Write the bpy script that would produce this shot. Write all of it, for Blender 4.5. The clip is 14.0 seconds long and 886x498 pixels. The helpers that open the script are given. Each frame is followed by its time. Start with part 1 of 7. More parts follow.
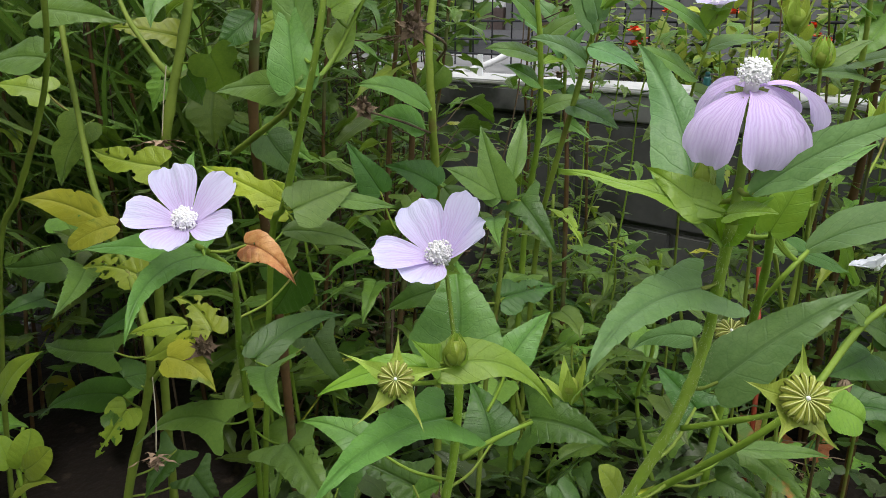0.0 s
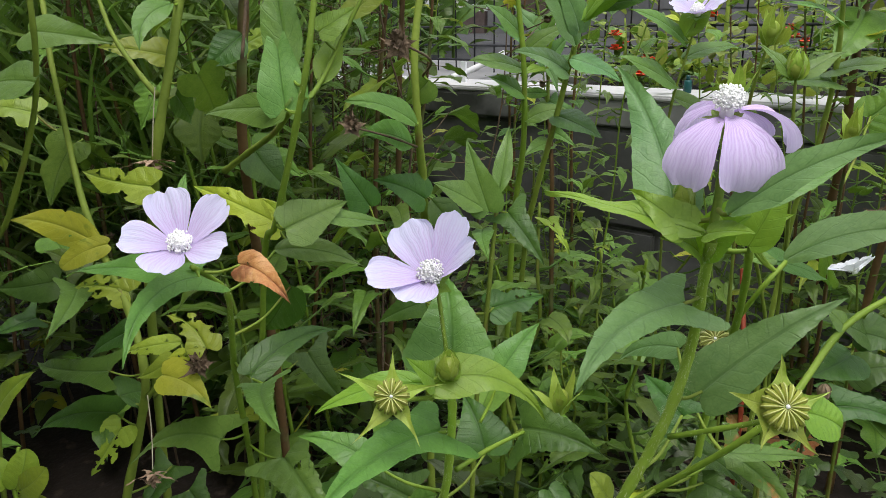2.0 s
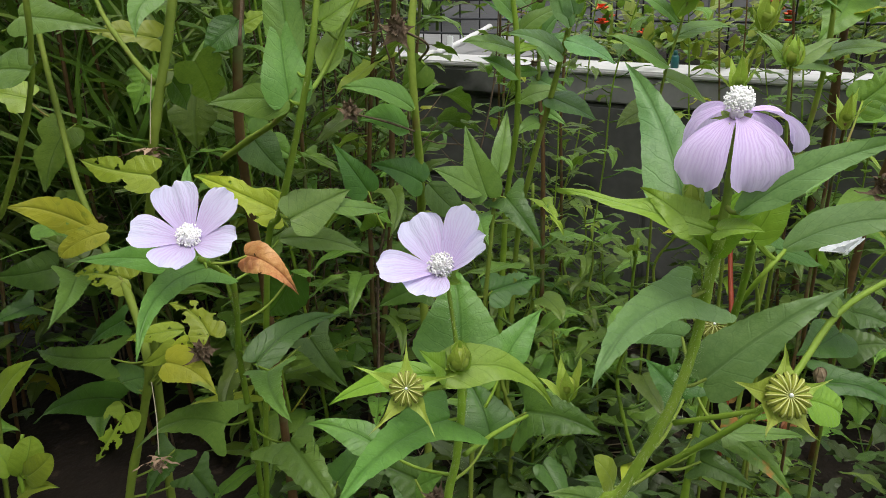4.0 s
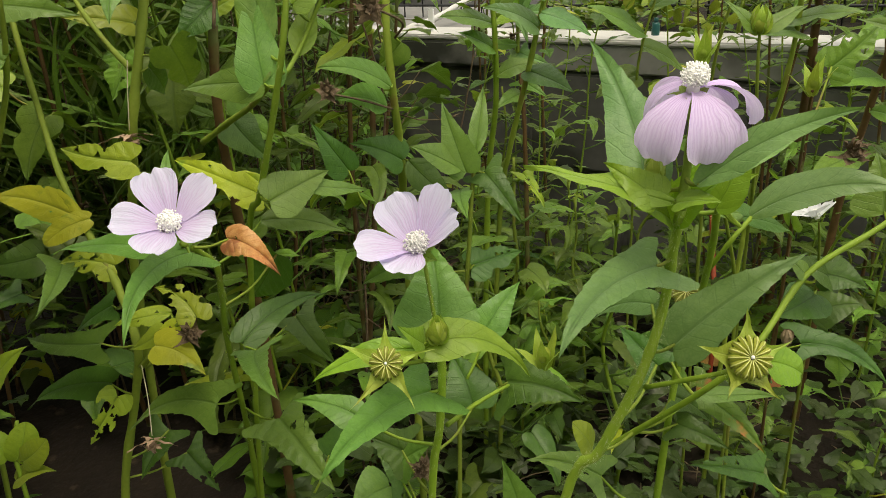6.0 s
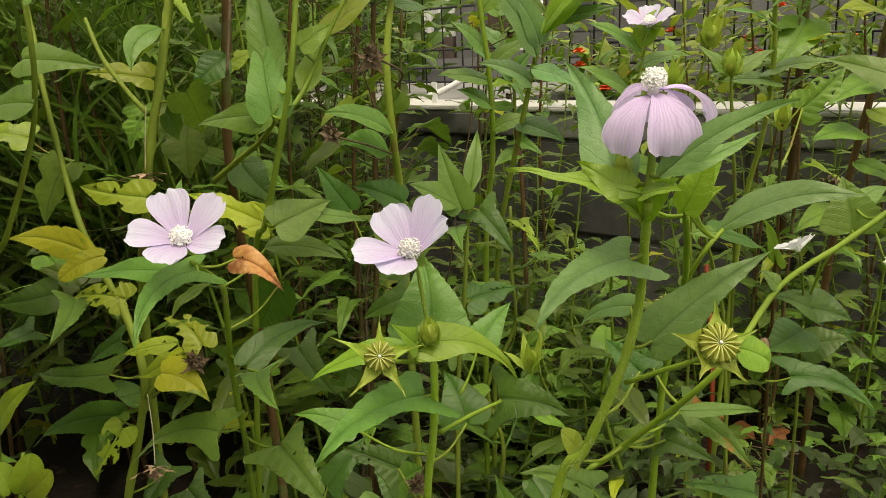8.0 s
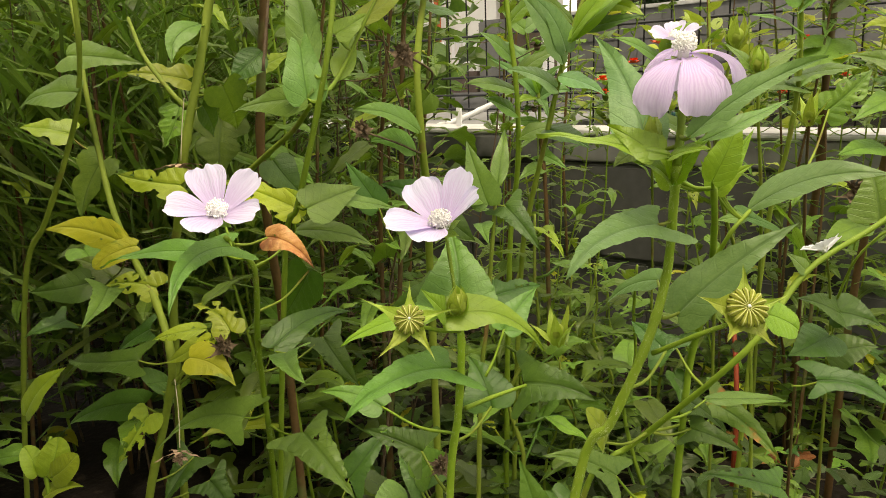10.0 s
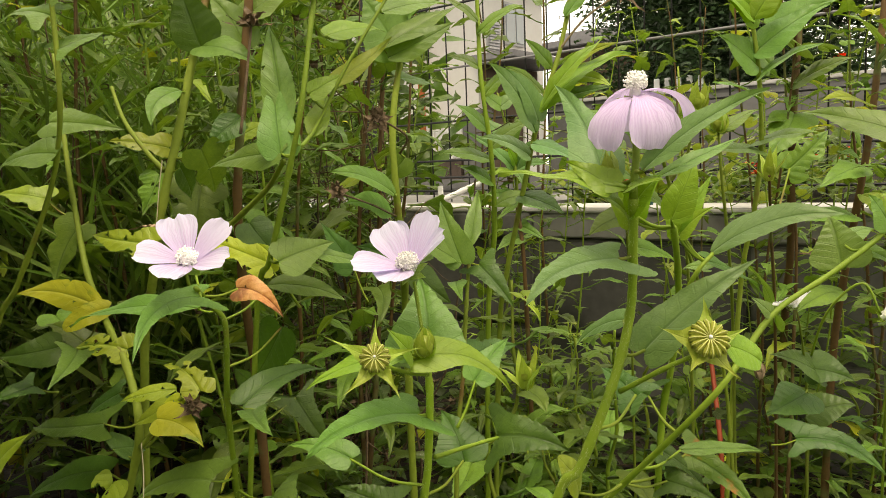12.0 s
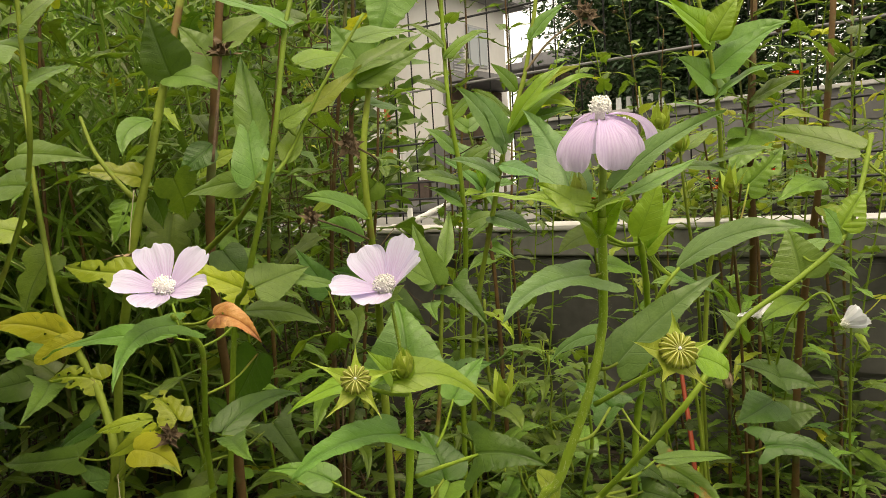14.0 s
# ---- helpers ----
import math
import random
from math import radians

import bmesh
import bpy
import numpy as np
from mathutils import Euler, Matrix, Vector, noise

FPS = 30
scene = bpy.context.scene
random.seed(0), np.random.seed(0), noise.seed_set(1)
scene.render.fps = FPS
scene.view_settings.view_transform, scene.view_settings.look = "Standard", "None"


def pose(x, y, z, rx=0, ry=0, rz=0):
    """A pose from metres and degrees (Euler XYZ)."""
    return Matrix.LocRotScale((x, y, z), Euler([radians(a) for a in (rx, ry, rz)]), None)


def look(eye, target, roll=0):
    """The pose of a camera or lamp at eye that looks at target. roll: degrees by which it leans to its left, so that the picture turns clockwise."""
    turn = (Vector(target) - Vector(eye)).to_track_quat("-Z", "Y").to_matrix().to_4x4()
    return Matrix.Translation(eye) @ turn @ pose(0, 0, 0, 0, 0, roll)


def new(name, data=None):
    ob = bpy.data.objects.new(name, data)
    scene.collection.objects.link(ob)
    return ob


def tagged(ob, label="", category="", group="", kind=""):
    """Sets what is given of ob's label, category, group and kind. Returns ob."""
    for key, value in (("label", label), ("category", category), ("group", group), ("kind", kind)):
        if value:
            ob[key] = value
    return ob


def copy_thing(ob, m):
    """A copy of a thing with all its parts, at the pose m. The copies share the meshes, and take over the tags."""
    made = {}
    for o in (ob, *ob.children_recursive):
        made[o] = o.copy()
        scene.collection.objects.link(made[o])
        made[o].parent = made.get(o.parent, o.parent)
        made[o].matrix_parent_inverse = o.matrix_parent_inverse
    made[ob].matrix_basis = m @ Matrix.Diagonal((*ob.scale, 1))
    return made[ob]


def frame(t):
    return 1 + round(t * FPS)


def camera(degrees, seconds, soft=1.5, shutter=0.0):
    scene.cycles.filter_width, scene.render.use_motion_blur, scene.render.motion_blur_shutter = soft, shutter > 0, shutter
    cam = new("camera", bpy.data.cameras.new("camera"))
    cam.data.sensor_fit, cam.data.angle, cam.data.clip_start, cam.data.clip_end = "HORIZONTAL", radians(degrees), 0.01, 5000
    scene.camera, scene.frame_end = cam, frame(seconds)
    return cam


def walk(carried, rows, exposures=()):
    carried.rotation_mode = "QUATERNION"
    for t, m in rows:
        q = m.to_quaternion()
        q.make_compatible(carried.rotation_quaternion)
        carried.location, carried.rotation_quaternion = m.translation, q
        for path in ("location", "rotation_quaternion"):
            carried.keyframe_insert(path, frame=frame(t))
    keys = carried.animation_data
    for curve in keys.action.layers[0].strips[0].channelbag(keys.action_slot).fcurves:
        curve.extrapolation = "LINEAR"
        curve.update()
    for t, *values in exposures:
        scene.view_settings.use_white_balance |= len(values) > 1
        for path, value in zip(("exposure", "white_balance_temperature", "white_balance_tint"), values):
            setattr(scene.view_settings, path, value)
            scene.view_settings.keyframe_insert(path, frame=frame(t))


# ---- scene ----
cam = camera(62.5, 14.0, soft=0.9)
PATH = [
    (0, (0.0975, 0.1325, 0.535), (-1.4688, 1.925, -0.2325), -0.2),
    (0.5, (0.0975, 0.1225, 0.5275), (-1.4788, 1.9425, -0.1475), 0.3),
    (1, (0.1, 0.1212, 0.5288), (-1.4538, 1.9475, -0.18), 0.1),
    (1.5, (0.105, 0.1275, 0.5388), (-1.4338, 1.9437, -0.2225), -1.1),
    (2, (0.1, 0.1275, 0.5425), (-1.4338, 1.9512, -0.2137), -1.1),
    (2.5, (0.1013, 0.1263, 0.5413), (-1.45, 1.9387, -0.2037), -0.7),
    (3, (0.0988, 0.1237, 0.5438), (-1.4213, 1.9587, -0.2125), -0.5),
    (5.3, (0.0925, 0.1187, 0.5563), (-1.3525, 1.9225, -0.395), -2.3),
    (5.5, (0.0925, 0.12, 0.5563), (-1.3487, 1.9287, -0.3912), -2.3),
    (6, (0.1025, 0.1187, 0.555), (-1.3275, 1.945, -0.3762), -2.8),
    (6.5, (0.11, 0.1175, 0.5575), (-1.2887, 1.9925, -0.325), -3.2),
    (7, (0.1125, 0.0988, 0.545), (-1.2937, 2.0112, -0.2387), -2.2),
    (7.5, (0.12, 0.0963, 0.5363), (-1.3112, 2.0063, -0.2087), -2.6),
    (8, (0.1237, 0.0988, 0.535), (-1.365, 1.9888, -0.1437), -3.0),
    (8.2, (0.1187, 0.095, 0.5325), (-1.3613, 1.9988, -0.1288), -2.5),
    (10.3, (0.1275, 0.0863, 0.5063), (-1.4387, 1.9525, -0.0575), -2.0),
    (10.5, (0.1275, 0.0875, 0.5025), (-1.4325, 1.955, -0.0725), -1.7),
    (11, (0.1288, 0.0925, 0.4988), (-1.42, 1.9612, -0.1025), -1.8),
    (11.5, (0.1363, 0.085, 0.495), (-1.4175, 1.9875, 0.0288), -2.0),
    (12, (0.1363, 0.0863, 0.4938), (-1.405, 2.0362, 0.2188), -2.3),
    (12.5, (0.14, 0.0838, 0.495), (-1.3813, 2.06, 0.3213), -3.1),
    (13, (0.1388, 0.0863, 0.4963), (-1.3587, 2.0787, 0.3013), -3.3),
    (13.5, (0.1375, 0.085, 0.495), (-1.3337, 2.095, 0.2875), -2.7),
    (14, (0.1388, 0.0788, 0.495), (-1.32, 2.0987, 0.2863), -3.6),
]
walk(cam, [(t, look(eye, target, roll)) for t, eye, target, roll in PATH],
     exposures=[(0.0, 0.08, 6250, 13), (3.2, 0.08, 6300, 13), (5.5, 0.05, 7300, 7), (7.0, 0.08, 8300, 7), (8.2, 0.12, 8300, 7), (10.3, 0.40, 8500, 10), (11.0, 0.46, 8600, 10), (11.5, 0.56, 8600, 10), (12.0, 0.33, 8700, 10), (12.5, 0.24, 8700, 10), (14.0, 0.22, 8700, 10)])

# ---- sky and sun: bright overcast day ----
world = bpy.data.worlds.new("overcast_sky")
scene.world = world
world.use_nodes = True
wn = world.node_tree.nodes
wl = world.node_tree.links
sky = wn.new("ShaderNodeTexSky")
sky.sky_type = "NISHITA"
sky.sun_disc = False
sky.sun_elevation = radians(75)
sky.sun_rotation = radians(135)
sky.air_density = 1.0
sky.dust_density = 6.0
grey = wn.new("ShaderNodeMixRGB")
grey.inputs["Fac"].default_value = 0.7
grey.inputs["Color2"].default_value = (9.0, 9.2, 9.4, 1)
wl.new(sky.outputs["Color"], grey.inputs["Color1"])
wl.new(grey.outputs["Color"], wn["Background"].inputs["Color"])
wn["Background"].inputs["Strength"].default_value = 0.19
sun = new("sun", bpy.data.lights.new("sun", "SUN"))
sun.data.energy = 1.9
sun.data.angle = radians(25)
sun.data.color = (1.0, 0.97, 0.92)
sun.matrix_world = look((0.9, -0.9, 5.0), (0, 0, 0))


# ---- materials ----
def nodes_of(name):
    m = bpy.data.materials.new(name)
    m.use_nodes = True
    t = m.node_tree
    return m, t.nodes, t.links, t.nodes["Principled BSDF"]


def math_node(n, l, op, a, b=None):
    k = n.new("ShaderNodeMath")
    k.operation = op
    for i, v in enumerate((a, b)):
        if v is None:
            continue
        if isinstance(v, (int, float)):
            k.inputs[i].default_value = v
        else:
            l.new(v, k.inputs[i])
    return k.outputs[0]


def mix_node(n, l, fac, a, b, how="MIX"):
    k = n.new("ShaderNodeMixRGB")
    k.blend_type = how
    for key, v in (("Fac", fac), ("Color1", a), ("Color2", b)):
        if isinstance(v, (int, float)):
            k.inputs[key].default_value = v
        elif isinstance(v, tuple):
            k.inputs[key].default_value = (*v, 1)
        else:
            l.new(v, k.inputs[key])
    return k.outputs["Color"]


def noise_node(n, l, vec, scale, detail=3.0):
    k = n.new("ShaderNodeTexNoise")
    k.inputs["Scale"].default_value = scale
    k.inputs["Detail"].default_value = detail
    l.new(vec, k.inputs["Vector"])
    return k.outputs["Fac"]


def ramp_node(n, l, fac, lo, hi):
    k = n.new("ShaderNodeMapRange")
    k.clamp = True
    l.new(fac, k.inputs["Value"])
    k.inputs["From Min"].default_value, k.inputs["From Max"].default_value = lo, hi
    return k.outputs["Result"]


def bump_node(n, l, height, strength, distance):
    k = n.new("ShaderNodeBump")
    k.inputs["Strength"].default_value = strength
    k.inputs["Distance"].default_value = distance
    l.new(height, k.inputs["Height"])
    return k.outputs["Normal"]


def surface(name, a, b, scale, rough=0.7, bump=0.3, dist=0.002, spots=None, spot_scale=0.0, spot_lo=0.6, metal=0.0, spec=0.3, island=False):
    """Two tones over coarse and fine noise, a random shade for each object, and stains where asked."""
    m, n, l, p = nodes_of(name)
    vec = n.new("ShaderNodeTexCoord").outputs["Object"]
    coarse = noise_node(n, l, vec, scale, 4)
    fine = noise_node(n, l, vec, scale * 7, 3)
    mixed = math_node(n, l, "ADD", math_node(n, l, "MULTIPLY", coarse, 0.65), math_node(n, l, "MULTIPLY", fine, 0.35))
    col = mix_node(n, l, ramp_node(n, l, mixed, 0.3, 0.7), a, b)
    if island:
        rnd = n.new("ShaderNodeNewGeometry").outputs["Random Per Island"]
    else:
        rnd = n.new("ShaderNodeObjectInfo").outputs["Random"]
    hsv = n.new("ShaderNodeHueSaturation")
    l.new(col, hsv.inputs["Color"])
    l.new(math_node(n, l, "ADD", math_node(n, l, "MULTIPLY", rnd, 0.36), 0.82), hsv.inputs["Value"])
    col = hsv.outputs["Color"]
    if spots:
        col = mix_node(n, l, ramp_node(n, l, noise_node(n, l, vec, spot_scale, 5), spot_lo, spot_lo + 0.1), col, spots)
    l.new(col, p.inputs["Base Color"])
    p.inputs["Roughness"].default_value = rough
    p.inputs["Metallic"].default_value = metal
    p.inputs["Specular IOR Level"].default_value = spec
    l.new(bump_node(n, l, mixed, bump, dist), p.inputs["Normal"])
    return m


def leaf_material(name, dark, light, vein, thin, through_light=0.30, blotch=None, blotch_lo=0.55, rough=0.42, island=False, value=0.34, fuzz=0.12):
    """Leaf blade: pinnate veins along the blade's own coordinates, mottling, light that comes through."""
    m, n, l, p = nodes_of(name)
    tc = n.new("ShaderNodeTexCoord")
    sep = n.new("ShaderNodeSeparateXYZ")
    l.new(tc.outputs["UV"], sep.inputs[0])
    u = math_node(n, l, "ABSOLUTE", math_node(n, l, "SUBTRACT", sep.outputs["X"], 0.5))
    v = sep.outputs["Y"]
    wob = noise_node(n, l, tc.outputs["Object"], 90, 2)
    side = math_node(n, l, "ADD", math_node(n, l, "SUBTRACT", math_node(n, l, "MULTIPLY", v, 8.0), math_node(n, l, "MULTIPLY", u, 3.2)), math_node(n, l, "MULTIPLY", wob, 1.3))
    saw = math_node(n, l, "ABSOLUTE", math_node(n, l, "SUBTRACT", math_node(n, l, "FRACT", side), 0.5))
    lateral = math_node(n, l, "SUBTRACT", 1.0, ramp_node(n, l, saw, 0.0, 0.075))
    mid = math_node(n, l, "SUBTRACT", 1.0, ramp_node(n, l, u, 0.008, 0.03))
    veins = math_node(n, l, "MAXIMUM", mid, math_node(n, l, "MULTIPLY", math_node(n, l, "MULTIPLY", lateral, 0.30), ramp_node(n, l, wob, 0.25, 0.5)))
    big = noise_node(n, l, tc.outputs["Object"], 38, 4)
    small = noise_node(n, l, tc.outputs["Object"], 420, 2)
    grain = noise_node(n, l, tc.outputs["Object"], 1500, 2)
    net = n.new("ShaderNodeTexVoronoi")
    net.feature = "DISTANCE_TO_EDGE"
    net.inputs["Scale"].default_value = 620
    l.new(tc.outputs["Object"], net.inputs["Vector"])
    cells = ramp_node(n, l, net.outputs["Distance"], 0.0, 0.22)
    tone = math_node(n, l, "ADD", math_node(n, l, "ADD", math_node(n, l, "MULTIPLY", big, 0.5), math_node(n, l, "ADD", math_node(n, l, "MULTIPLY", small, 0.28), math_node(n, l, "MULTIPLY", grain, 0.14))), math_node(n, l, "MULTIPLY", math_node(n, l, "SUBTRACT", cells, 0.4), 0.06))
    col = mix_node(n, l, ramp_node(n, l, tone, 0.34, 0.62), dark, light)
    col = mix_node(n, l, math_node(n, l, "MULTIPLY", veins, 0.5), col, vein)
    if blotch:
        spots = noise_node(n, l, tc.outputs["Object"], 75, 5)
        col = mix_node(n, l, ramp_node(n, l, spots, blotch_lo, blotch_lo + 0.08), col, blotch)
    if island:
        rnd = n.new("ShaderNodeNewGeometry").outputs["Random Per Island"]
    else:
        rnd = n.new("ShaderNodeObjectInfo").outputs["Random"]
    hsv = n.new("ShaderNodeHueSaturation")
    l.new(col, hsv.inputs["Color"])
    l.new(math_node(n, l, "ADD", math_node(n, l, "MULTIPLY", rnd, value), 1.0 - value / 2), hsv.inputs["Value"])
    l.new(math_node(n, l, "ADD", math_node(n, l, "MULTIPLY", rnd, 0.035), 0.483), hsv.inputs["Hue"])
    l.new(hsv.outputs["Color"], p.inputs["Base Color"])
    p.inputs["Roughness"].default_value = rough
    p.inputs["Specular IOR Level"].default_value = 0.4
    p.inputs["Sheen Weight"].default_value = fuzz
    p.inputs["Sheen Roughness"].default_value = 0.45
    p.inputs["Sheen Tint"].default_value = (0.80, 1.0, 0.80, 1)
    height = math_node(n, l, "SUBTRACT", math_node(n, l, "ADD", math_node(n, l, "MULTIPLY", small, 0.32), math_node(n, l, "MULTIPLY", cells, 0.07)), math_node(n, l, "MULTIPLY", veins, 0.9))
    nrm = bump_node(n, l, height, 0.42, 0.0010)
    l.new(nrm, p.inputs["Normal"])
    tl = n.new("ShaderNodeBsdfTranslucent")
    l.new(mix_node(n, l, 0.75, hsv.outputs["Color"], thin), tl.inputs["Color"])
    l.new(nrm, tl.inputs["Normal"])
    sh = n.new("ShaderNodeMixShader")
    sh.inputs[0].default_value = through_light
    l.new(p.outputs[0], sh.inputs[1])
    l.new(tl.outputs[0], sh.inputs[2])
    l.new(sh.outputs[0], n["Material Output"].inputs["Surface"])
    return m


def petal_material(name, pale, lilac, stripe, strength=0.6):
    """Petal: fine uneven veins fanning from the base and fading to a pale rim."""
    m, n, l, p = nodes_of(name)
    tc = n.new("ShaderNodeTexCoord")
    sep = n.new("ShaderNodeSeparateXYZ")
    l.new(tc.outputs["UV"], sep.inputs[0])
    wob = noise_node(n, l, tc.outputs["Object"], 170, 3)
    soft = noise_node(n, l, tc.outputs["Object"], 60, 3)
    veins = None
    for lines, wide in ((11.0, 0.30), (23.0, 0.34)):
        line = math_node(n, l, "ADD", math_node(n, l, "MULTIPLY", sep.outputs["X"], lines), math_node(n, l, "MULTIPLY", wob, 2.6))
        saw = math_node(n, l, "ABSOLUTE", math_node(n, l, "SUBTRACT", math_node(n, l, "FRACT", line), 0.5))
        one = math_node(n, l, "SUBTRACT", 1.0, ramp_node(n, l, saw, 0.0, wide))
        veins = one if veins is None else math_node(n, l, "MAXIMUM", veins, math_node(n, l, "MULTIPLY", one, 0.6))
    fade = math_node(n, l, "SUBTRACT", 1.0, ramp_node(n, l, math_node(n, l, "ADD", sep.outputs["Y"], math_node(n, l, "MULTIPLY", math_node(n, l, "SUBTRACT", soft, 0.5), 0.5)), 0.25, 1.0))
    col = mix_node(n, l, ramp_node(n, l, math_node(n, l, "ADD", sep.outputs["Y"], math_node(n, l, "MULTIPLY", math_node(n, l, "SUBTRACT", soft, 0.5), 0.6)), 0.25, 0.95), lilac, pale)
    col = mix_node(n, l, math_node(n, l, "MULTIPLY", math_node(n, l, "MULTIPLY", veins, fade), strength), col, stripe)
    l.new(col, p.inputs["Base Color"])
    p.inputs["Roughness"].default_value = 0.55
    p.inputs["Specular IOR Level"].default_value = 0.2
    nrm = bump_node(n, l, math_node(n, l, "ADD", veins, wob), 0.3, 0.0006)
    l.new(nrm, p.inputs["Normal"])
    tl = n.new("ShaderNodeBsdfTranslucent")
    l.new(col, tl.inputs["Color"])
    sh = n.new("ShaderNodeMixShader")
    sh.inputs[0].default_value = 0.35
    l.new(p.outputs[0], sh.inputs[1])
    l.new(tl.outputs[0], sh.inputs[2])
    l.new(sh.outputs[0], n["Material Output"].inputs["Surface"])
    return m


GREEN = leaf_material("leaf_green", (0.090, 0.192, 0.028), (0.161, 0.294, 0.048), (0.057, 0.132, 0.015), (0.224, 0.412, 0.020), fuzz=0.16)
DOWNY = leaf_material("leaf_downy", (0.098, 0.215, 0.058), (0.182, 0.335, 0.098), (0.062, 0.145, 0.034), (0.215, 0.410, 0.060), fuzz=0.24)
BRACT = leaf_material("leaf_fresh", (0.153, 0.294, 0.020), (0.230, 0.386, 0.033), (0.122, 0.247, 0.023), (0.316, 0.494, 0.020))
# darker copy of leaf_green: shade among the lower leaves put into the colour
DARK = leaf_material("leaf_painted_shade", (0.039, 0.103, 0.012), (0.078, 0.170, 0.019), (0.029, 0.074, 0.010), (0.102, 0.227, 0.014))
YELLOW = leaf_material("leaf_yellowing", (0.37, 0.43, 0.028), (0.50, 0.54, 0.045), (0.42, 0.48, 0.06), (0.64, 0.66, 0.05), blotch=(0.20, 0.32, 0.03), blotch_lo=0.60)
LIME = leaf_material("leaf_pale", (0.219, 0.299, 0.022), (0.306, 0.391, 0.033), (0.224, 0.330, 0.054), (0.347, 0.515, 0.048))
RUST = leaf_material("leaf_withered", (0.40, 0.13, 0.035), (0.62, 0.36, 0.13), (0.30, 0.09, 0.03), (0.66, 0.30, 0.08), through_light=0.2, blotch=(0.26, 0.085, 0.03), blotch_lo=0.56)
SCORCH = leaf_material("leaf_scorched", (0.087, 0.165, 0.020), (0.138, 0.242, 0.031), (0.057, 0.124, 0.019), (0.163, 0.350, 0.034), blotch=(0.40, 0.145, 0.03), blotch_lo=0.565)
BACK = leaf_material("leaf_thicket", (0.080, 0.158, 0.018), (0.172, 0.280, 0.035), (0.058, 0.122, 0.016), (0.220, 0.362, 0.024), value=0.9)
WEED = leaf_material("leaf_weed", (0.061, 0.126, 0.018), (0.131, 0.214, 0.030), (0.076, 0.149, 0.024), (0.153, 0.288, 0.020), island=True, value=0.9)
HERB = leaf_material("leaf_olive", (0.146, 0.200, 0.023), (0.278, 0.335, 0.044), (0.133, 0.187, 0.026), (0.319, 0.429, 0.035), island=True, value=0.9)
# leaf_weed at half tone: the shade near the ground is in the colour
WEED_LOW = leaf_material("leaf_weed_painted_shade", (0.030, 0.060, 0.010), (0.063, 0.107, 0.017), (0.040, 0.078, 0.014), (0.081, 0.148, 0.014), island=True, value=0.9)
BLADE = leaf_material("leaf_blade", (0.097, 0.170, 0.022), (0.204, 0.294, 0.041), (0.092, 0.185, 0.041), (0.143, 0.309, 0.041), island=True, value=0.9)
TREE = leaf_material("leaf_tree", (0.028, 0.058, 0.024), (0.055, 0.105, 0.040), (0.030, 0.070, 0.025), (0.05, 0.11, 0.03), island=True, value=0.9)
SEPAL = leaf_material("sepal_green", (0.275, 0.381, 0.041), (0.388, 0.494, 0.075), (0.408, 0.484, 0.109), (0.367, 0.536, 0.054))
PETAL = petal_material("petal_lilac", (0.74, 0.73, 0.94), (0.71, 0.63, 0.91), (0.58, 0.31, 0.68))
PETAL_PINK = petal_material("petal_mauve", (0.82, 0.71, 0.98), (0.80, 0.66, 0.96), (0.56, 0.32, 0.72), 0.7)
WHITE_PETAL = petal_material("petal_white", (0.82, 0.85, 0.90), (0.82, 0.84, 0.88), (0.76, 0.76, 0.74), 0.3)
STAMEN = surface("stamen_cream", (0.88, 0.88, 0.84), (0.92, 0.92, 0.90), 400, 0.6, 0.3, 0.0005)
STEM = surface("stem_green", (0.133, 0.227, 0.018), (0.214, 0.319, 0.031), 60, 0.55, 0.35, 0.001, spots=(0.204, 0.206, 0.034), spot_scale=45, spot_lo=0.68)
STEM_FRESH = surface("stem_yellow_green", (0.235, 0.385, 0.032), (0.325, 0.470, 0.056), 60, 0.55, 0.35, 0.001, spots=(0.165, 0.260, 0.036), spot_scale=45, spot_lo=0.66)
STEM_BROWN = surface("stem_brown", (0.075, 0.042, 0.016), (0.15, 0.085, 0.028), 35, 0.7, 0.5, 0.001, spots=(0.13, 0.15, 0.045), spot_scale=22, spot_lo=0.52)
STEM_OLD = surface("stem_olive", (0.143, 0.206, 0.022), (0.224, 0.294, 0.037), 50, 0.65, 0.45, 0.001, spots=(0.173, 0.113, 0.034), spot_scale=25, spot_lo=0.6)
HAIR = surface("stem_hair", (0.46, 0.53, 0.26), (0.58, 0.64, 0.38), 100, 0.5, 0.1, 0.0002)
POD_RIPE = surface("pod_yellow_green", (0.24, 0.27, 0.032), (0.38, 0.41, 0.060), 300, 0.55, 0.4, 0.0006)
POD = surface("pod_green", (0.13, 0.145, 0.020), (0.22, 0.24, 0.038), 300, 0.55, 0.4, 0.0006)
POD_RIB = surface("pod_rib", (0.44, 0.47, 0.15), (0.52, 0.54, 0.21), 300, 0.5, 0.3, 0.0005)
DRY = surface("dry_brown", (0.06, 0.040, 0.024), (0.20, 0.14, 0.085), 180, 0.85, 0.6, 0.001)
WITHERED = surface("withered_bloom", (0.20, 0.12, 0.075), (0.42, 0.30, 0.20), 160, 0.8, 0.5, 0.001)
STRAW = surface("dry_straw", (0.17, 0.12, 0.07), (0.32, 0.25, 0.16), 120, 0.8, 0.5, 0.001, island=True)
# base tones below real soil, to carry the shade under the plants
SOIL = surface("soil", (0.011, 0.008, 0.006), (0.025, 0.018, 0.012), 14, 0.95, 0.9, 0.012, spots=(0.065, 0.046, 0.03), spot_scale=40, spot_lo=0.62)
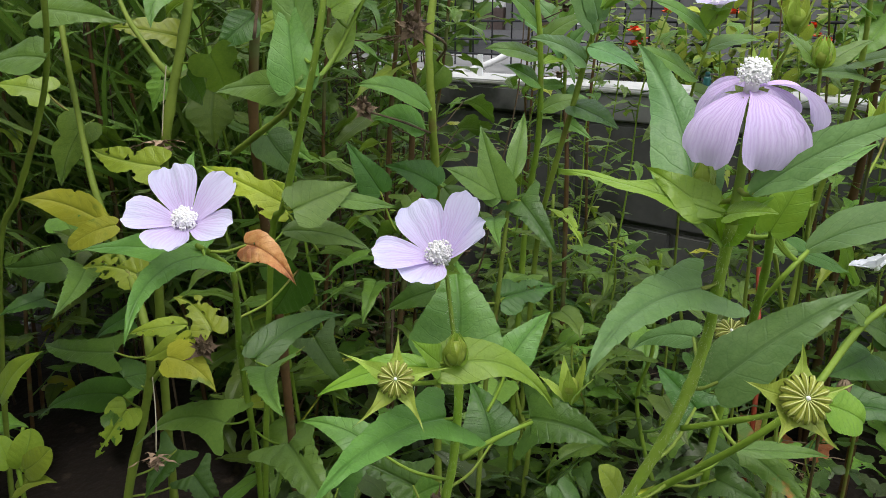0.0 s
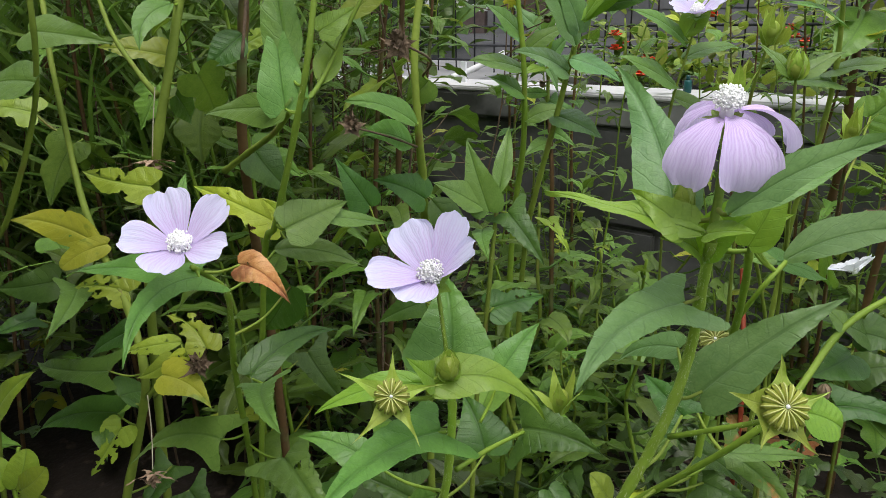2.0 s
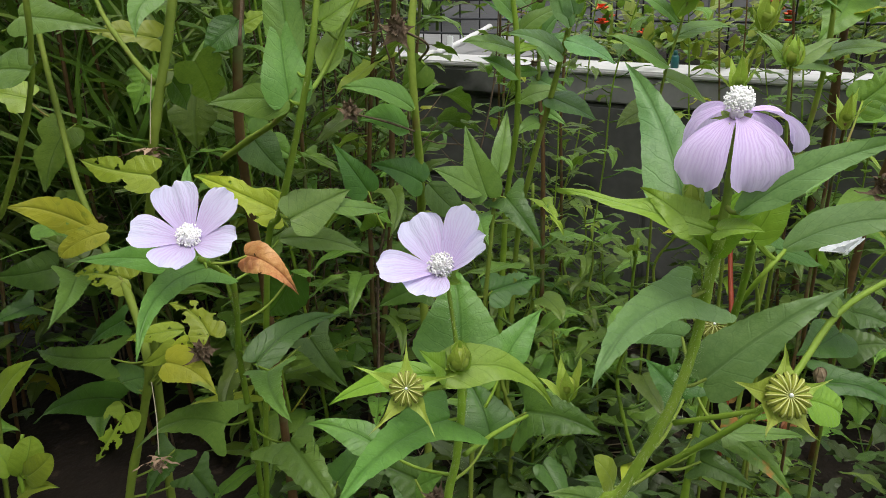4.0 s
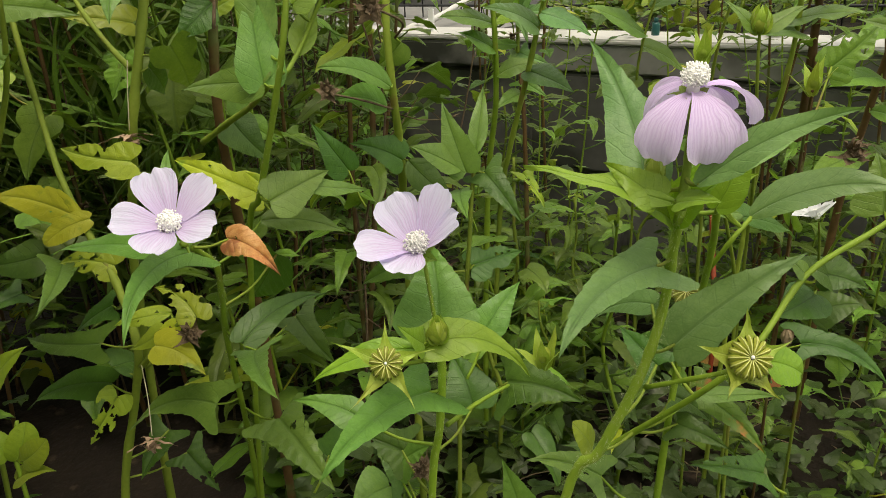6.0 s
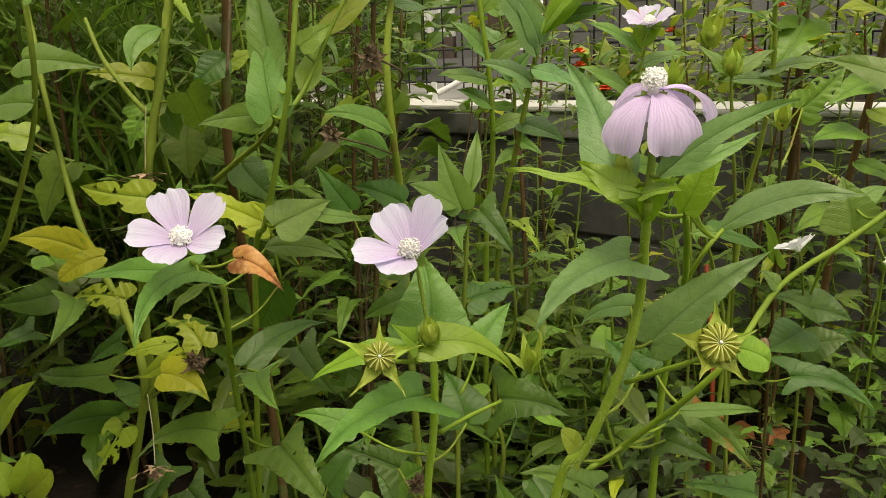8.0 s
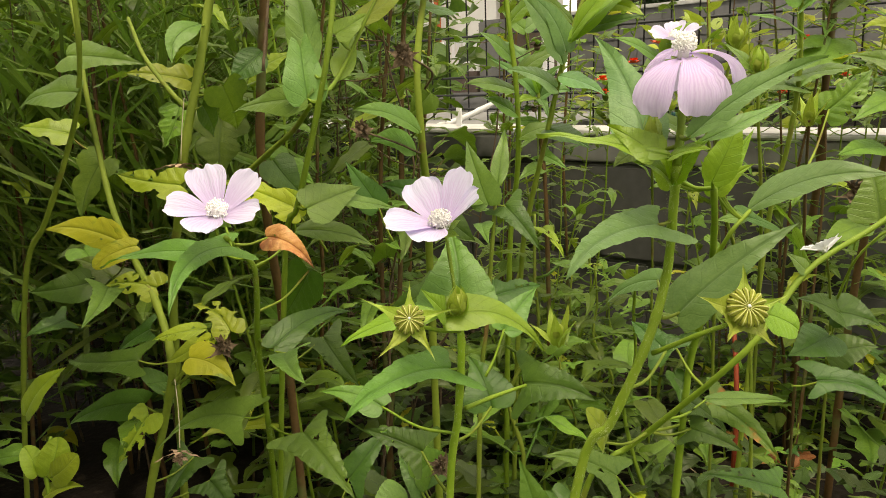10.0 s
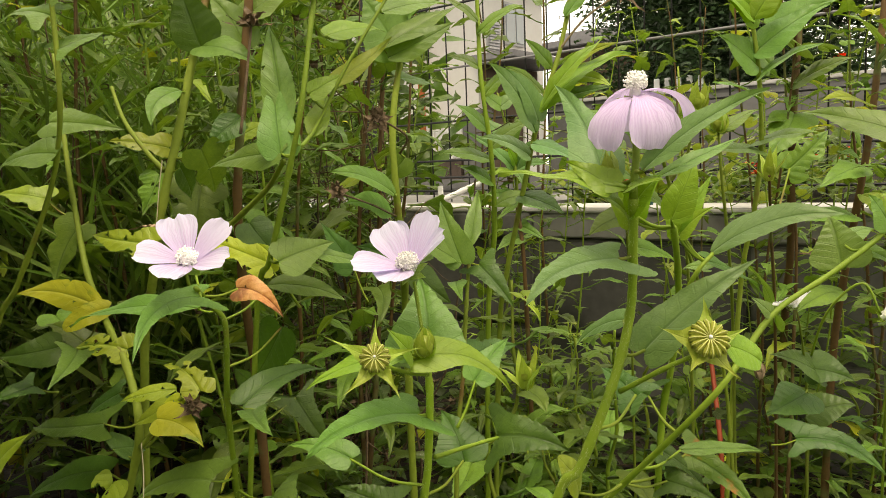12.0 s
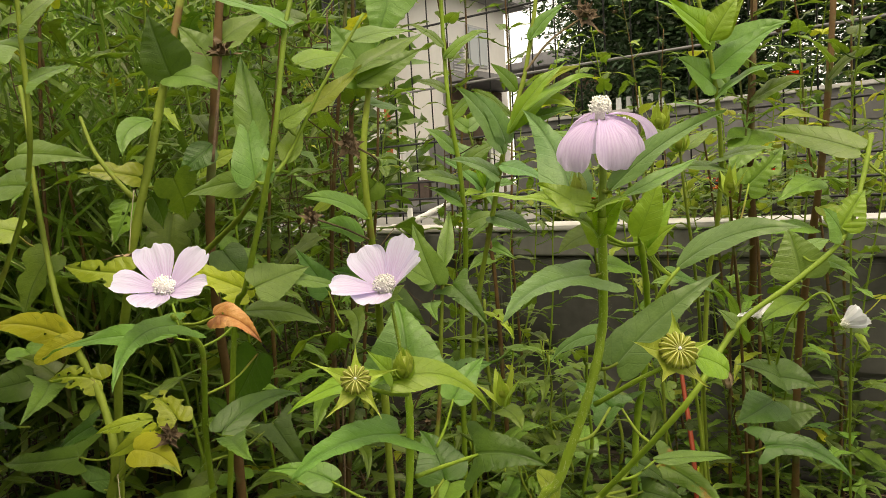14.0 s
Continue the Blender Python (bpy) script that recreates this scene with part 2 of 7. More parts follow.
CONCRETE = surface("concrete_block", (0.080, 0.080, 0.076), (0.140, 0.140, 0.132), 9, 0.9, 0.5, 0.003, spots=(0.045, 0.048, 0.040), spot_scale=6, spot_lo=0.5)
CAP = surface("concrete_cap", (0.44, 0.44, 0.43), (0.60, 0.60, 0.58), 12, 0.85, 0.35, 0.002, spots=(0.40, 0.40, 0.37), spot_scale=9, spot_lo=0.6)
BAND = surface("concrete_band", (0.20, 0.20, 0.19), (0.30, 0.30, 0.285), 8, 0.9, 0.4, 0.002, spots=(0.10, 0.10, 0.09), spot_scale=7, spot_lo=0.55)
PAVING = surface("concrete_paving", (0.18, 0.18, 0.175), (0.26, 0.26, 0.25), 5, 0.9, 0.4, 0.003)
ASPHALT = surface("asphalt", (0.045, 0.045, 0.046), (0.075, 0.075, 0.075), 20, 0.9, 0.5, 0.004)
WIRE = surface("wire_dark", (0.022, 0.024, 0.026), (0.045, 0.046, 0.048), 30, 0.5, 0.2, 0.0005, metal=0.3)
ROPE = surface("rope_white", (0.62, 0.62, 0.60), (0.74, 0.74, 0.72), 90, 0.8, 0.5, 0.001)
THREAD = surface("dry_thread_pale", (0.40, 0.36, 0.24), (0.52, 0.47, 0.33), 90, 0.7, 0.2, 0.0005)
RED_STAKE = surface("stake_red", (0.19, 0.030, 0.010), (0.28, 0.050, 0.018), 40, 0.6, 0.3, 0.001)
PLASTER = surface("plaster_white", (0.74, 0.73, 0.69), (0.82, 0.81, 0.78), 2.0, 0.85, 0.2, 0.003)
ROOF = surface("roof_grey", (0.17, 0.17, 0.18), (0.26, 0.26, 0.27), 3.0, 0.7, 0.3, 0.01)
FRAME_GREY = surface("frame_grey", (0.35, 0.36, 0.37), (0.45, 0.46, 0.47), 5.0, 0.5, 0.1, 0.002)
WOOD_DARK = surface("timber_brown", (0.10, 0.07, 0.05), (0.18, 0.13, 0.09), 3.0, 0.8, 0.3, 0.004)
BLOCK_GREY = surface("block_grey", (0.13, 0.13, 0.13), (0.20, 0.20, 0.195), 3.0, 0.9, 0.3, 0.004)
GATE_WHITE = surface("gate_white", (0.72, 0.73, 0.74), (0.80, 0.81, 0.82), 3.0, 0.5, 0.1, 0.002)
BRICK_DARK = surface("brick_dark", (0.10, 0.075, 0.065), (0.20, 0.15, 0.13), 4.0, 0.9, 0.4, 0.004)
RED_FLOWER = surface("flower_red", (0.70, 0.06, 0.02), (0.85, 0.12, 0.04), 60, 0.6, 0.2, 0.001, island=True)
TEAL = surface("plastic_teal", (0.008, 0.055, 0.055), (0.012, 0.085, 0.08), 20, 0.35, 0.1, 0.001)
ORANGE_PAINT = surface("paint_orange", (0.35, 0.09, 0.03), (0.45, 0.12, 0.04), 6, 0.6, 0.1, 0.001)
GLASS = nodes_of("window_glass")[0]
gp = GLASS.node_tree.nodes["Principled BSDF"]
gp.inputs["Base Color"].default_value = (0.30, 0.34, 0.36, 1)
gp.inputs["Roughness"].default_value = 0.08
gp.inputs["Specular IOR Level"].default_value = 0.8


# ---- mesh helpers ----
def V(p):
    return np.array(p, dtype=float)


def unit(v):
    v = V(v)
    return v / max(1e-9, np.linalg.norm(v))


def part(name, data, mat, parent=None, label="", smooth=True):
    """One mesh object from (verts, faces, uvs or None), under a thing or a part."""
    verts, faces, uvs = data
    me = bpy.data.meshes.new(name)
    me.from_pydata(np.asarray(verts, dtype=float).tolist(), [], faces.tolist() if isinstance(faces, np.ndarray) else [tuple(f) for f in faces])
    if uvs is not None:
        layer = me.uv_layers.new(name="UVMap")
        idx = np.empty(len(me.loops), dtype=np.int32)
        me.loops.foreach_get("vertex_index", idx)
        layer.data.foreach_set("uv", np.asarray(uvs, dtype=np.float32)[idx].ravel())
    if smooth:
        me.polygons.foreach_set("use_smooth", [True] * len(me.polygons))
    me.materials.append(mat)
    ob = new(name, me)
    if parent is not None:
        ob.parent = parent
    if label:
        ob["label"] = label
    return ob


def join(*datas):
    verts, faces, uvs, k = [], [], [], 0
    for v, f, u in datas:
        verts.append(np.asarray(v, dtype=float).reshape(-1, 3))
        faces += (f + k).tolist() if isinstance(f, np.ndarray) else [tuple(i + k for i in q) for q in f]
        uvs.append(np.asarray(u, dtype=float).reshape(-1, 2) if u is not None else np.full((len(v), 2), 0.5))
        k += len(v)
    return np.concatenate(verts), faces, np.concatenate(uvs)


def smooth_line(pts, steps=5):
    """Catmull-Rom line through the points."""
    pts = [V(p) for p in pts]
    if len(pts) == 2:
        return [pts[0] + (pts[1] - pts[0]) * k / steps for k in range(steps + 1)]
    p = [2 * pts[0] - pts[1], *pts, 2 * pts[-1] - pts[-2]]
    out = []
    for i in range(1, len(p) - 2):
        a, b, c, d = p[i - 1:i + 3]
        for k in range(steps):
            t = k / steps
            out.append(0.5 * (2 * b + (c - a) * t + (2 * a - 5 * b + 4 * c - d) * t * t + (3 * b - a - 3 * c + d) * t ** 3))
    out.append(pts[-1])
    return out


def tube(pts, r0, r1, sides=7, knots=0.0, seed=0):
    """Tapered tube along a line, with swellings where leaves leave it."""
    rng = random.Random(seed)
    n = len(pts)
    verts, faces, uvs = [], [], []
    ref = V((0.3, 0.9, 0.2))
    for i, c in enumerate(pts):
        t = unit(V(pts[min(i + 1, n - 1)]) - V(pts[max(i - 1, 0)]))
        a = unit(np.cross(t, ref))
        b = np.cross(t, a)
        r = r0 + (r1 - r0) * i / (n - 1)
        if knots and i % 5 == 0:
            r *= 1 + knots
        for k in range(sides):
            w = 2 * math.pi * k / sides
            q = r * (1 + 0.08 * rng.uniform(-1, 1))
            verts.append(V(c) + q * (math.cos(w) * a + math.sin(w) * b))
            uvs.append((k / sides, i / (n - 1)))
    for i in range(n - 1):
        for k in range(sides):
            faces.append((i * sides + k, i * sides + (k + 1) % sides, (i + 1) * sides + (k + 1) % sides, (i + 1) * sides + k))
    faces.append(tuple(range(sides))[::-1])
    faces.append(tuple((n - 1) * sides + k for k in range(sides)))
    return verts, faces, uvs


# half outlines of leaves from the sinus at the stalk to the tip: along the midrib, across
OUTLINE = {
    "star": ((0, 0.35), (0.06, 0.9), (0.16, 1.0), (0.28, 0.82), (0.42, 0.48), (0.6, 0.22), (0.8, 0.09), (1, 0)),
    "hastate": ((0, 0), (-0.03, 0.30), (-0.10, 0.66), (-0.13, 0.94), (-0.05, 1.0), (0.05, 0.80), (0.15, 0.63), (0.30, 0.53), (0.47, 0.45), (0.64, 0.33), (0.80, 0.18), (0.92, 0.07), (1, 0)),
    "delta": ((0, 0), (-0.04, 0.30), (-0.04, 0.68), (0.06, 0.94), (0.17, 1.0), (0.31, 0.88), (0.5, 0.64), (0.7, 0.37), (0.87, 0.14), (1, 0)),
    "ovate": ((0, 0), (-0.03, 0.28), (0.0, 0.62), (0.1, 0.9), (0.24, 1.0), (0.4, 0.9), (0.56, 0.70), (0.72, 0.46), (0.87, 0.19), (1, 0)),
    "lance": ((0, 0), (0.02, 0.3), (0.12, 0.72), (0.26, 1.0), (0.42, 0.95), (0.6, 0.73), (0.78, 0.42), (0.92, 0.14), (1, 0)),
    "lobed": ((0, 0), (-0.10, 0.36), (-0.11, 0.76), (0.04, 1.0), (0.19, 0.92), (0.27, 0.64), (0.35, 0.58), (0.45, 0.72), (0.57, 0.66), (0.69, 0.42), (0.85, 0.20), (1, 0)),
    "round": ((0, 0), (-0.06, 0.4), (0.04, 0.8), (0.25, 1.0), (0.5, 1.0), (0.72, 0.86), (0.88, 0.6), (0.97, 0.28), (1, 0)),
}


GRIDS = {}


def grid_faces(ns, m):
    if (ns, m) not in GRIDS:
        i, k = np.meshgrid(np.arange(ns), np.arange(m - 1), indexing="ij")
        q = (i * m + k).ravel()
        GRIDS[ns, m] = np.stack((q, q + 1, q + m + 1, q + m), axis=1)
    return GRIDS[ns, m]


def row_unit(a):
    return a / np.maximum(1e-9, np.linalg.norm(a, axis=-1, keepdims=True))


EDGES = {}


def edge_line(style, count):
    """The half outline rounded off and resampled to even steps."""
    if (style, count) not in EDGES:
        line = np.array(smooth_line([(x, y, 0) for x, y in OUTLINE[style]], 8))[:, :2]
        run = np.concatenate(([0], np.cumsum(np.hypot(np.diff(line[:, 0]), 0.5 * np.diff(line[:, 1])))))
        at = np.linspace(0, run[-1], count)
        EDGES[style, count] = np.interp(at, run, line[:, 0]), np.maximum(0, np.interp(at, run, line[:, 1]))
    return EDGES[style, count]


def leaf_data(base, tip, width, normal, bend=0.1, fold=0.12, style="hastate", seed=0, ns=26, nu=4, chew=0.0, wave=0.03, teeth=None, sway=None):
    """A leaf blade from base to tip: bent along its midrib, folded, waved, toothed and, where asked, chewed."""
    rng = np.random.RandomState(seed)
    base, tip = V(base), V(tip)
    axis = tip - base
    length = np.linalg.norm(axis)
    normal = unit(V(normal) - axis * np.dot(V(normal), axis) / length ** 2)
    sway = rng.uniform(-0.07, 0.07) if sway is None else sway
    ctrl = (base + tip) / 2 + normal * bend * length * 2 + np.cross(unit(axis), normal) * sway * length * 2
    ex, ey = edge_line(style, ns + 1)
    s = np.linspace(0, 1, ns + 1) ** 1.1
    teeth = ns // 4 if teeth is None else teeth
    us = np.linspace(-1, 1, 2 * nu + 1)
    m = len(us)
    au = np.abs(us)[None, :]
    px, py = np.zeros((ns + 1, m)), np.zeros((ns + 1, m))
    gx, gy = np.gradient(ex), np.gradient(ey)
    gl = np.hypot(gx, 0.5 * gy) + 1e-9
    for sign in (-1, 1):
        saw = np.zeros(ns + 1)
        if teeth > 2 and ns >= 12:
            step = np.arange(ns + 1) * teeth / ns + rng.rand()
            deep = rng.uniform(0.35, 1.0, int(teeth) + 3)[np.floor(step).astype(int)]
            saw = (np.mod(step, 1) - 0.5) * deep * np.minimum(1, np.minimum(s * 9, (1 - s) * 6)) * 0.036
        scale = rng.uniform(0.86, 1.10)
        bx = ex + saw * 0.5 * (-gy * -0.5 / gl)
        by = np.maximum(0, ey * scale + 2.0 * saw * gx / gl * (ey > 0.02))
        cols = us * sign > 0
        px[:, cols] = s[:, None] + (bx - s)[:, None] * au[:, cols]
        py[:, cols] = (by[:, None] * au[:, cols]) * sign
    px[:, nu] = s
    hw = width / 2
    tt = px[..., None]
    c = (1 - tt) ** 2 * base + 2 * tt * (1 - tt) * ctrl + tt ** 2 * tip
    tan = row_unit(2 * (1 - tt) * (ctrl - base) + 2 * tt * (tip - ctrl))
    side = row_unit(np.cross(tan, normal))
    up = np.cross(side, tan)
    ph = rng.uniform(0, 6.28, 3)
    ay = np.abs(py)
    droop = rng.uniform(0.25, 0.75) * fold
    lift = fold * ay * hw - droop * hw * ay ** 3 + wave * length * au * (0.6 * np.sin(7 * px + ph[0] + np.where(py > 0, 2.1, 0.0)) + 0.4 * np.sin(15 * px + ph[1]))
    if ns >= 30:
        # the blade swells between its side veins and sinks along the midrib
        lift = lift + width * (0.016 * np.sin(6.283 * (7.0 * px - 1.5 * ay)) * au * (1 - au ** 3) + 0.03 * np.minimum(1, ay * 6) * (1 - ay)) * np.minimum(1, (1 - s[:, None]) * 5)
    verts = (c + side * (py * hw)[..., None] + up * lift[..., None]).reshape(-1, 3)
    uvs = np.stack((0.5 + 0.5 * py, px), axis=-1).reshape(-1, 2)
    faces = grid_faces(ns, m)
    if chew:
        cx = (px[:-1, :-1] + px[1:, 1:]) / 2 * length
        cy = (py[:-1, :-1] + py[1:, 1:]) / 2 * hw
        free = (np.abs(cy) > 0.06 * hw) & (cx > 0.08 * length)
        keep = np.ones((ns, m - 1), dtype=bool)
        spots = [(rng.uniform(0.15, 0.8), rng.uniform(-0.6, 0.6), rng.uniform(0.03, 0.04 + 0.2 * chew)) for _ in range(int(1 + chew * 14))]
        spots += [(rng.uniform(0.1, 0.9), rng.choice((-1, 1)), rng.uniform(0.05, 0.06 + 0.3 * chew)) for _ in range(int(1 + chew * 16))]
        half = np.interp(np.linspace(0, 1, 21), px[:, -1], np.abs(py[:, -1])) if ex[0] >= 0 else np.interp(np.linspace(0, 1, 21), ex[len(ex) // 5:], ey[len(ex) // 5:])
        for hs, across, r in spots:
            dx, dy = cx - hs * length, cy - across * np.interp(hs, np.linspace(0, 1, 21), half) * hw
            edge = r * width * (1 + 0.35 * np.sin(3 * np.arctan2(dy, dx) + hs * 40))
            keep &= ~((dx * dx + dy * dy < edge * edge) & free)
        faces = faces[keep.ravel()]
    return verts, faces, uvs


def ball(c, r, squash=(1, 1, 1), rings=6, sides=8):
    verts, faces = [], []
    for i in range(rings + 1):
        a = math.pi * i / rings
        for k in range(sides):
            w = 2 * math.pi * k / sides
            verts.append((c[0] + r * squash[0] * math.sin(a) * math.cos(w), c[1] + r * squash[1] * math.sin(a) * math.sin(w), c[2] + r * squash[2] * math.cos(a)))
    for i in range(rings):
        for k in range(sides):
            faces.append((i * sides + k, (i + 1) * sides + k, (i + 1) * sides + (k + 1) % sides, i * sides + (k + 1) % sides))
    return verts, faces, None


def slab(x0, x1, y0, y1, z0, z1, bevel=0.0):
    """A box with its edges rounded."""
    bm = bmesh.new()
    bmesh.ops.create_cube(bm, size=1)
    for v in bm.verts:
        v.co = Vector(((x0 + x1) / 2 + v.co.x * (x1 - x0), (y0 + y1) / 2 + v.co.y * (y1 - y0), (z0 + z1) / 2 + v.co.z * (z1 - z0)))
    if bevel:
        bmesh.ops.bevel(bm, geom=bm.edges[:], offset=bevel, segments=2, affect="EDGES")
    bm.verts.index_update()
    out = [tuple(v.co) for v in bm.verts], [tuple(v.index for v in f.verts) for f in bm.faces], None
    bm.free()
    return out


# ---- plants ----
LINES = {}
COUNT = [0]


def thing(name, base, label, category, group="", kind=""):
    ob = new(name)
    ob.empty_display_size = 0.02
    ob.location = base
    LINES[ob.name] = []
    return tagged(ob, label, category, group, kind)


def rel(root, pts):
    return [V(p) - V(root.location) for p in pts]


def stem(root, pts, r0, r1, mat=None, hairs=0, name="stem"):
    COUNT[0] += 1
    line = smooth_line(rel(root, pts), 6)
    LINES[root.name] += line
    ob = part(name, tube(line, r0, r1, 8, 0.12, COUNT[0]), mat or STEM, root)
    if hairs:
        rng = random.Random(COUNT[0])
        verts, faces = [], []
        for _ in range(hairs):
            i = rng.randrange(len(line) - 1)
            c = line[i] + (line[i + 1] - line[i]) * rng.random()
            d = unit((rng.gauss(0, 1), rng.gauss(0, 1), rng.gauss(0, 0.6)))
            r = r0 + (r1 - r0) * i / len(line)
            side = unit(np.cross(d, (0.2, 0.3, 0.9))) * 0.00005
            k = len(verts)
            tip = c + d * (r + rng.uniform(0.0010, 0.0030))
            verts += [c + d * r * 0.8 - side, c + d * r * 0.8 + side, tip]
            faces.append((k, k + 1, k + 2))
        part("stem_hairs", (verts, faces, None), HAIR, ob, "fine pale bristles")
    return ob


def nearest(root, p):
    line = LINES[root.name]
    return min(line, key=lambda q: np.linalg.norm(q - p) + 0.6 * max(0, q[2] - p[2])) if line else None


def leaf(root, base, tip, width, normal, bend=0.1, style="hastate", mat=None, fold=0.12, chew=0.0, wave=0.025, petiole=True, label="", sway=None):
    COUNT[0] += 1
    b, t = rel(root, (base, tip))
    fine = dict(ns=72, nu=16) if chew else dict(ns=72, nu=7)
    data = leaf_data(b, t, width, normal, bend, fold, style, COUNT[0], chew=chew, wave=wave, teeth=15, sway=sway, **fine)
    q = nearest(root, b) if petiole else None
    if q is not None and np.linalg.norm(q - b) > 0.05:
        q = b + unit(b - t) * 0.016 + V((0, 0, -0.012))
    if q is not None and 0.003 < np.linalg.norm(q - b) < 0.10:
        d = np.linalg.norm(q - b)
        mid = (q + b) / 2 + V((0, 0, -0.1 * d))
        v, f, _ = tube(smooth_line([q, mid, b + (t - b) * 0.02], 4), 0.0008, 0.0006, 6)
        blade = len(data[1])
        data = join(data, (v, f, [(0.5, 0.3)] * len(v)))
        ob = part("leaf", data, mat or GREEN, root, label)
        ob.data.materials.append(STEM if mat in (GREEN, BRACT) else STEM_OLD)
        ob.data.polygons.foreach_set("material_index", [0] * blade + [1] * (len(ob.data.polygons) - blade))
        return ob
    return part("leaf", data, mat or GREEN, root, label)


def petal_data(centre, axis, out, length, width, start, end, cup=0.25, seed=0, ns=18, nu=8, blunt=1.0):
    """A petal that leaves the centre at the angle start above the flower's plane and turns to the angle end."""
    rng = np.random.RandomState(seed)
    centre, axis = V(centre), unit(axis)
    out = unit(V(out) - axis * np.dot(V(out), axis))
    side = np.cross(axis, out)
    xs = (0, 0.12, 0.3, 0.5, 0.7, 0.84, 0.94, 1)
    ys = (0.15, 0.27, 0.50, 0.77, 0.97, 1.0, 0.93, 0.74)
    verts, uvs = [], []
    p = centre + out * length * 0.06
    ph = rng.uniform(0, 6, 2)
    for i in range(ns + 1):
        t = i / ns
        a = radians(start + (end - start) * t ** 1.1)
        d = math.cos(a) * out + math.sin(a) * axis
        up = -math.sin(a) * out + math.cos(a) * axis
        if i:
            p = p + d * length / ns
        hw = np.interp(t, xs, ys) * width / 2
        for k in range(2 * nu + 1):
            u = (k - nu) / nu
            notch = -0.05 * blunt * length * math.exp(-((u - 0.3 * math.sin(ph[0])) / 0.22) ** 2) * max(0, t - 0.8) / 0.2 - (0.13 - 0.05 * blunt) * length * abs(u) ** 2.6 * t
            notch += 0.012 * blunt * length * t * math.sin(9 * u + ph[1])
            lift = cup * hw * u * u + 0.022 * length * t * math.sin(5 * u + ph[0]) + 0.014 * length * t * math.sin(11 * u + ph[1])
            verts.append(p + side * u * hw + up * lift + d * notch)
            uvs.append((0.5 + 0.5 * u, t))
    m = 2 * nu + 1
    faces = [(i * m + k, i * m + k + 1, (i + 1) * m + k + 1, (i + 1) * m + k) for i in range(ns) for k in range(m - 1)]
    return verts, faces, uvs


def frame_of(axis, toward):
    axis = unit(axis)
    x = unit(V(toward) - axis * np.dot(V(toward), axis))
    return axis, x, np.cross(axis, x)


def flower(root, centre, axis, toward, radius, petals, label="pale lilac open flower", mat=None, cream=1.0, blunt=1.0):
    """petals: rows of (turn in degrees, start angle, end angle, width factor, length factor)."""
    COUNT[0] += 1
    c = V(centre) - V(root.location)
    axis, x, y = frame_of(axis, toward)
    r = radius
    cup = part("calyx", join(*[leaf_data(c - axis * 0.10 * r, c - axis * 0.02 * r + (math.cos(w) * x + math.sin(w) * y) * 0.42 * r, 0.26 * r, axis, 0.05, 0.2, "lance", k, 8, 2) for k, w in enumerate(np.arange(5) * 1.2566 + 0.6)]), BRACT, None)
    head = new("flower")
    head.empty_display_size = 0.01
    head.parent = root
    head["label"] = label
    cup.parent = head
    for k, (turn, start, end, wf, lf) in enumerate(petals):
        w = radians(turn)
        part("petal", petal_data(c + axis * 0.0006 * k, axis, math.cos(w) * x + math.sin(w) * y, r * lf, r * wf, start, end, seed=COUNT[0] * 7 + k, blunt=blunt), mat or PETAL, head)
    rng = random.Random(COUNT[0])
    bits = [tube([c, c + axis * r * 0.16 * cream, c + axis * r * 0.30 * cream], r * 0.11, r * 0.09, 8)]
    bits.append(ball(c + axis * r * 0.24 * cream, r * 0.17))
    for k in range(260):
        a = math.acos(1 - 1.6 * rng.random())
        w = rng.uniform(0, 6.283)
        d = math.cos(a) * axis + math.sin(a) * (math.cos(w) * x + math.sin(w) * y)
        bits.append(ball(c + axis * r * 0.24 * cream + d * r * rng.uniform(0.15, 0.24), r * rng.uniform(0.016, 0.026), rings=4, sides=5))
    part("stamen_column", join(*bits), STAMEN, head, "cream stamens in a knob")
    return head


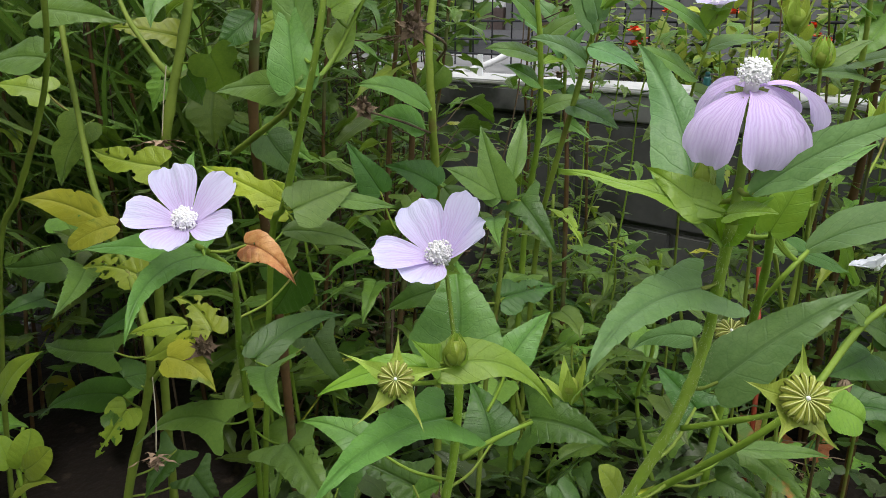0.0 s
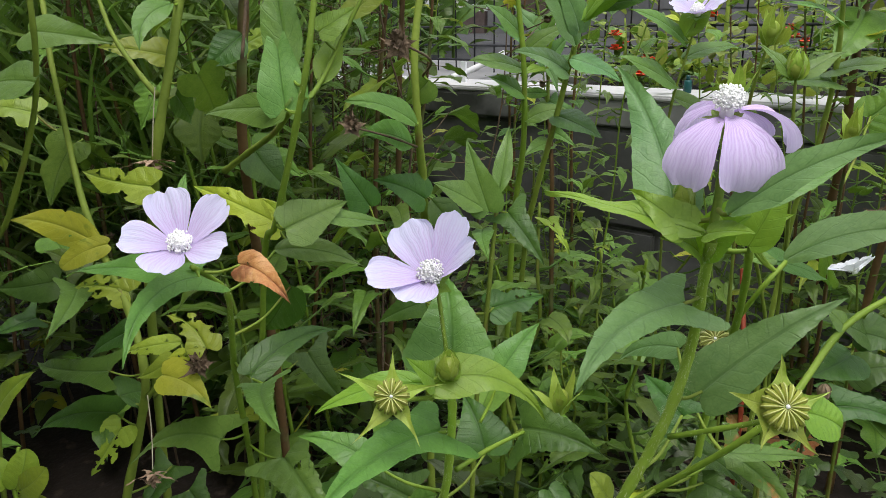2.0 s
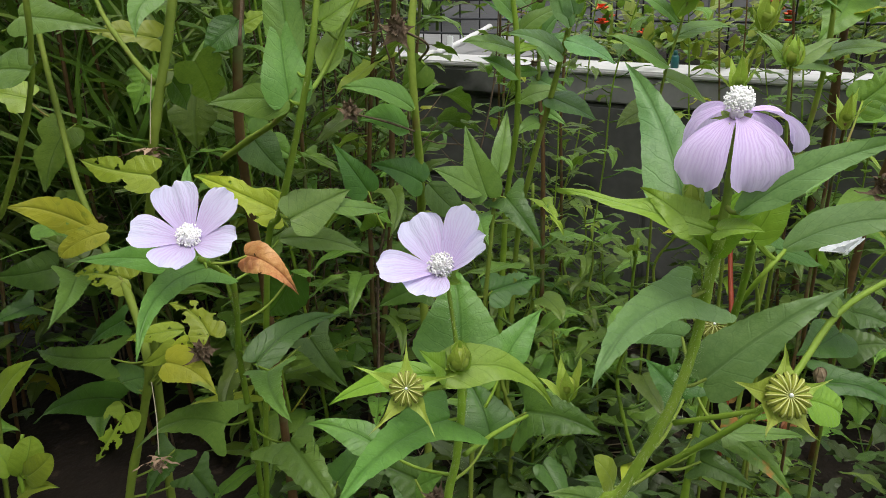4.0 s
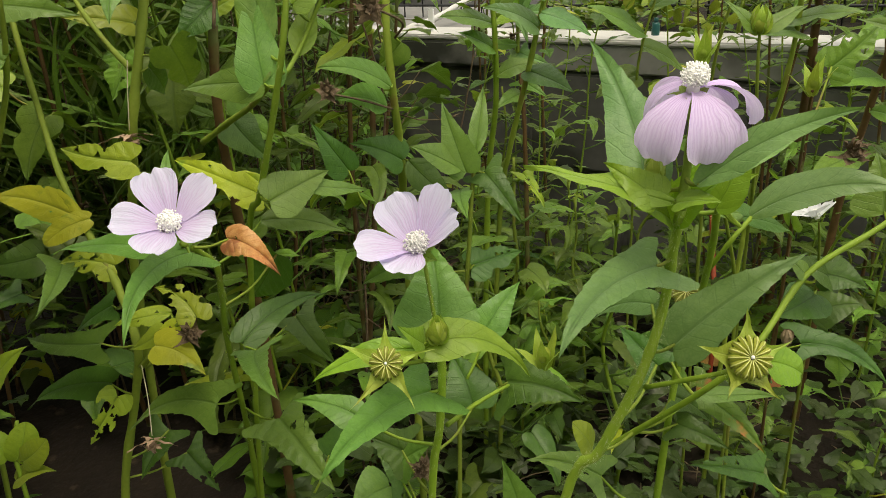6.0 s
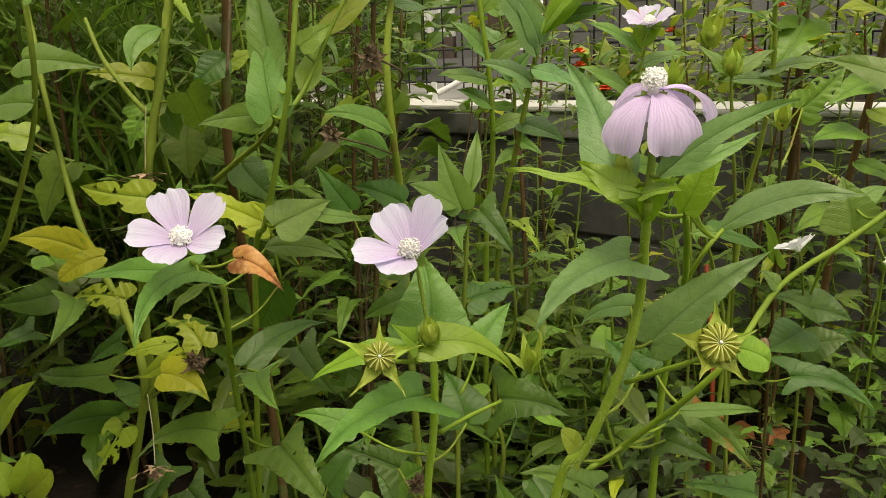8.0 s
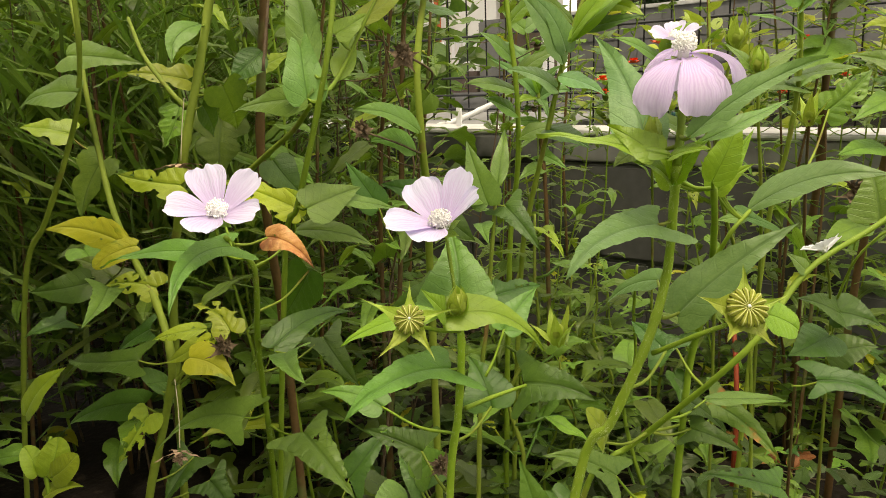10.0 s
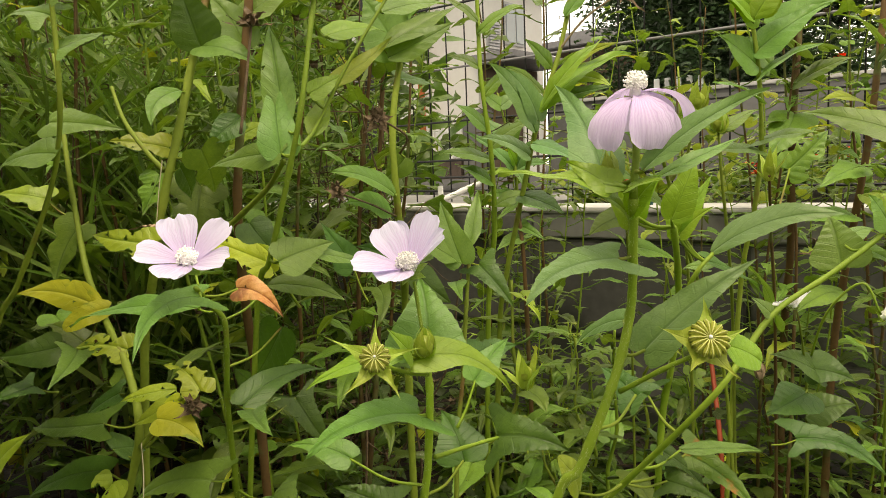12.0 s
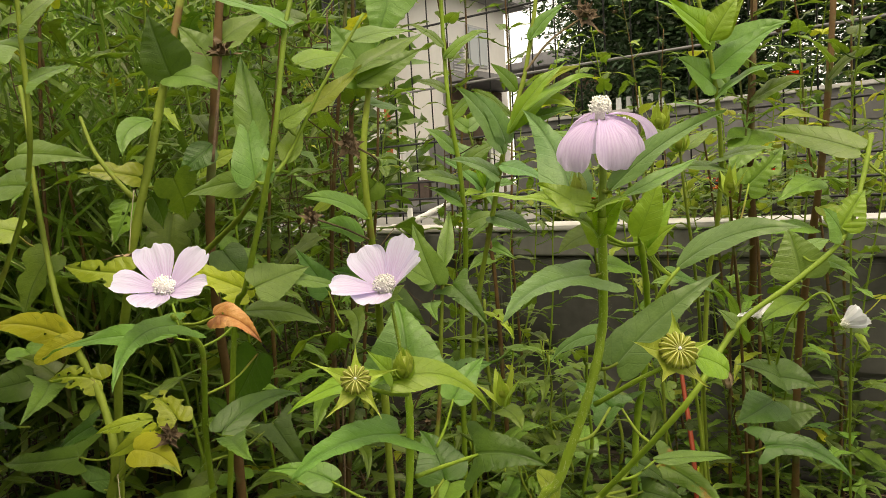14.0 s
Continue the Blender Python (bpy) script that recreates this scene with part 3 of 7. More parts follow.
def pod(root, centre, axis, toward, radius, sepal, count=13, label="ribbed green seed pod in a star of sepals", dry=False, droop=0.1, broad=1.0, mat=None):
    """Flat round fruit of many wedges on a star of five pointed sepals."""
    COUNT[0] += 1
    c = V(centre) - V(root.location)
    axis, x, y = frame_of(axis, toward)
    head = new("seed_pod")
    head.empty_display_size = 0.01
    head.parent = root
    head["label"] = label
    rng = random.Random(COUNT[0])
    for k in range(5):
        w = radians(72 * k + rng.uniform(-8, 8))
        o = math.cos(w) * x + math.sin(w) * y
        ln = sepal * rng.uniform(1.1, 1.4)
        part("sepal", leaf_data(c - axis * radius * 0.5 + o * radius * 0.3, c - axis * radius * 0.3 + o * ln + axis * ln * rng.uniform(-droop, 0.35), radius * broad * rng.uniform(0.78, 0.95), axis, -0.05, 0.35, "star", COUNT[0] * 5 + k, 14, 3, wave=0.05), (mat or DRY) if dry else SEPAL, head)
    bits, ribs = [], []
    for k in range(count):
        w = 2 * math.pi * k / count
        o = math.cos(w) * x + math.sin(w) * y
        s = -math.sin(w) * x + math.cos(w) * y
        hw = math.pi * radius / count * 0.86
        rj = rng.uniform(0.62, 1.12) if dry else 1.0
        prof = [(0.12, 0.22, 0.16), (0.5, 0.30, 0.52), (0.86, 0.22, 0.86), (1.06, 0.02, 0.62), (0.8, -0.35, 0.7)]
        v, f = [], []
        for (rr, hh, ww) in prof:
            for q in (-1, -0.55, 0, 0.55, 1):
                v.append(c + o * rr * radius * rj + s * q * hw * ww * (0.7 if dry else 1) + axis * radius * (hh + 0.09 * (1 - q * q)))
        for i in range(len(prof) - 1):
            for q in range(4):
                f.append((i * 5 + q, i * 5 + q + 1, i * 5 + q + 6, i * 5 + q + 5))
        bits.append((v, f, None))
        if not dry:
            ribs.append(tube([c + o * rr * radius + axis * radius * (hh + 0.095) for rr, hh, _ in prof[:4]], radius * 0.026, radius * 0.034, 5))
    if dry:
        bits = [ball(c, radius * 0.42, rings=5, sides=7)]
        for k in range(26):
            d = unit(axis * rng.uniform(-0.2, 1.0) + rng.gauss(0, 0.8) * x + rng.gauss(0, 0.8) * y)
            bits.append(leaf_data(c + d * radius * 0.2, c + d * radius * rng.uniform(0.7, 1.35), radius * rng.uniform(0.25, 0.6), axis + 0.8 * unit((rng.gauss(0, 1), rng.gauss(0, 1), rng.gauss(0, 1))), rng.uniform(-0.2, 0.3), 0.4, "lance", k, 8, 2, wave=0.12))
    body = part("pod_body", join(*bits), mat or (DRY if dry else POD), head)
    if not dry:
        part("ribs", join(*ribs), POD_RIB, body)
        part("pod_tip", ball(c + axis * radius * 0.38, radius * 0.10), STAMEN, body)
    return head


def bud(root, centre, axis, size, label="closed green flower bud", mat=None, gape=0.0):
    """Pointed sepals folded over a bud."""
    COUNT[0] += 1
    c = V(centre) - V(root.location)
    axis, x, y = frame_of(axis, (0.3, 0.8, 0.1))
    head = new("bud")
    head.empty_display_size = 0.01
    head.parent = root
    head["label"] = label
    part("bud_core", ball(c, size * (0.36 - 0.16 * gape), (1, 1, 1.1)), mat or SEPAL, head)
    for k in range(5):
        w = radians(72 * k)
        o = math.cos(w) * x + math.sin(w) * y
        part("sepal", leaf_data(c - axis * size * 0.4 + o * size * 0.1, c + axis * size * (0.75 - 0.25 * gape * (k % 3)) + o * size * (0.12 + gape * (0.25 + 0.2 * (k % 3))), size * (0.62 - 0.25 * gape), o, 0.16 - 0.2 * gape, 0.1, "ovate", k + COUNT[0], 10, 2), mat or SEPAL, head)
    return head


# ---- ground, wall, terrace, road ----
def ground_sheet():
    xs = np.concatenate((np.linspace(-3, 2.6, 90), [4, 8, 20, 60, 200, 900]))
    xs = np.concatenate(([-900, -200, -60, -20, -8], xs))
    ys = np.concatenate(([-900, -200, -60, -20, -6, -2], np.linspace(-1, 1.6, 60), [3, 8, 20, 60, 200, 900]))
    verts = []
    for y in ys:
        for x in xs:
            near = 1 if (-3 <= x <= 2.6 and -1 <= y <= 1.6) else 0
            z = near * (0.016 * noise.noise(Vector((x * 4, y * 4, 0))) + 0.008 * noise.noise(Vector((x * 15, y * 15, 3)))) - 0.004
            verts.append((x, y, z))
    m = len(xs)
    faces = [(j * m + i, j * m + i + 1, (j + 1) * m + i + 1, (j + 1) * m + i) for j in range(len(ys) - 1) for i in range(m - 1)]
    return verts, faces, None


tagged(part("ground", ground_sheet(), SOIL), "bare garden soil, plant shade in its dark colour", "ground", kind="structure")

WALL_Y, WALL_TOP = 1.30, 0.40
wall = part("wall_garden", slab(-6.0, 4.0, WALL_Y + 0.006, WALL_Y + 0.115, -0.05, WALL_TOP - 0.047), CONCRETE, smooth=False)
tagged(wall, "low weathered grey concrete block retaining wall", "wall", kind="structure")
# thin pale slab: the brightness of the skylit wall top is put into its colour
tagged(part("trim_wall_cap", slab(-6.0, 4.0, WALL_Y - 0.006, WALL_Y + 0.13, WALL_TOP + 0.002, WALL_TOP + 0.012, 0.003), CAP, smooth=False), "smooth concrete capping, sky light on the wall top in its pale colour", "wall cap", kind="structure")
tagged(part("trim_wall_edge", slab(-6.0, -0.60, WALL_Y - 0.010, WALL_Y + 0.12, WALL_TOP - 0.045, WALL_TOP + 0.001, 0.004), CONCRETE, smooth=False), "dark weathered concrete edge under the coping", "wall band", kind="structure")
tagged(part("trim_wall_band", slab(-0.598, 4.0, WALL_Y - 0.003, WALL_Y + 0.12, WALL_TOP - 0.045, WALL_TOP + 0.001, 0.003), BAND, smooth=False), "smooth grey concrete band under the coping", "wall band", kind="structure")
tagged(part("pavement_terrace", slab(-60, -0.86, WALL_Y + 0.12, 2.3, 0.2, 0.392, 0.004), PAVING, smooth=False), "grey concrete strip behind the wall", "pavement", kind="structure")
tagged(part("ground_bed", slab(-0.86, 60, WALL_Y + 0.12, 5.7, 0.1, 0.372, 0.01), SOIL, smooth=False), "soil of the raised flower bed, shade in its dark colour", "ground", kind="structure")
tagged(part("road", slab(-300, -0.86, 2.3, 400, 0.05, 0.36), ASPHALT, smooth=False), "grey asphalt lane beyond the fence", "road", kind="structure")


# made-up wall behind the camera, cuts the sky light from the rear
tagged(part("wall_rear", slab(-5, 5, -2.3, -2.15, -0.05, 3.0), PLASTER, smooth=False), "unseen plain pale wall added behind the path to block light", "wall", kind="structure")

# ---- wire mesh fence ----
def wire(p, q, r, sides=5):
    v, f, _ = tube([V(p), V(q)], r, r, sides)
    return v, f, None


fence = thing("fence", (-1.0, 1.84, 0.38), "dark welded wire mesh fence with thin bars", "fence", kind="structure")
up_wire = None
for k in range(92):
    x = -4.2 + 0.068 * k
    ob = part("wire", wire((x + 1.0, 0, 0), (x + 1.0, 0, 1.35), 0.0021), WIRE, fence) if up_wire is None else new("wire", up_wire.data)
    if up_wire is None:
        up_wire = ob
        first_x = x
    else:
        ob.parent = fence
        ob.location = (x - first_x, 0, 0)
for z in (0.045, 0.085, 0.135, 0.25, 0.585, 0.75, 0.915, 1.08, 1.245):
    part("wire", wire((-3.3, -0.005, z), (3.2, -0.005, z), 0.0034), WIRE, fence)
part("rail", wire((-3.3, -0.007, 0.405), (3.2, -0.007, 0.405), 0.0034, 8), ROOF, fence, "pale grey galvanised rail")
for x in (-2.6, -0.55, 1.5):
    part("post", slab(x - 0.017, x + 0.017, 0.008, 0.04, -0.05, 1.36, 0.004), WIRE, fence, "dark square post", smooth=False)


# ---- houses and walls across the lane ----
def box_part(name, mat, parent, x0, x1, y0, y1, z0, z1, bevel=0.0, label=""):
    return part(name, slab(x0, x1, y0, y1, z0, z1, bevel), mat, parent, label, smooth=False)


house = thing("house", (-8.1, 10.1, 0), "cream plastered two-storey house with grey tiled eaves", "house")
hx, hy = 8.1, -10.1
box_part("wall", PLASTER, house, -3.0, 1.9, -1.0, 0.9, 0.0, 3.42)
box_part("roof", ROOF, house, -3.3, 2.25, -1.35, 1.2, 3.40, 3.56, 0.02, "grey eaves")
verts = [(-3.3, -1.35, 3.56), (2.25, -1.35, 3.56), (2.25, 1.2, 3.56), (-3.3, 1.2, 3.56), (-3.3, -0.08, 4.3), (2.25, -0.08, 4.3)]
part("roof_tiles", (verts, [(0, 1, 5, 4), (2, 3, 4, 5), (1, 2, 5), (3, 0, 4)], None), ROOF, house, smooth=False)
win = box_part("window", FRAME_GREY, house, 1.88, 1.94, -0.30, 0.28, 2.36, 3.0, 0.005)
box_part("pane", GLASS, win, 1.93, 1.955, -0.26, -0.02, 2.40, 2.96)
box_part("pane", GLASS, win, 1.93, 1.955, 0.02, 0.24, 2.40, 2.96)
vent = box_part("louvre", FRAME_GREY, house, 1.88, 1.93, -0.76, -0.42, 2.22, 2.66, 0.005, "grey slatted shutter")
for k in range(9):
    box_part("slat", FRAME_GREY, vent, 1.92, 1.96, -0.74, -0.44, 2.25 + 0.045 * k, 2.275 + 0.045 * k)
box_part("awning", ROOF, house, 1.85, 2.6, -1.1, 0.7, 2.02, 2.12, 0.01, "flat dark awning")
# no recess is cut; a dark slab carries the entrance shade
box_part("porch", WOOD_DARK, house, 1.88, 1.97, -0.9, 0.6, 0.36, 2.0, 0.01, "dark flat panel for the shade in the entrance recess")
box_part("porch_panel", PLASTER, house, 1.95, 2.0, 0.1, 0.45, 0.36, 1.9, 0.005)

gate = thing("gate", (-5.4, 7.2, 0.36), "white slatted metal gate on a low brick wall", "gate")
for k in range(7):
    box_part("slat", GATE_WHITE, gate, -0.30 + 0.085 * k, -0.255 + 0.085 * k, 0, 0.02, 0.22, 0.60, 0.004)
for z in (0.25, 0.58):
    box_part("rail", GATE_WHITE, gate, -0.33, 0.33, 0.02, 0.04, z - 0.02, z + 0.02, 0.004)
low = part("wall_brick", slab(-12, -5.05, 7.05, 7.18, 0.3, 0.60), BRICK_DARK, smooth=False)
tagged(low, "low dark brick boundary wall", "wall", kind="structure")
pillar = part("gate_pillar", slab(-5.02, -4.72, 7.05, 7.3, 0.3, 1.15, 0.02), BLOCK_GREY, smooth=False)
tagged(pillar, "grey rendered gate pillar", "pillar")
shop_post = part("signpost", slab(-7.20, -7.12, 8.9, 8.98, 0.3, 2.95, 0.01), ORANGE_PAINT, smooth=False)
tagged(shop_post, "orange painted post beside the house", "post")

back_wall = part("wall_back", slab(-3.1, 14, 5.75, 5.86, 0.3, 1.0), BLOCK_GREY, smooth=False)
tagged(back_wall, "grey concrete block boundary wall", "wall", kind="structure")
tagged(part("trim_back_cap", slab(-3.12, 14, 5.73, 5.88, 1.0, 1.03, 0.005), CAP, smooth=False), "pale coping on the grey wall", "wall cap", kind="structure")
course = None
for j in range(3):
    for k in range(14):
        x = -3.08 + 0.4 * k + (0.2 if j % 2 else 0)
        if course is None:
            course = part("block", slab(0.004, 0.396, 5.738, 5.752, 0.366, 0.562, 0.004), BLOCK_GREY, back_wall, smooth=False)
            course.location = (x, 0, 0)
        else:
            ob = new("block", course.data)
            ob.parent = back_wall
            ob.location = (x, 0, 0.203 * j)

slats = thing("picket_fence", (-2.3, 6.6, 0.36), "white picket fence behind the grey wall", "fence")
for k in range(5):
    box_part("picket", GATE_WHITE, slats, -0.2 + 0.1 * k, -0.15 + 0.1 * k, 0, 0.02, 0, 0.86, 0.004)
for z in (0.3, 0.7):
    box_part("rail", GATE_WHITE, slats, -0.25, 0.3, 0.02, 0.04, z, z + 0.05, 0.004)

shed = thing("house", (-7.0, 14.5, 0), "old brown timber house with a grey tiled roof", "house")
box_part("wall", WOOD_DARK, shed, -0.9, 3.2, 0, 3, 0, 2.9)
box_part("roof", ROOF, shed, -1.2, 3.5, -0.5, 3.3, 2.9, 3.05, 0.02)
box_part("roof", ROOF, shed, -0.9, 3.2, 0.1, 2.7, 3.05, 3.3, 0.05)


# ---- dark trees beyond the lane ----
def tree(x, y, height, spread, low_z, count, seed, label):
    rng = random.Random(seed)
    root = thing("tree", (x, y, 0.3), label, "tree", "trees beyond the lane")
    trunk = smooth_line([(0, 0, 0), (0.06, 0.02, height * 0.3), (-0.05, 0.05, height * 0.6), (0.02, 0, height * 0.9)], 5)
    bits = [tube(trunk, 0.13, 0.03, 9)]
    tips = []
    for k in range(22):
        i = rng.randrange(2, len(trunk))
        w = rng.uniform(0, 6.283)
        ln = spread * rng.uniform(0.5, 1.0)
        end = trunk[i] + V((math.cos(w) * ln, math.sin(w) * ln, rng.uniform(-0.1, 0.5) * ln))
        mid = (trunk[i] + end) / 2 + V((0, 0, 0.12 * ln))
        bits.append(tube(smooth_line([trunk[i], mid, end], 4), 0.035, 0.008, 5))
        tips += [mid, end, (mid + end) / 2]
    part("trunk", join(*bits), WOOD_DARK, root)
    verts, faces, uvs = [], [], []
    for k in range(count):
        c = rng.choice(tips) + V((rng.gauss(0, 0.26), rng.gauss(0, 0.26), rng.gauss(0, 0.22)))
        if c[2] < low_z:
            continue
        a = unit((rng.gauss(0, 1), rng.gauss(0, 1), rng.gauss(0, 0.5)))
        b = unit(np.cross(a, (rng.gauss(0, 1), rng.gauss(0, 1), 1)))
        ln, wd = rng.uniform(0.05, 0.10), rng.uniform(0.012, 0.024)
        i = len(verts)
        verts += [c, c + a * ln * 0.5 + b * wd, c + a * ln, c + a * ln * 0.5 - b * wd]
        uvs += [(0.5, 0), (0.9, 0.5), (0.5, 1), (0.1, 0.5)]
        faces.append((i, i + 1, i + 2, i + 3))
    part("crown", (verts, faces, uvs), TREE, root, smooth=False)


tree(-1.9, 7.9, 3.8, 1.5, 0.2, 52000, 3, "dense dark evergreen tree beyond the grey wall")
tree(-0.3, 8.1, 3.6, 1.5, 0.2, 52000, 4, "dense dark evergreen tree beyond the grey wall")
tree(1.5, 8.0, 3.2, 1.5, 0.2, 52000, 5, "dense dark evergreen tree beyond the grey wall")

tree(-3.1, 8.7, 2.9, 0.9, 0.2, 24000, 6, "dense dark evergreen tree beyond the grey wall")


# ---- hedge along the fence ----
def hedge(count, seed):
    rng = random.Random(seed)
    bits = []
    for k in range(count):
        y = rng.uniform(2.05, 3.0)
        x = rng.uniform(-5.5, -1.05 - 0.36 * y - 0.12 * abs(rng.gauss(0, 1)))
        z = rng.uniform(0.38, 2.5) - 0.15 * abs(rng.gauss(0, 1))
        w = rng.uniform(0, 6.283)
        d = V((math.cos(w), math.sin(w), rng.uniform(-0.5, 0.6)))
        ln = rng.uniform(0.06, 0.13)
        b = V((x, y, z))
        bits.append(leaf_data(b, b + d * ln, ln * rng.uniform(0.25, 0.5), V((rng.gauss(0, 0.5), rng.gauss(0, 0.5), 1)), 0.08, 0.15, "lance", k, 5, 1))
    for k in range(7000):
        y = rng.uniform(3.0, 3.9)
        x = rng.uniform(-10.5, -1.25 - 0.36 * y - 0.1 * abs(rng.gauss(0, 1)))
        b = V((x, y, rng.uniform(0.38, 3.5) - 0.15 * abs(rng.gauss(0, 1))))
        w = rng.uniform(0, 6.283)
        ln = rng.uniform(0.12, 0.24)
        bits.append(leaf_data(b, b + V((math.cos(w), math.sin(w), rng.uniform(-0.6, 0.4))) * ln, ln * rng.uniform(0.4, 0.65), V((rng.gauss(0, 0.6), -1 + rng.gauss(0, 0.6), 0.6)), 0.08, 0.15, "ovate", k, 5, 1))
    for k in range(60):
        x, y = rng.uniform(-5.5, -2.1), rng.uniform(2.1, 2.9)
        bits.append(tube(smooth_line([(x, y, 0.3), (x + rng.gauss(0, 0.05), y, 1.1), (x + rng.gauss(0, 0.1), y, 1.8)], 3), 0.008, 0.004, 5))
    return join(*bits)


tagged(part("hedge", hedge(12000, 77), WEED), "dense green shrub growth beyond the fence", "shrubs", kind="stuff")

# ---- bedding plants with red flowers behind the wall ----
def bedding(x, y, z, size, seed, red, mat=None):
    rng = random.Random(seed)
    root = thing("bedding_plant", (x, y, z), "low leafy bedding plant with small orange-red flowers" if red else "low leafy green bedding plant", "plant", "bedding plants behind the wall")
    bits = []
    fine = 0.55 if mat else 1.0
    for k in range(120 if mat else 60):
        w = rng.uniform(0, 6.283)
        r = size * math.sqrt(rng.random())
        b = V((math.cos(w) * r * 0.8, math.sin(w) * r * 0.8, size * rng.uniform(0.1, 1.0) * (1 - 0.5 * r / size)))
        d = unit((math.cos(w) + rng.gauss(0, 0.5), math.sin(w) + rng.gauss(0, 0.5), rng.uniform(-0.2, 0.8)))
        bits.append(leaf_data(b, b + d * size * fine * rng.uniform(0.22, 0.4), size * fine * rng.uniform(0.10, 0.15), (0, 0, 1), 0.08, 0.1, "lance", k, 9, 1))
    part("foliage", join(*bits), mat or WEED, root)
    part("stem", tube(smooth_line([(0, 0, -0.02), (0.01, 0, size * 0.5), (0, 0.01, size * 0.9)], 4), 0.006, 0.002, 6), STEM_OLD, root)
    for k in range(red):
        w = rng.uniform(0, 6.283)
        c = V((math.cos(w) * size * 0.6, math.sin(w) * size * 0.6 - size * 0.2, size * rng.uniform(0.45, 1.15)))
        petals = [leaf_data(c, c + V((math.cos(q), math.sin(q), 0.35)) * 0.019, 0.018, (0, 0, 1), -0.1, 0.2, "round", k, 6, 2) for q in np.arange(5) * 1.2566]
        petals += [leaf_data(c + V((0, 0, 0.006)), c + V((math.cos(q) * 0.6, math.sin(q) * 0.6, 0.8)) * 0.016, 0.016, (0, 0, 1), -0.1, 0.2, "round", k, 6, 2) for q in np.arange(5) * 1.2566 + 0.6]
        part("flower_head", join(*petals), RED_FLOWER, root, "orange-red double bloom")


rb = random.Random(21)
for k in range(44):
    bedding(rb.uniform(-0.8, 1.6), rb.uniform(1.5, 2.9), 0.37, rb.uniform(0.08, 0.20), 100 + k, rb.choice((0, 0, 1, 2, 3)))
for k in range(10):
    bedding(rb.uniform(-0.8, 2.0), rb.uniform(3.0, 5.2), 0.37, rb.uniform(0.18, 0.32), 150 + k, rb.choice((0, 1, 3)))

for k in range(9):
    bedding(rb.uniform(-0.55, 1.3), rb.uniform(1.55, 2.7), 0.37, rb.uniform(0.20, 0.42), 180 + k, rb.choice((0, 0, 2)), HERB)

# ---- small things on the wall and in the bed ----
rope = part("rope", tube(smooth_line([(-1.053, 1.450, 0.393), (-1.018, 1.550, 0.414), (-1.078, 1.800, 0.447)], 10), 0.0075, 0.0075, 8, 0.15, 3), ROPE)
tagged(rope, "white braided rope hanging from the wire fence", "rope")
marker = part("plant_label", slab(-0.877, -0.863, 1.357, 1.361, 0.408, 0.455, 0.001), GATE_WHITE, smooth=False)
tagged(marker, "small white plastic plant label on the wall", "plant label")
bottle = thing("bottle", (-0.393, 1.37, 0.411), "small teal plastic bottle on the wall cap", "bottle")
part("bottle_body", tube([V((0, 0, 0.0)), V((0, 0, 0.012)), V((0, 0, 0.018)), V((0, 0, 0.022))], 0.007, 0.006, 12), TEAL, bottle)
part("cap", tube([V((0, 0, 0.022)), V((0, 0, 0.030))], 0.0035, 0.0035, 10), TEAL, bottle)
stake = part("garden_stake", tube(smooth_line([(-0.106, 0.867, -0.02), (-0.106, 0.867, 0.157), (-0.137, 0.929, 0.252), (-0.141, 0.938, 0.266)], 4), 0.0027, 0.0027, 8), RED_STAKE)
tagged(stake, "thin red plastic garden stake in the soil", "stake")
fallen = part("fallen_leaf", leaf_data((-0.115, 0.998, 0.024), (-0.087, 1.002, 0.020), 0.036, (0.1, -0.3, 1), 0.12, 0.3, "ovate", 40, 30, 5, wave=0.06), RUST)
tagged(fallen, "curled red-brown dead leaf lying on the soil", "leaf", "fallen leaves")
fallen = part("fallen_leaf", leaf_data((-0.140, 1.008, 0.024), (-0.168, 1.049, 0.020), 0.032, (0.1, -0.3, 1), 0.12, 0.3, "ovate", 41, 30, 5, wave=0.06), RUST)
tagged(fallen, "curled red-brown dead leaf lying on the soil", "leaf", "fallen leaves")
fallen = part("fallen_leaf", leaf_data((-0.068, 0.988, 0.024), (-0.060, 1.038, 0.020), 0.028, (0.1, -0.3, 1), 0.12, 0.3, "ovate", 42, 30, 5, wave=0.06), RUST)
tagged(fallen, "curled red-brown dead leaf lying on the soil", "leaf", "fallen leaves")
fallen = part("fallen_leaf", leaf_data((-0.062, 1.042, 0.024), (-0.080, 1.020, 0.020), 0.024, (0.1, -0.3, 1), 0.12, 0.3, "ovate", 43, 30, 5, wave=0.06), RUST)
tagged(fallen, "curled red-brown dead leaf lying on the soil", "leaf", "fallen leaves")

# ---- mallows in front ----
mallow_a = thing("mallow_plant", (-0.2749, 0.3707, 0.0000), "hairy green mallow with a lilac flower and a withered orange leaf", "plant", "mallow plants")
stem(mallow_a, [(-0.2749, 0.3707, -0.0150), (-0.2668, 0.3649, 0.1268), (-0.2523, 0.3544, 0.2536), (-0.2366, 0.3432, 0.3015), (-0.2162, 0.3271, 0.3628), (-0.1984, 0.3169, 0.3992), (-0.1913, 0.3118, 0.4185), (-0.1908, 0.3036, 0.4287), (-0.1787, 0.2883, 0.4404)], 0.0022, 0.0013, STEM, 500)
flower(mallow_a, (-0.1658, 0.2776, 0.4533), (0.37, -0.40, 0.84), (0.80, 0.60, -0.05), 0.0219, [(117, 34, 22, 0.86, 1.20), (47, 34, 22, 0.84, 1.16), (-20, 28, 14, 0.82, 1.0), (-100, 28, 14, 0.88, 0.90), (-172, 26, 10, 0.84, 1.04)])
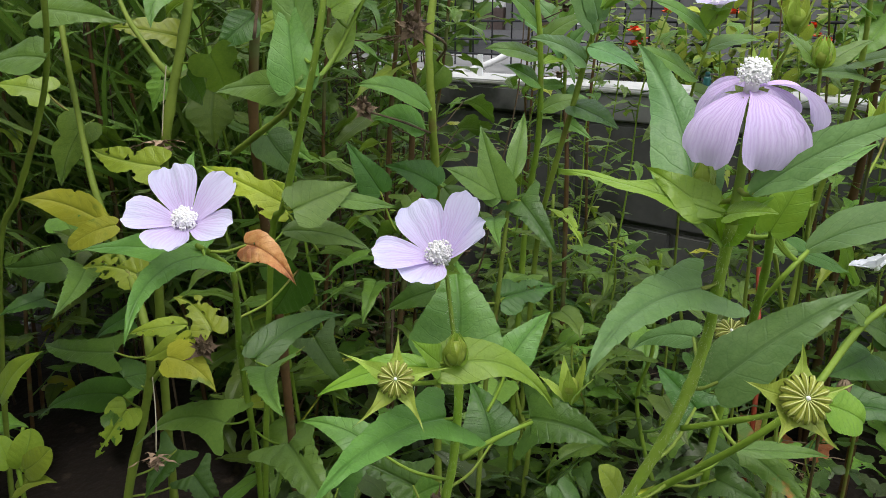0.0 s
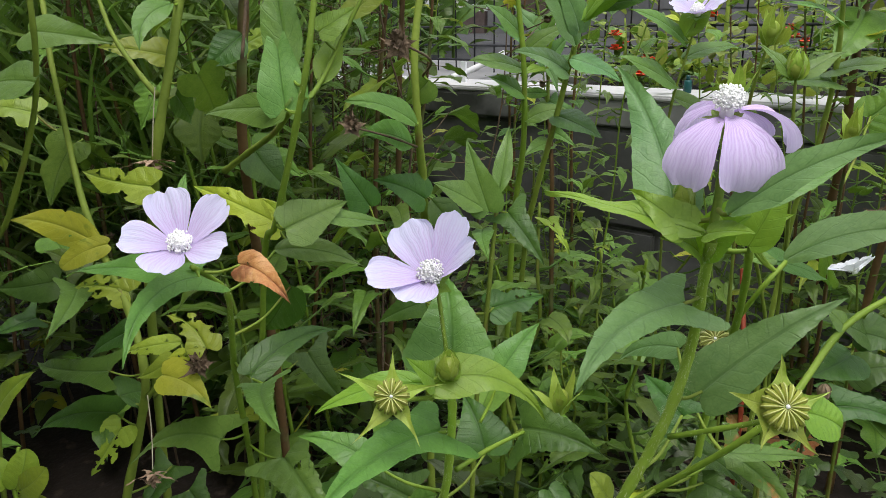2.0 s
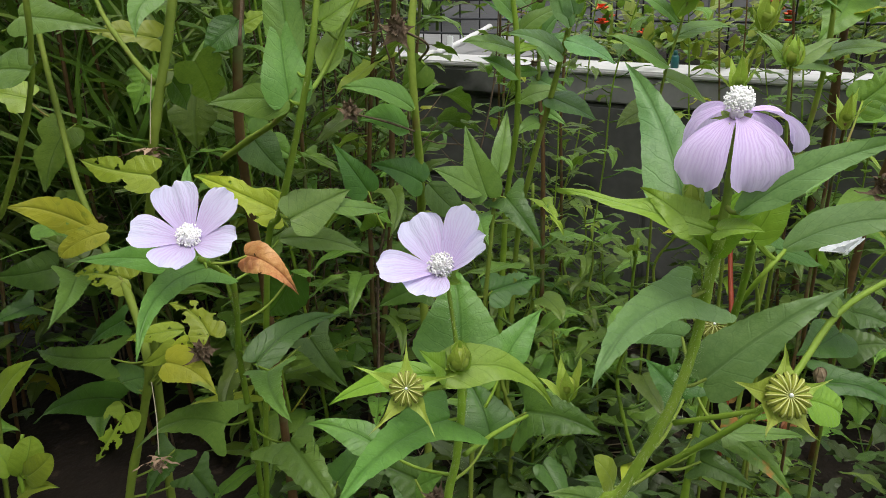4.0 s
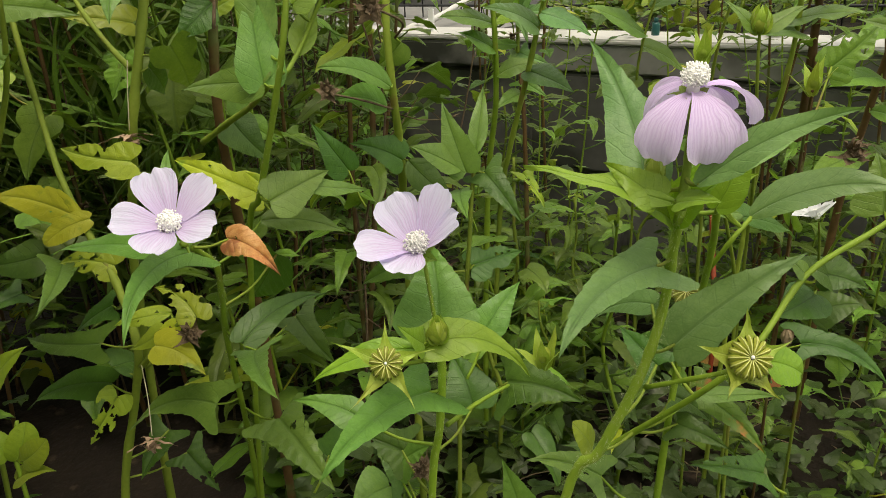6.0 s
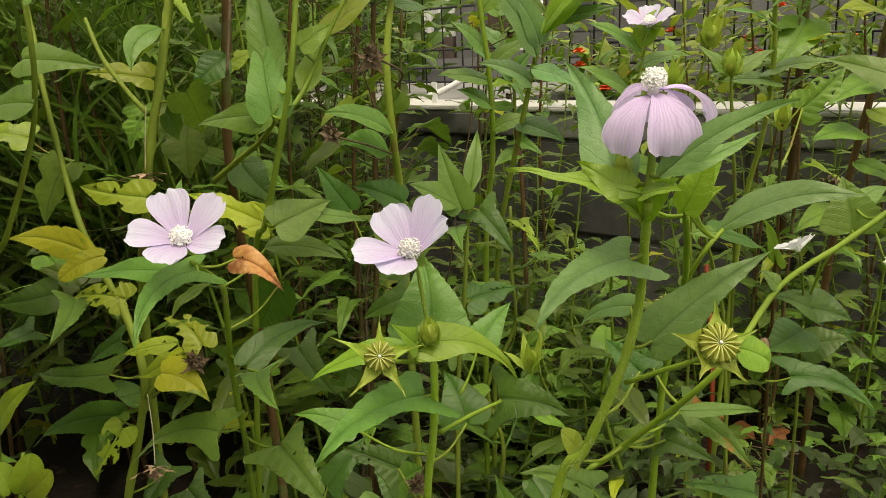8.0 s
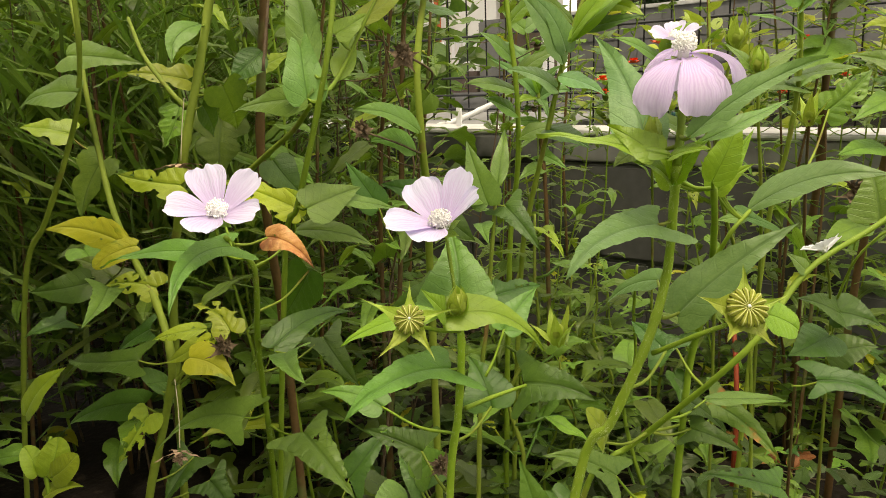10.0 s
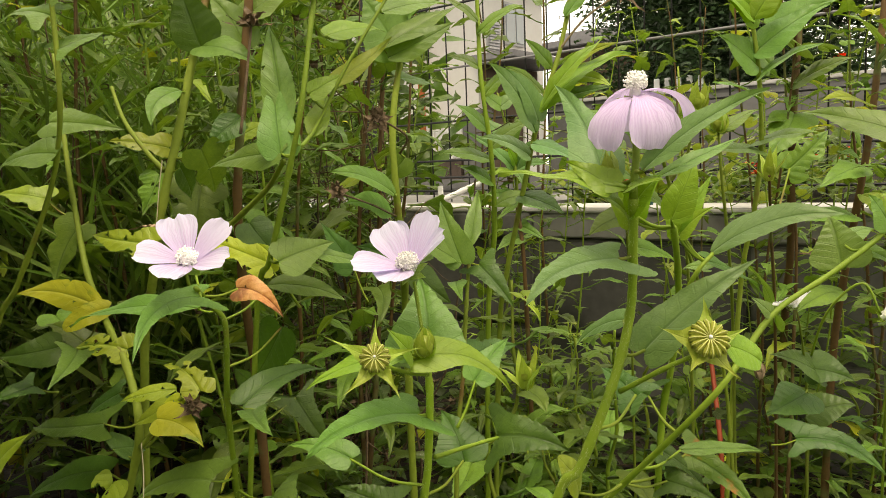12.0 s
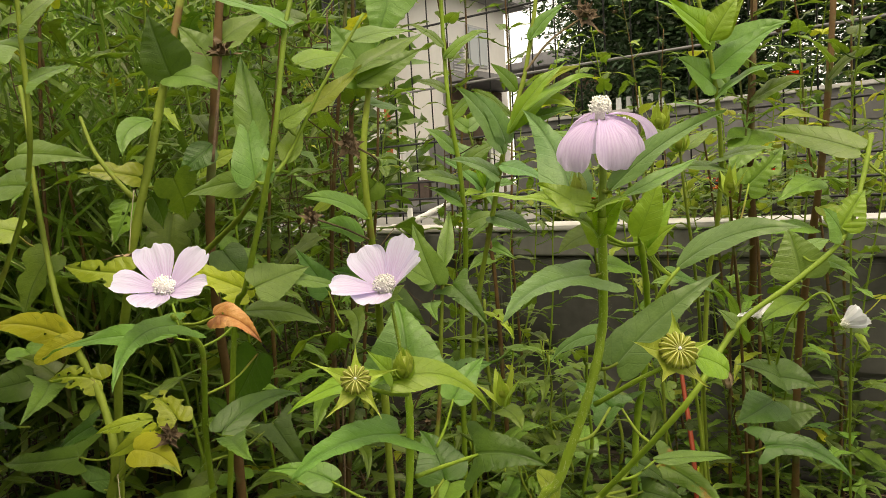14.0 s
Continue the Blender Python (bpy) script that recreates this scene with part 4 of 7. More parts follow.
leaf(mallow_a, (-0.2030, 0.3059, 0.4247), (-0.3103, 0.2851, 0.4083), 0.0166, (-0.04, -0.47, 0.88), 0.06, "lance", GREEN, fold=0.12, wave=0.020)
leaf(mallow_a, (-0.1780, 0.2912, 0.4354), (-0.1559, 0.2410, 0.4167), 0.0214, (0.56, -0.06, 0.83), 0.10, "hastate", GREEN, fold=0.12, wave=0.020, sway=0.14)
leaf(mallow_a, (-0.1729, 0.3083, 0.4375), (-0.1403, 0.3104, 0.4249), 0.0153, (0.32, -0.61, 0.73), 0.10, "delta", RUST, fold=0.30, wave=0.050, sway=-0.08, chew=0.06, label='withered orange leaf with brown edges')
leaf(mallow_a, (-0.1899, 0.3404, 0.4330), (-0.1627, 0.3756, 0.4199), 0.0152, (0.66, -0.25, 0.71), 0.06, "lance", GREEN, fold=0.12, wave=0.020, sway=-0.06)
leaf(mallow_a, (-0.1981, 0.2996, 0.4587), (-0.2175, 0.3142, 0.4736), 0.0059, (0.70, -0.41, 0.59), 0.02, "lance", GREEN)
leaf(mallow_a, (-0.1838, 0.3219, 0.3683), (-0.1305, 0.2918, 0.3733), 0.0317, (-0.17, -0.13, 0.98), 0.06, "hastate", GREEN, fold=0.20, wave=0.020)
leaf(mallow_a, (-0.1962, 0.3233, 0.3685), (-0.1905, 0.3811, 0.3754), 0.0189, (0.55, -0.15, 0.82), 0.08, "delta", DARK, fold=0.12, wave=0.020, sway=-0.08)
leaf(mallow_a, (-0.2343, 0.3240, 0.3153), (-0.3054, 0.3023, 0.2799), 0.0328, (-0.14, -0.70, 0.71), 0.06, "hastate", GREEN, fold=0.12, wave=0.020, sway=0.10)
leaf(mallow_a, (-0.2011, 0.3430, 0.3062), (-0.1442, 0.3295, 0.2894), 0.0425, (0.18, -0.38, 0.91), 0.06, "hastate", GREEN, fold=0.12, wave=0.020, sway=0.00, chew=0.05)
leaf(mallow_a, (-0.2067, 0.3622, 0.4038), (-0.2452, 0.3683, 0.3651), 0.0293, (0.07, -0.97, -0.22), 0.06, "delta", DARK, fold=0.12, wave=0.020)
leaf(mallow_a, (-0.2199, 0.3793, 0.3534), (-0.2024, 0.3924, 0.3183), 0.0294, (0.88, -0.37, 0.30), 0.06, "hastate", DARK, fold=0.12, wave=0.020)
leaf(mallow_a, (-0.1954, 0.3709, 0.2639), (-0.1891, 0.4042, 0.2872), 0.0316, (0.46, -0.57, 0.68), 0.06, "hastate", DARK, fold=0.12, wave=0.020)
mallow_y = thing("mallow_plant", (-0.3404, 0.2885, 0.0000), "yellowing mallow with holed pale leaves and a thick olive stem", "plant", "mallow plants")
stem(mallow_y, [(-0.3404, 0.2885, -0.0150), (-0.3354, 0.2924, 0.1097), (-0.3267, 0.2992, 0.2194), (-0.3084, 0.3137, 0.3002), (-0.2962, 0.3162, 0.3401), (-0.3211, 0.3240, 0.3735), (-0.3513, 0.3292, 0.3964), (-0.3905, 0.3378, 0.4266), (-0.4218, 0.3480, 0.4677), (-0.4451, 0.3557, 0.5187), (-0.4666, 0.3659, 0.5549), (-0.4938, 0.3760, 0.5997)], 0.0032, 0.0016, STEM_OLD, 0)
stem(mallow_y, [(-0.2882, 0.3157, 0.3269), (-0.2675, 0.3211, 0.3458), (-0.2472, 0.3236, 0.3597)], 0.0009, 0.0007, STEM_OLD, 0, name="branch")
stem(mallow_y, [(-0.2938, 0.3143, 0.3258), (-0.2731, 0.3215, 0.3485), (-0.2523, 0.3268, 0.3671)], 0.0016, 0.0011, STEM_OLD, 0, name="branch")
leaf(mallow_y, (-0.2658, 0.3115, 0.3508), (-0.2323, 0.3201, 0.3369), 0.0229, (0.44, -0.53, 0.72), 0.06, "delta", YELLOW, fold=0.12, wave=0.020, sway=-0.10)
leaf(mallow_y, (-0.2699, 0.3283, 0.3639), (-0.2982, 0.3059, 0.3570), 0.0140, (0.22, -0.53, 0.82), 0.06, "lance", LIME, fold=0.12, wave=0.020, sway=0.00, chew=0.15)
leaf(mallow_y, (-0.2476, 0.3300, 0.3663), (-0.2833, 0.3279, 0.3777), 0.0228, (0.29, -0.53, 0.80), 0.06, "lobed", LIME, fold=0.12, wave=0.020, sway=0.10, chew=0.45)
leaf(mallow_y, (-0.2662, 0.3192, 0.3580), (-0.2861, 0.3059, 0.3448), 0.0133, (0.34, -0.87, 0.36), 0.06, "delta", LIME, fold=0.12, wave=0.020)
leaf(mallow_y, (-0.2610, 0.3249, 0.3614), (-0.2728, 0.3145, 0.3419), 0.0118, (0.53, -0.84, 0.13), 0.06, "round", YELLOW, fold=0.12, wave=0.020, sway=0.00, chew=0.20)
leaf(mallow_y, (-0.3567, 0.3300, 0.4066), (-0.4462, 0.3102, 0.4133), 0.0235, (0.21, -0.74, 0.63), 0.06, "lance", YELLOW, fold=0.12, wave=0.020, sway=0.05, chew=0.06, label='yellow leaf with small round holes')
leaf(mallow_y, (-0.3540, 0.3326, 0.4075), (-0.3702, 0.3081, 0.3943), 0.0158, (0.60, -0.65, 0.47), 0.06, "round", YELLOW, fold=0.12, wave=0.020)
leaf(mallow_y, (-0.3261, 0.3281, 0.3824), (-0.3598, 0.3098, 0.3831), 0.0221, (0.37, -0.67, 0.64), 0.06, "lobed", LIME, fold=0.12, wave=0.020, sway=0.05, chew=0.35)
leaf(mallow_y, (-0.3147, 0.3050, 0.3018), (-0.3277, 0.2868, 0.2703), 0.0230, (0.66, -0.74, 0.16), 0.06, "lobed", LIME, fold=0.12, wave=0.020, sway=0.00, chew=0.45)
leaf(mallow_y, (-0.2893, 0.3329, 0.4537), (-0.3360, 0.3168, 0.4600), 0.0257, (0.33, -0.75, 0.57), 0.06, "lobed", LIME, fold=0.12, wave=0.020, sway=-0.05, chew=0.12)
leaf(mallow_y, (-0.1990, 0.3490, 0.4441), (-0.2509, 0.3369, 0.4583), 0.0211, (0.34, -0.71, 0.62), 0.06, "lobed", YELLOW, fold=0.12, wave=0.020, sway=0.00, chew=0.12)
leaf(mallow_y, (-0.1973, 0.3559, 0.4407), (-0.2054, 0.3472, 0.4555), 0.0144, (0.87, -0.44, 0.22), 0.06, "delta", YELLOW, fold=0.12, wave=0.020)
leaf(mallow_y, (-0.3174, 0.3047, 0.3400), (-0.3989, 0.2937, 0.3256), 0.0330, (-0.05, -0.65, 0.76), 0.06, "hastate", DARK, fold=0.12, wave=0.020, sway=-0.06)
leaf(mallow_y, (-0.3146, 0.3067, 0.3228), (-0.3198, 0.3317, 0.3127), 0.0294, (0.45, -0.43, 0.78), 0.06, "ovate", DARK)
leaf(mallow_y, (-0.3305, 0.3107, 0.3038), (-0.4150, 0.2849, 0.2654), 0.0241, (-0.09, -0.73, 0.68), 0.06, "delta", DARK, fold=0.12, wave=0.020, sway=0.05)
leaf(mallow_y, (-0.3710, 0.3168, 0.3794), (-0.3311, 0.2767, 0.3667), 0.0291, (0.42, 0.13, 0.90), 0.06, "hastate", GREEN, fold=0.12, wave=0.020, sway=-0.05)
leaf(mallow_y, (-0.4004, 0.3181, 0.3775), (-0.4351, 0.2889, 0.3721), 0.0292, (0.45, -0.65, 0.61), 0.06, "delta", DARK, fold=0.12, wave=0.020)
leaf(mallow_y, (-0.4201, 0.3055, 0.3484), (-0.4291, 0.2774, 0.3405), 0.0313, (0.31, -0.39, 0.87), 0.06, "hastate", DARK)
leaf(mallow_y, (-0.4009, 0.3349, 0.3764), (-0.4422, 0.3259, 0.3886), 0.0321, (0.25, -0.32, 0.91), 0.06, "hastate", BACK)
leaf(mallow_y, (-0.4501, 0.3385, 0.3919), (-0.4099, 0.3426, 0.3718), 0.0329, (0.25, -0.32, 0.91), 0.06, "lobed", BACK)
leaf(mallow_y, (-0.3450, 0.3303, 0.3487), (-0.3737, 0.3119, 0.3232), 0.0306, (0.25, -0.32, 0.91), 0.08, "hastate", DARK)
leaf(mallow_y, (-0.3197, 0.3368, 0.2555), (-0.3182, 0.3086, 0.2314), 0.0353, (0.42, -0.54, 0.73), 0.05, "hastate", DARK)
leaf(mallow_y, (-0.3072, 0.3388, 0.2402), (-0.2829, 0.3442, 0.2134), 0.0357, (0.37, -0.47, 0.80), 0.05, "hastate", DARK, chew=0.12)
stem(mallow_y, [(-0.2830, 0.3094, 0.3332), (-0.2727, 0.3035, 0.3162), (-0.2633, 0.2963, 0.2977)], 0.0003, 0.0003, THREAD, 0, name="dry_thread")
pod(mallow_y, (-0.2625, 0.2950, 0.2931), (0.18, -0.23, -0.96), (0.00, 0.09, 1.00), 0.0055, 0.0115, label="withered brown hanging bloom", dry=True, mat=WITHERED)
mallow_z = thing("mallow_plant", (-0.3479, 0.2466, 0.0000), "small pale mallow with rounded yellow-green leaves", "plant", "mallow plants")
stem(mallow_z, [(-0.3479, 0.2466, -0.0150), (-0.3517, 0.2486, 0.1213), (-0.3583, 0.2521, 0.2425), (-0.3626, 0.2544, 0.2706), (-0.3641, 0.2614, 0.2898)], 0.0018, 0.0012, STEM, 0)
leaf(mallow_z, (-0.3582, 0.2531, 0.2668), (-0.3554, 0.2628, 0.2918), 0.0189, (0.84, -0.53, 0.11), 0.06, "round", LIME, fold=0.12, wave=0.020)
leaf(mallow_z, (-0.3551, 0.2550, 0.2660), (-0.3396, 0.2667, 0.2827), 0.0177, (0.41, -0.88, 0.24), 0.06, "round", LIME, fold=0.12, wave=0.020)
leaf(mallow_z, (-0.3635, 0.2493, 0.2670), (-0.3731, 0.2473, 0.2858), 0.0167, (0.88, -0.21, 0.43), 0.06, "round", LIME, fold=0.12, wave=0.020)
leaf(mallow_z, (-0.3620, 0.2504, 0.2513), (-0.3307, 0.2640, 0.2633), 0.0155, (-0.04, -0.61, 0.79), 0.06, "delta", LIME, fold=0.12, wave=0.020)
leaf(mallow_z, (-0.4126, 0.2645, 0.2899), (-0.3850, 0.2875, 0.3261), 0.0229, (0.42, -0.54, 0.73), 0.05, "ovate", LIME, petiole=False)
pod(mallow_y, (-0.2470, 0.3234, 0.3591), (0.40, -0.51, 0.76), (-0.19, 0.32, 0.93), 0.0065, 0.0098, label="dry dark brown seed head", dry=True)
mallow_b = thing("mallow_plant", (-0.1076, 0.3539, 0.0000), "hairy green mallow with a lilac flower above a star-shaped seed pod", "plant", "mallow plants")
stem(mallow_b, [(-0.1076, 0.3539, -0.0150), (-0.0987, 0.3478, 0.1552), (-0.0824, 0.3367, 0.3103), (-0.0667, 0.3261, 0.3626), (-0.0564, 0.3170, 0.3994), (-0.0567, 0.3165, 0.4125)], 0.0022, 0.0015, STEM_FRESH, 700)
stem(mallow_b, [(-0.0567, 0.3165, 0.4125), (-0.0604, 0.3182, 0.4282), (-0.0651, 0.3203, 0.4462)], 0.0009, 0.0008, STEM, 160, name="pedicel")
flower(mallow_b, (-0.0631, 0.3159, 0.4512), (0.13, -0.48, 0.87), (0.80, 0.60, -0.05), 0.0210, [(119, 42, 36, 0.84, 1.12), (50, 44, 38, 0.74, 1.2), (-8, 44, 40, 0.72, 1.12), (-112, 26, 14, 0.88, 0.80), (-168, 28, 18, 0.80, 1.1)])
leaf(mallow_b, (-0.0613, 0.3210, 0.4116), (-0.0815, 0.3426, 0.4440), 0.0370, (0.45, -0.59, 0.67), 0.02, "delta", GREEN, fold=0.10, wave=0.020)
leaf(mallow_b, (-0.0562, 0.3069, 0.4161), (-0.0257, 0.3340, 0.3991), 0.0167, (0.64, -0.26, 0.73), 0.10, "delta", BRACT, fold=0.12, wave=0.020, sway=-0.17)
leaf(mallow_b, (-0.0621, 0.3163, 0.3893), (-0.0510, 0.2435, 0.3979), 0.0298, (0.38, 0.16, 0.91), 0.04, "hastate", GREEN, fold=0.12, wave=0.020, sway=0.06)
leaf(mallow_b, (-0.0530, 0.2998, 0.4198), (-0.0856, 0.2744, 0.4076), 0.0106, (0.19, -0.61, 0.77), 0.06, "lance", BRACT, fold=0.12, wave=0.020, sway=0.06)
leaf(mallow_b, (-0.0538, 0.3040, 0.4196), (-0.0554, 0.2913, 0.4327), 0.0116, (0.94, 0.19, 0.30), 0.06, "delta", BRACT, fold=0.12, wave=0.020)
leaf(mallow_b, (-0.0742, 0.3740, 0.3874), (-0.0700, 0.3996, 0.4044), 0.0192, (0.45, -0.54, 0.71), 0.06, "delta", GREEN, fold=0.20, wave=0.020)
leaf(mallow_b, (-0.1044, 0.3154, 0.3603), (-0.1378, 0.3051, 0.3632), 0.0162, (0.22, -0.48, 0.85), 0.06, "delta", GREEN, fold=0.12, wave=0.020)
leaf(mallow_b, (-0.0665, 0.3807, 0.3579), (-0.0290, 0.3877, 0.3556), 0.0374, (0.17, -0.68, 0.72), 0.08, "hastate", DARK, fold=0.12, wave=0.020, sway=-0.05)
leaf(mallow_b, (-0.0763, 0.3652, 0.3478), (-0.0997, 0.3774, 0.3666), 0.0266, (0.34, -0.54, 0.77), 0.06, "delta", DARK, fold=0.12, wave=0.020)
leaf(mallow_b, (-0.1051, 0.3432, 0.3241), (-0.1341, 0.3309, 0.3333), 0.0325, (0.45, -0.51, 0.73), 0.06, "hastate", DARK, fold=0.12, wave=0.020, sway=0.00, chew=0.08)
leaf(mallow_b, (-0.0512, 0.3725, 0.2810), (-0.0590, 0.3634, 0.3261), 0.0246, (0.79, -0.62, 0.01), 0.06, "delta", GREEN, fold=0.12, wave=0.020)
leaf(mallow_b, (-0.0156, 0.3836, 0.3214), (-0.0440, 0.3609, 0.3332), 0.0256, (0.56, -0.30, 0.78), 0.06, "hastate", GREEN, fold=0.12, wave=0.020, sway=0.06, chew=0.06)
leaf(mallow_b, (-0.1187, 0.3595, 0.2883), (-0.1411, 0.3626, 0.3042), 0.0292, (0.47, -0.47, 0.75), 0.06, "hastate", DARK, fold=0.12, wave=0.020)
leaf(mallow_b, (-0.1241, 0.3564, 0.2955), (-0.1050, 0.3637, 0.3139), 0.0274, (0.35, -0.44, 0.83), 0.06, "ovate", GREEN)
leaf(mallow_b, (-0.1319, 0.3588, 0.2787), (-0.1397, 0.3345, 0.2766), 0.0283, (0.35, -0.44, 0.83), 0.06, "ovate", GREEN)
stem(mallow_b, [(-0.0617, 0.3255, 0.3673), (-0.0646, 0.3547, 0.3619), (-0.0631, 0.3768, 0.3592)], 0.0011, 0.0009, STEM, 0, name="petiole")
pod(mallow_b, (-0.0516, 0.2801, 0.4238), (0.52, -0.66, 0.54), (-0.19, 0.32, 0.93), 0.0056, 0.0150, broad=1.3)
stem(mallow_b, [(-0.0559, 0.3158, 0.4080), (-0.0556, 0.3020, 0.4124), (-0.0526, 0.2829, 0.4207)], 0.0011, 0.0008, STEM, 60, name="pedicel")
bud(mallow_b, (-0.0519, 0.3098, 0.4220), (0.15, -0.19, 0.97), 0.0112)
bud(mallow_b, (-0.0230, 0.3401, 0.4069), (0.10, -0.13, 0.99), 0.0156, label="half-open spent flower with pointed sepals", gape=1.0)
pod(mallow_b, (-0.0889, 0.3386, 0.3238), (0.20, -0.59, 0.78), (-0.19, 0.32, 0.93), 0.0050, 0.0083, label="withered brown bloom", dry=True)
mallow_c = thing("mallow_plant", (-0.0519, 0.3280, 0.0000), "tall hairy mallow with a drooping lilac flower and broad leaves", "plant", "mallow plants")
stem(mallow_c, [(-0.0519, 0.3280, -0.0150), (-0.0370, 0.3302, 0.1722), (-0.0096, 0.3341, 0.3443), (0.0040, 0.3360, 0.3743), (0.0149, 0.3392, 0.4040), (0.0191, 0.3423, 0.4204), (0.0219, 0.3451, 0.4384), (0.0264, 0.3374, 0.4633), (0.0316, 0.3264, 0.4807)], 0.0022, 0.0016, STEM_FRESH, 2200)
flower(mallow_c, (0.0315, 0.3286, 0.5155), (0.13, -0.17, 0.98), (0.80, 0.60, -0.05), 0.0174, [(-136, 0, -102, 0.86, 1.40), (-78, 0, -102, 1.06, 1.38), (4, 22, -92, 0.58, 1.44), (30, -6, -80, 0.7, 1.0), (88, 0, -98, 0.85, 1.5), (165, -15, -102, 0.8, 1.2)], label="lilac flower with petals bent back below a cream knob", cream=1.2, mat=PETAL_PINK, blunt=0.25)
stem(mallow_c, [(0.0316, 0.3264, 0.4807), (0.0316, 0.3292, 0.4995), (0.0316, 0.3291, 0.5128)], 0.0014, 0.001, STEM, 0, name="pedicel")
bud(mallow_c, (0.0221, 0.3276, 0.4911), (-0.05, -0.09, 0.99), 0.0090)
leaf(mallow_c, (0.0199, 0.3274, 0.4868), (-0.0159, 0.3570, 0.5263), 0.0210, (0.16, -0.71, 0.68), 0.02, "delta", DOWNY, fold=0.10, wave=0.020, sway=0.05)
leaf(mallow_c, (0.0311, 0.3213, 0.4843), (-0.0169, 0.3150, 0.4914), 0.0089, (0.19, -0.45, 0.88), 0.05, "lance", BRACT, fold=0.12, wave=0.040, sway=-0.03)
leaf(mallow_c, (0.0265, 0.3210, 0.4846), (0.0092, 0.3191, 0.4942), 0.0123, (0.41, -0.67, 0.61), 0.06, "delta", BRACT, fold=0.12, wave=0.050)
leaf(mallow_c, (0.0319, 0.3216, 0.4843), (0.0453, 0.3199, 0.4872), 0.0105, (-0.24, -0.38, 0.89), 0.05, "delta", BRACT, fold=0.12, wave=0.020)
leaf(mallow_c, (0.0370, 0.3220, 0.4903), (0.0751, 0.3299, 0.5144), 0.0132, (-0.18, -0.82, 0.55), 0.03, "lance", DOWNY, fold=0.25, wave=0.020, sway=-0.06)
leaf(mallow_c, (0.0235, 0.3326, 0.4587), (0.0191, 0.2743, 0.4514), 0.0239, (0.40, -0.14, 0.91), 0.02, "hastate", DOWNY, fold=0.12, wave=0.020, sway=0.09)
leaf(mallow_c, (0.0123, 0.3605, 0.4296), (-0.0168, 0.3697, 0.4104), 0.0131, (-0.57, -0.55, 0.60), 0.06, "delta", DOWNY, fold=0.12, wave=0.020, sway=0.08)
leaf(mallow_c, (0.0240, 0.3509, 0.4198), (0.0597, 0.3767, 0.4551), 0.0267, (-0.09, -0.76, 0.64), 0.04, "delta", DOWNY, fold=0.06, wave=0.020, sway=-0.02)
leaf(mallow_c, (0.0301, 0.4129, 0.4516), (0.0827, 0.4221, 0.4685), 0.0181, (-0.12, -0.66, 0.74), 0.06, "lance", DOWNY, fold=0.12, wave=0.020, sway=-0.10, petiole=False)
leaf(mallow_c, (0.0220, 0.4441, 0.4412), (0.0046, 0.4449, 0.4385), 0.0099, (-0.16, -0.46, 0.87), 0.06, "lance", GREEN, fold=0.12, wave=0.020, petiole=False)
leaf(mallow_c, (0.0236, 0.4285, 0.4455), (0.0354, 0.4771, 0.4212), 0.0175, (0.56, 0.26, 0.79), 0.06, "delta", DARK, fold=0.12, wave=0.020, petiole=False)
leaf(mallow_c, (0.0086, 0.3799, 0.3918), (-0.0141, 0.3925, 0.3982), 0.0220, (-0.06, -0.53, 0.85), 0.06, "hastate", DARK, fold=0.12, wave=0.020)
stem(mallow_c, [(-0.0140, 0.4305, -0.0150), (-0.0085, 0.4280, 0.1755), (0.0016, 0.4233, 0.3510), (0.0083, 0.4201, 0.3916), (0.0149, 0.4120, 0.4192), (0.0231, 0.3911, 0.4463), (0.0300, 0.3678, 0.4671)], 0.002, 0.0013, STEM, 160, name="branch")
stem(mallow_c, [(0.0172, 0.4074, 0.4268), (0.0264, 0.4044, 0.4437), (0.0307, 0.4134, 0.4513)], 0.0011, 0.0009, STEM, 0, name="petiole")
pod(mallow_c, (0.0538, 0.3373, 0.4311), (0.51, -0.65, 0.57), (-0.19, 0.32, 0.93), 0.0068, 0.0128, count=16, broad=1.75, mat=POD_RIPE)
stem(mallow_c, [(0.0187, 0.3413, 0.4057), (0.0392, 0.3369, 0.4192), (0.0495, 0.3377, 0.4251)], 0.001, 0.0008, STEM, 80, name="pedicel")
pod(mallow_c, (0.0059, 0.4171, 0.4095), (0.17, -0.51, 0.85), (-0.19, 0.32, 0.93), 0.0066, 0.0101)
leaf(mallow_c, (0.0581, 0.3441, 0.4278), (0.0667, 0.3555, 0.4201), 0.0130, (0.45, -0.57, 0.69), 0.05, "round", BRACT, petiole=False)
leaf(mallow_c, (0.0277, 0.3307, 0.4735), (0.0404, 0.3308, 0.4890), 0.0121, (0.38, -0.50, 0.78), 0.08, "lance", BRACT)
leaf(mallow_c, (0.0336, 0.3405, 0.4869), (0.0572, 0.3656, 0.5009), 0.0075, (0.18, -0.60, 0.78), 0.06, "lance", GREEN, fold=0.12, wave=0.020)
leaf(mallow_c, (0.0269, 0.3303, 0.4756), (0.0212, 0.3154, 0.4828), 0.0121, (0.38, -0.50, 0.78), 0.08, "ovate", BRACT)
leaf(mallow_c, (0.0314, 0.3618, 0.4707), (0.0385, 0.3693, 0.4946), 0.0134, (0.38, -0.50, 0.78), 0.08, "ovate", BRACT)
leaf(mallow_c, (0.0183, 0.4029, 0.4602), (0.0144, 0.3953, 0.4746), 0.0093, (0.76, -0.63, -0.12), 0.06, "delta", BRACT, fold=0.12, wave=0.020)
leaf(mallow_c, (0.0188, 0.4033, 0.4615), (0.0260, 0.4046, 0.4832), 0.0104, (0.17, -0.98, -0.00), 0.06, "delta", BRACT, fold=0.12, wave=0.020)
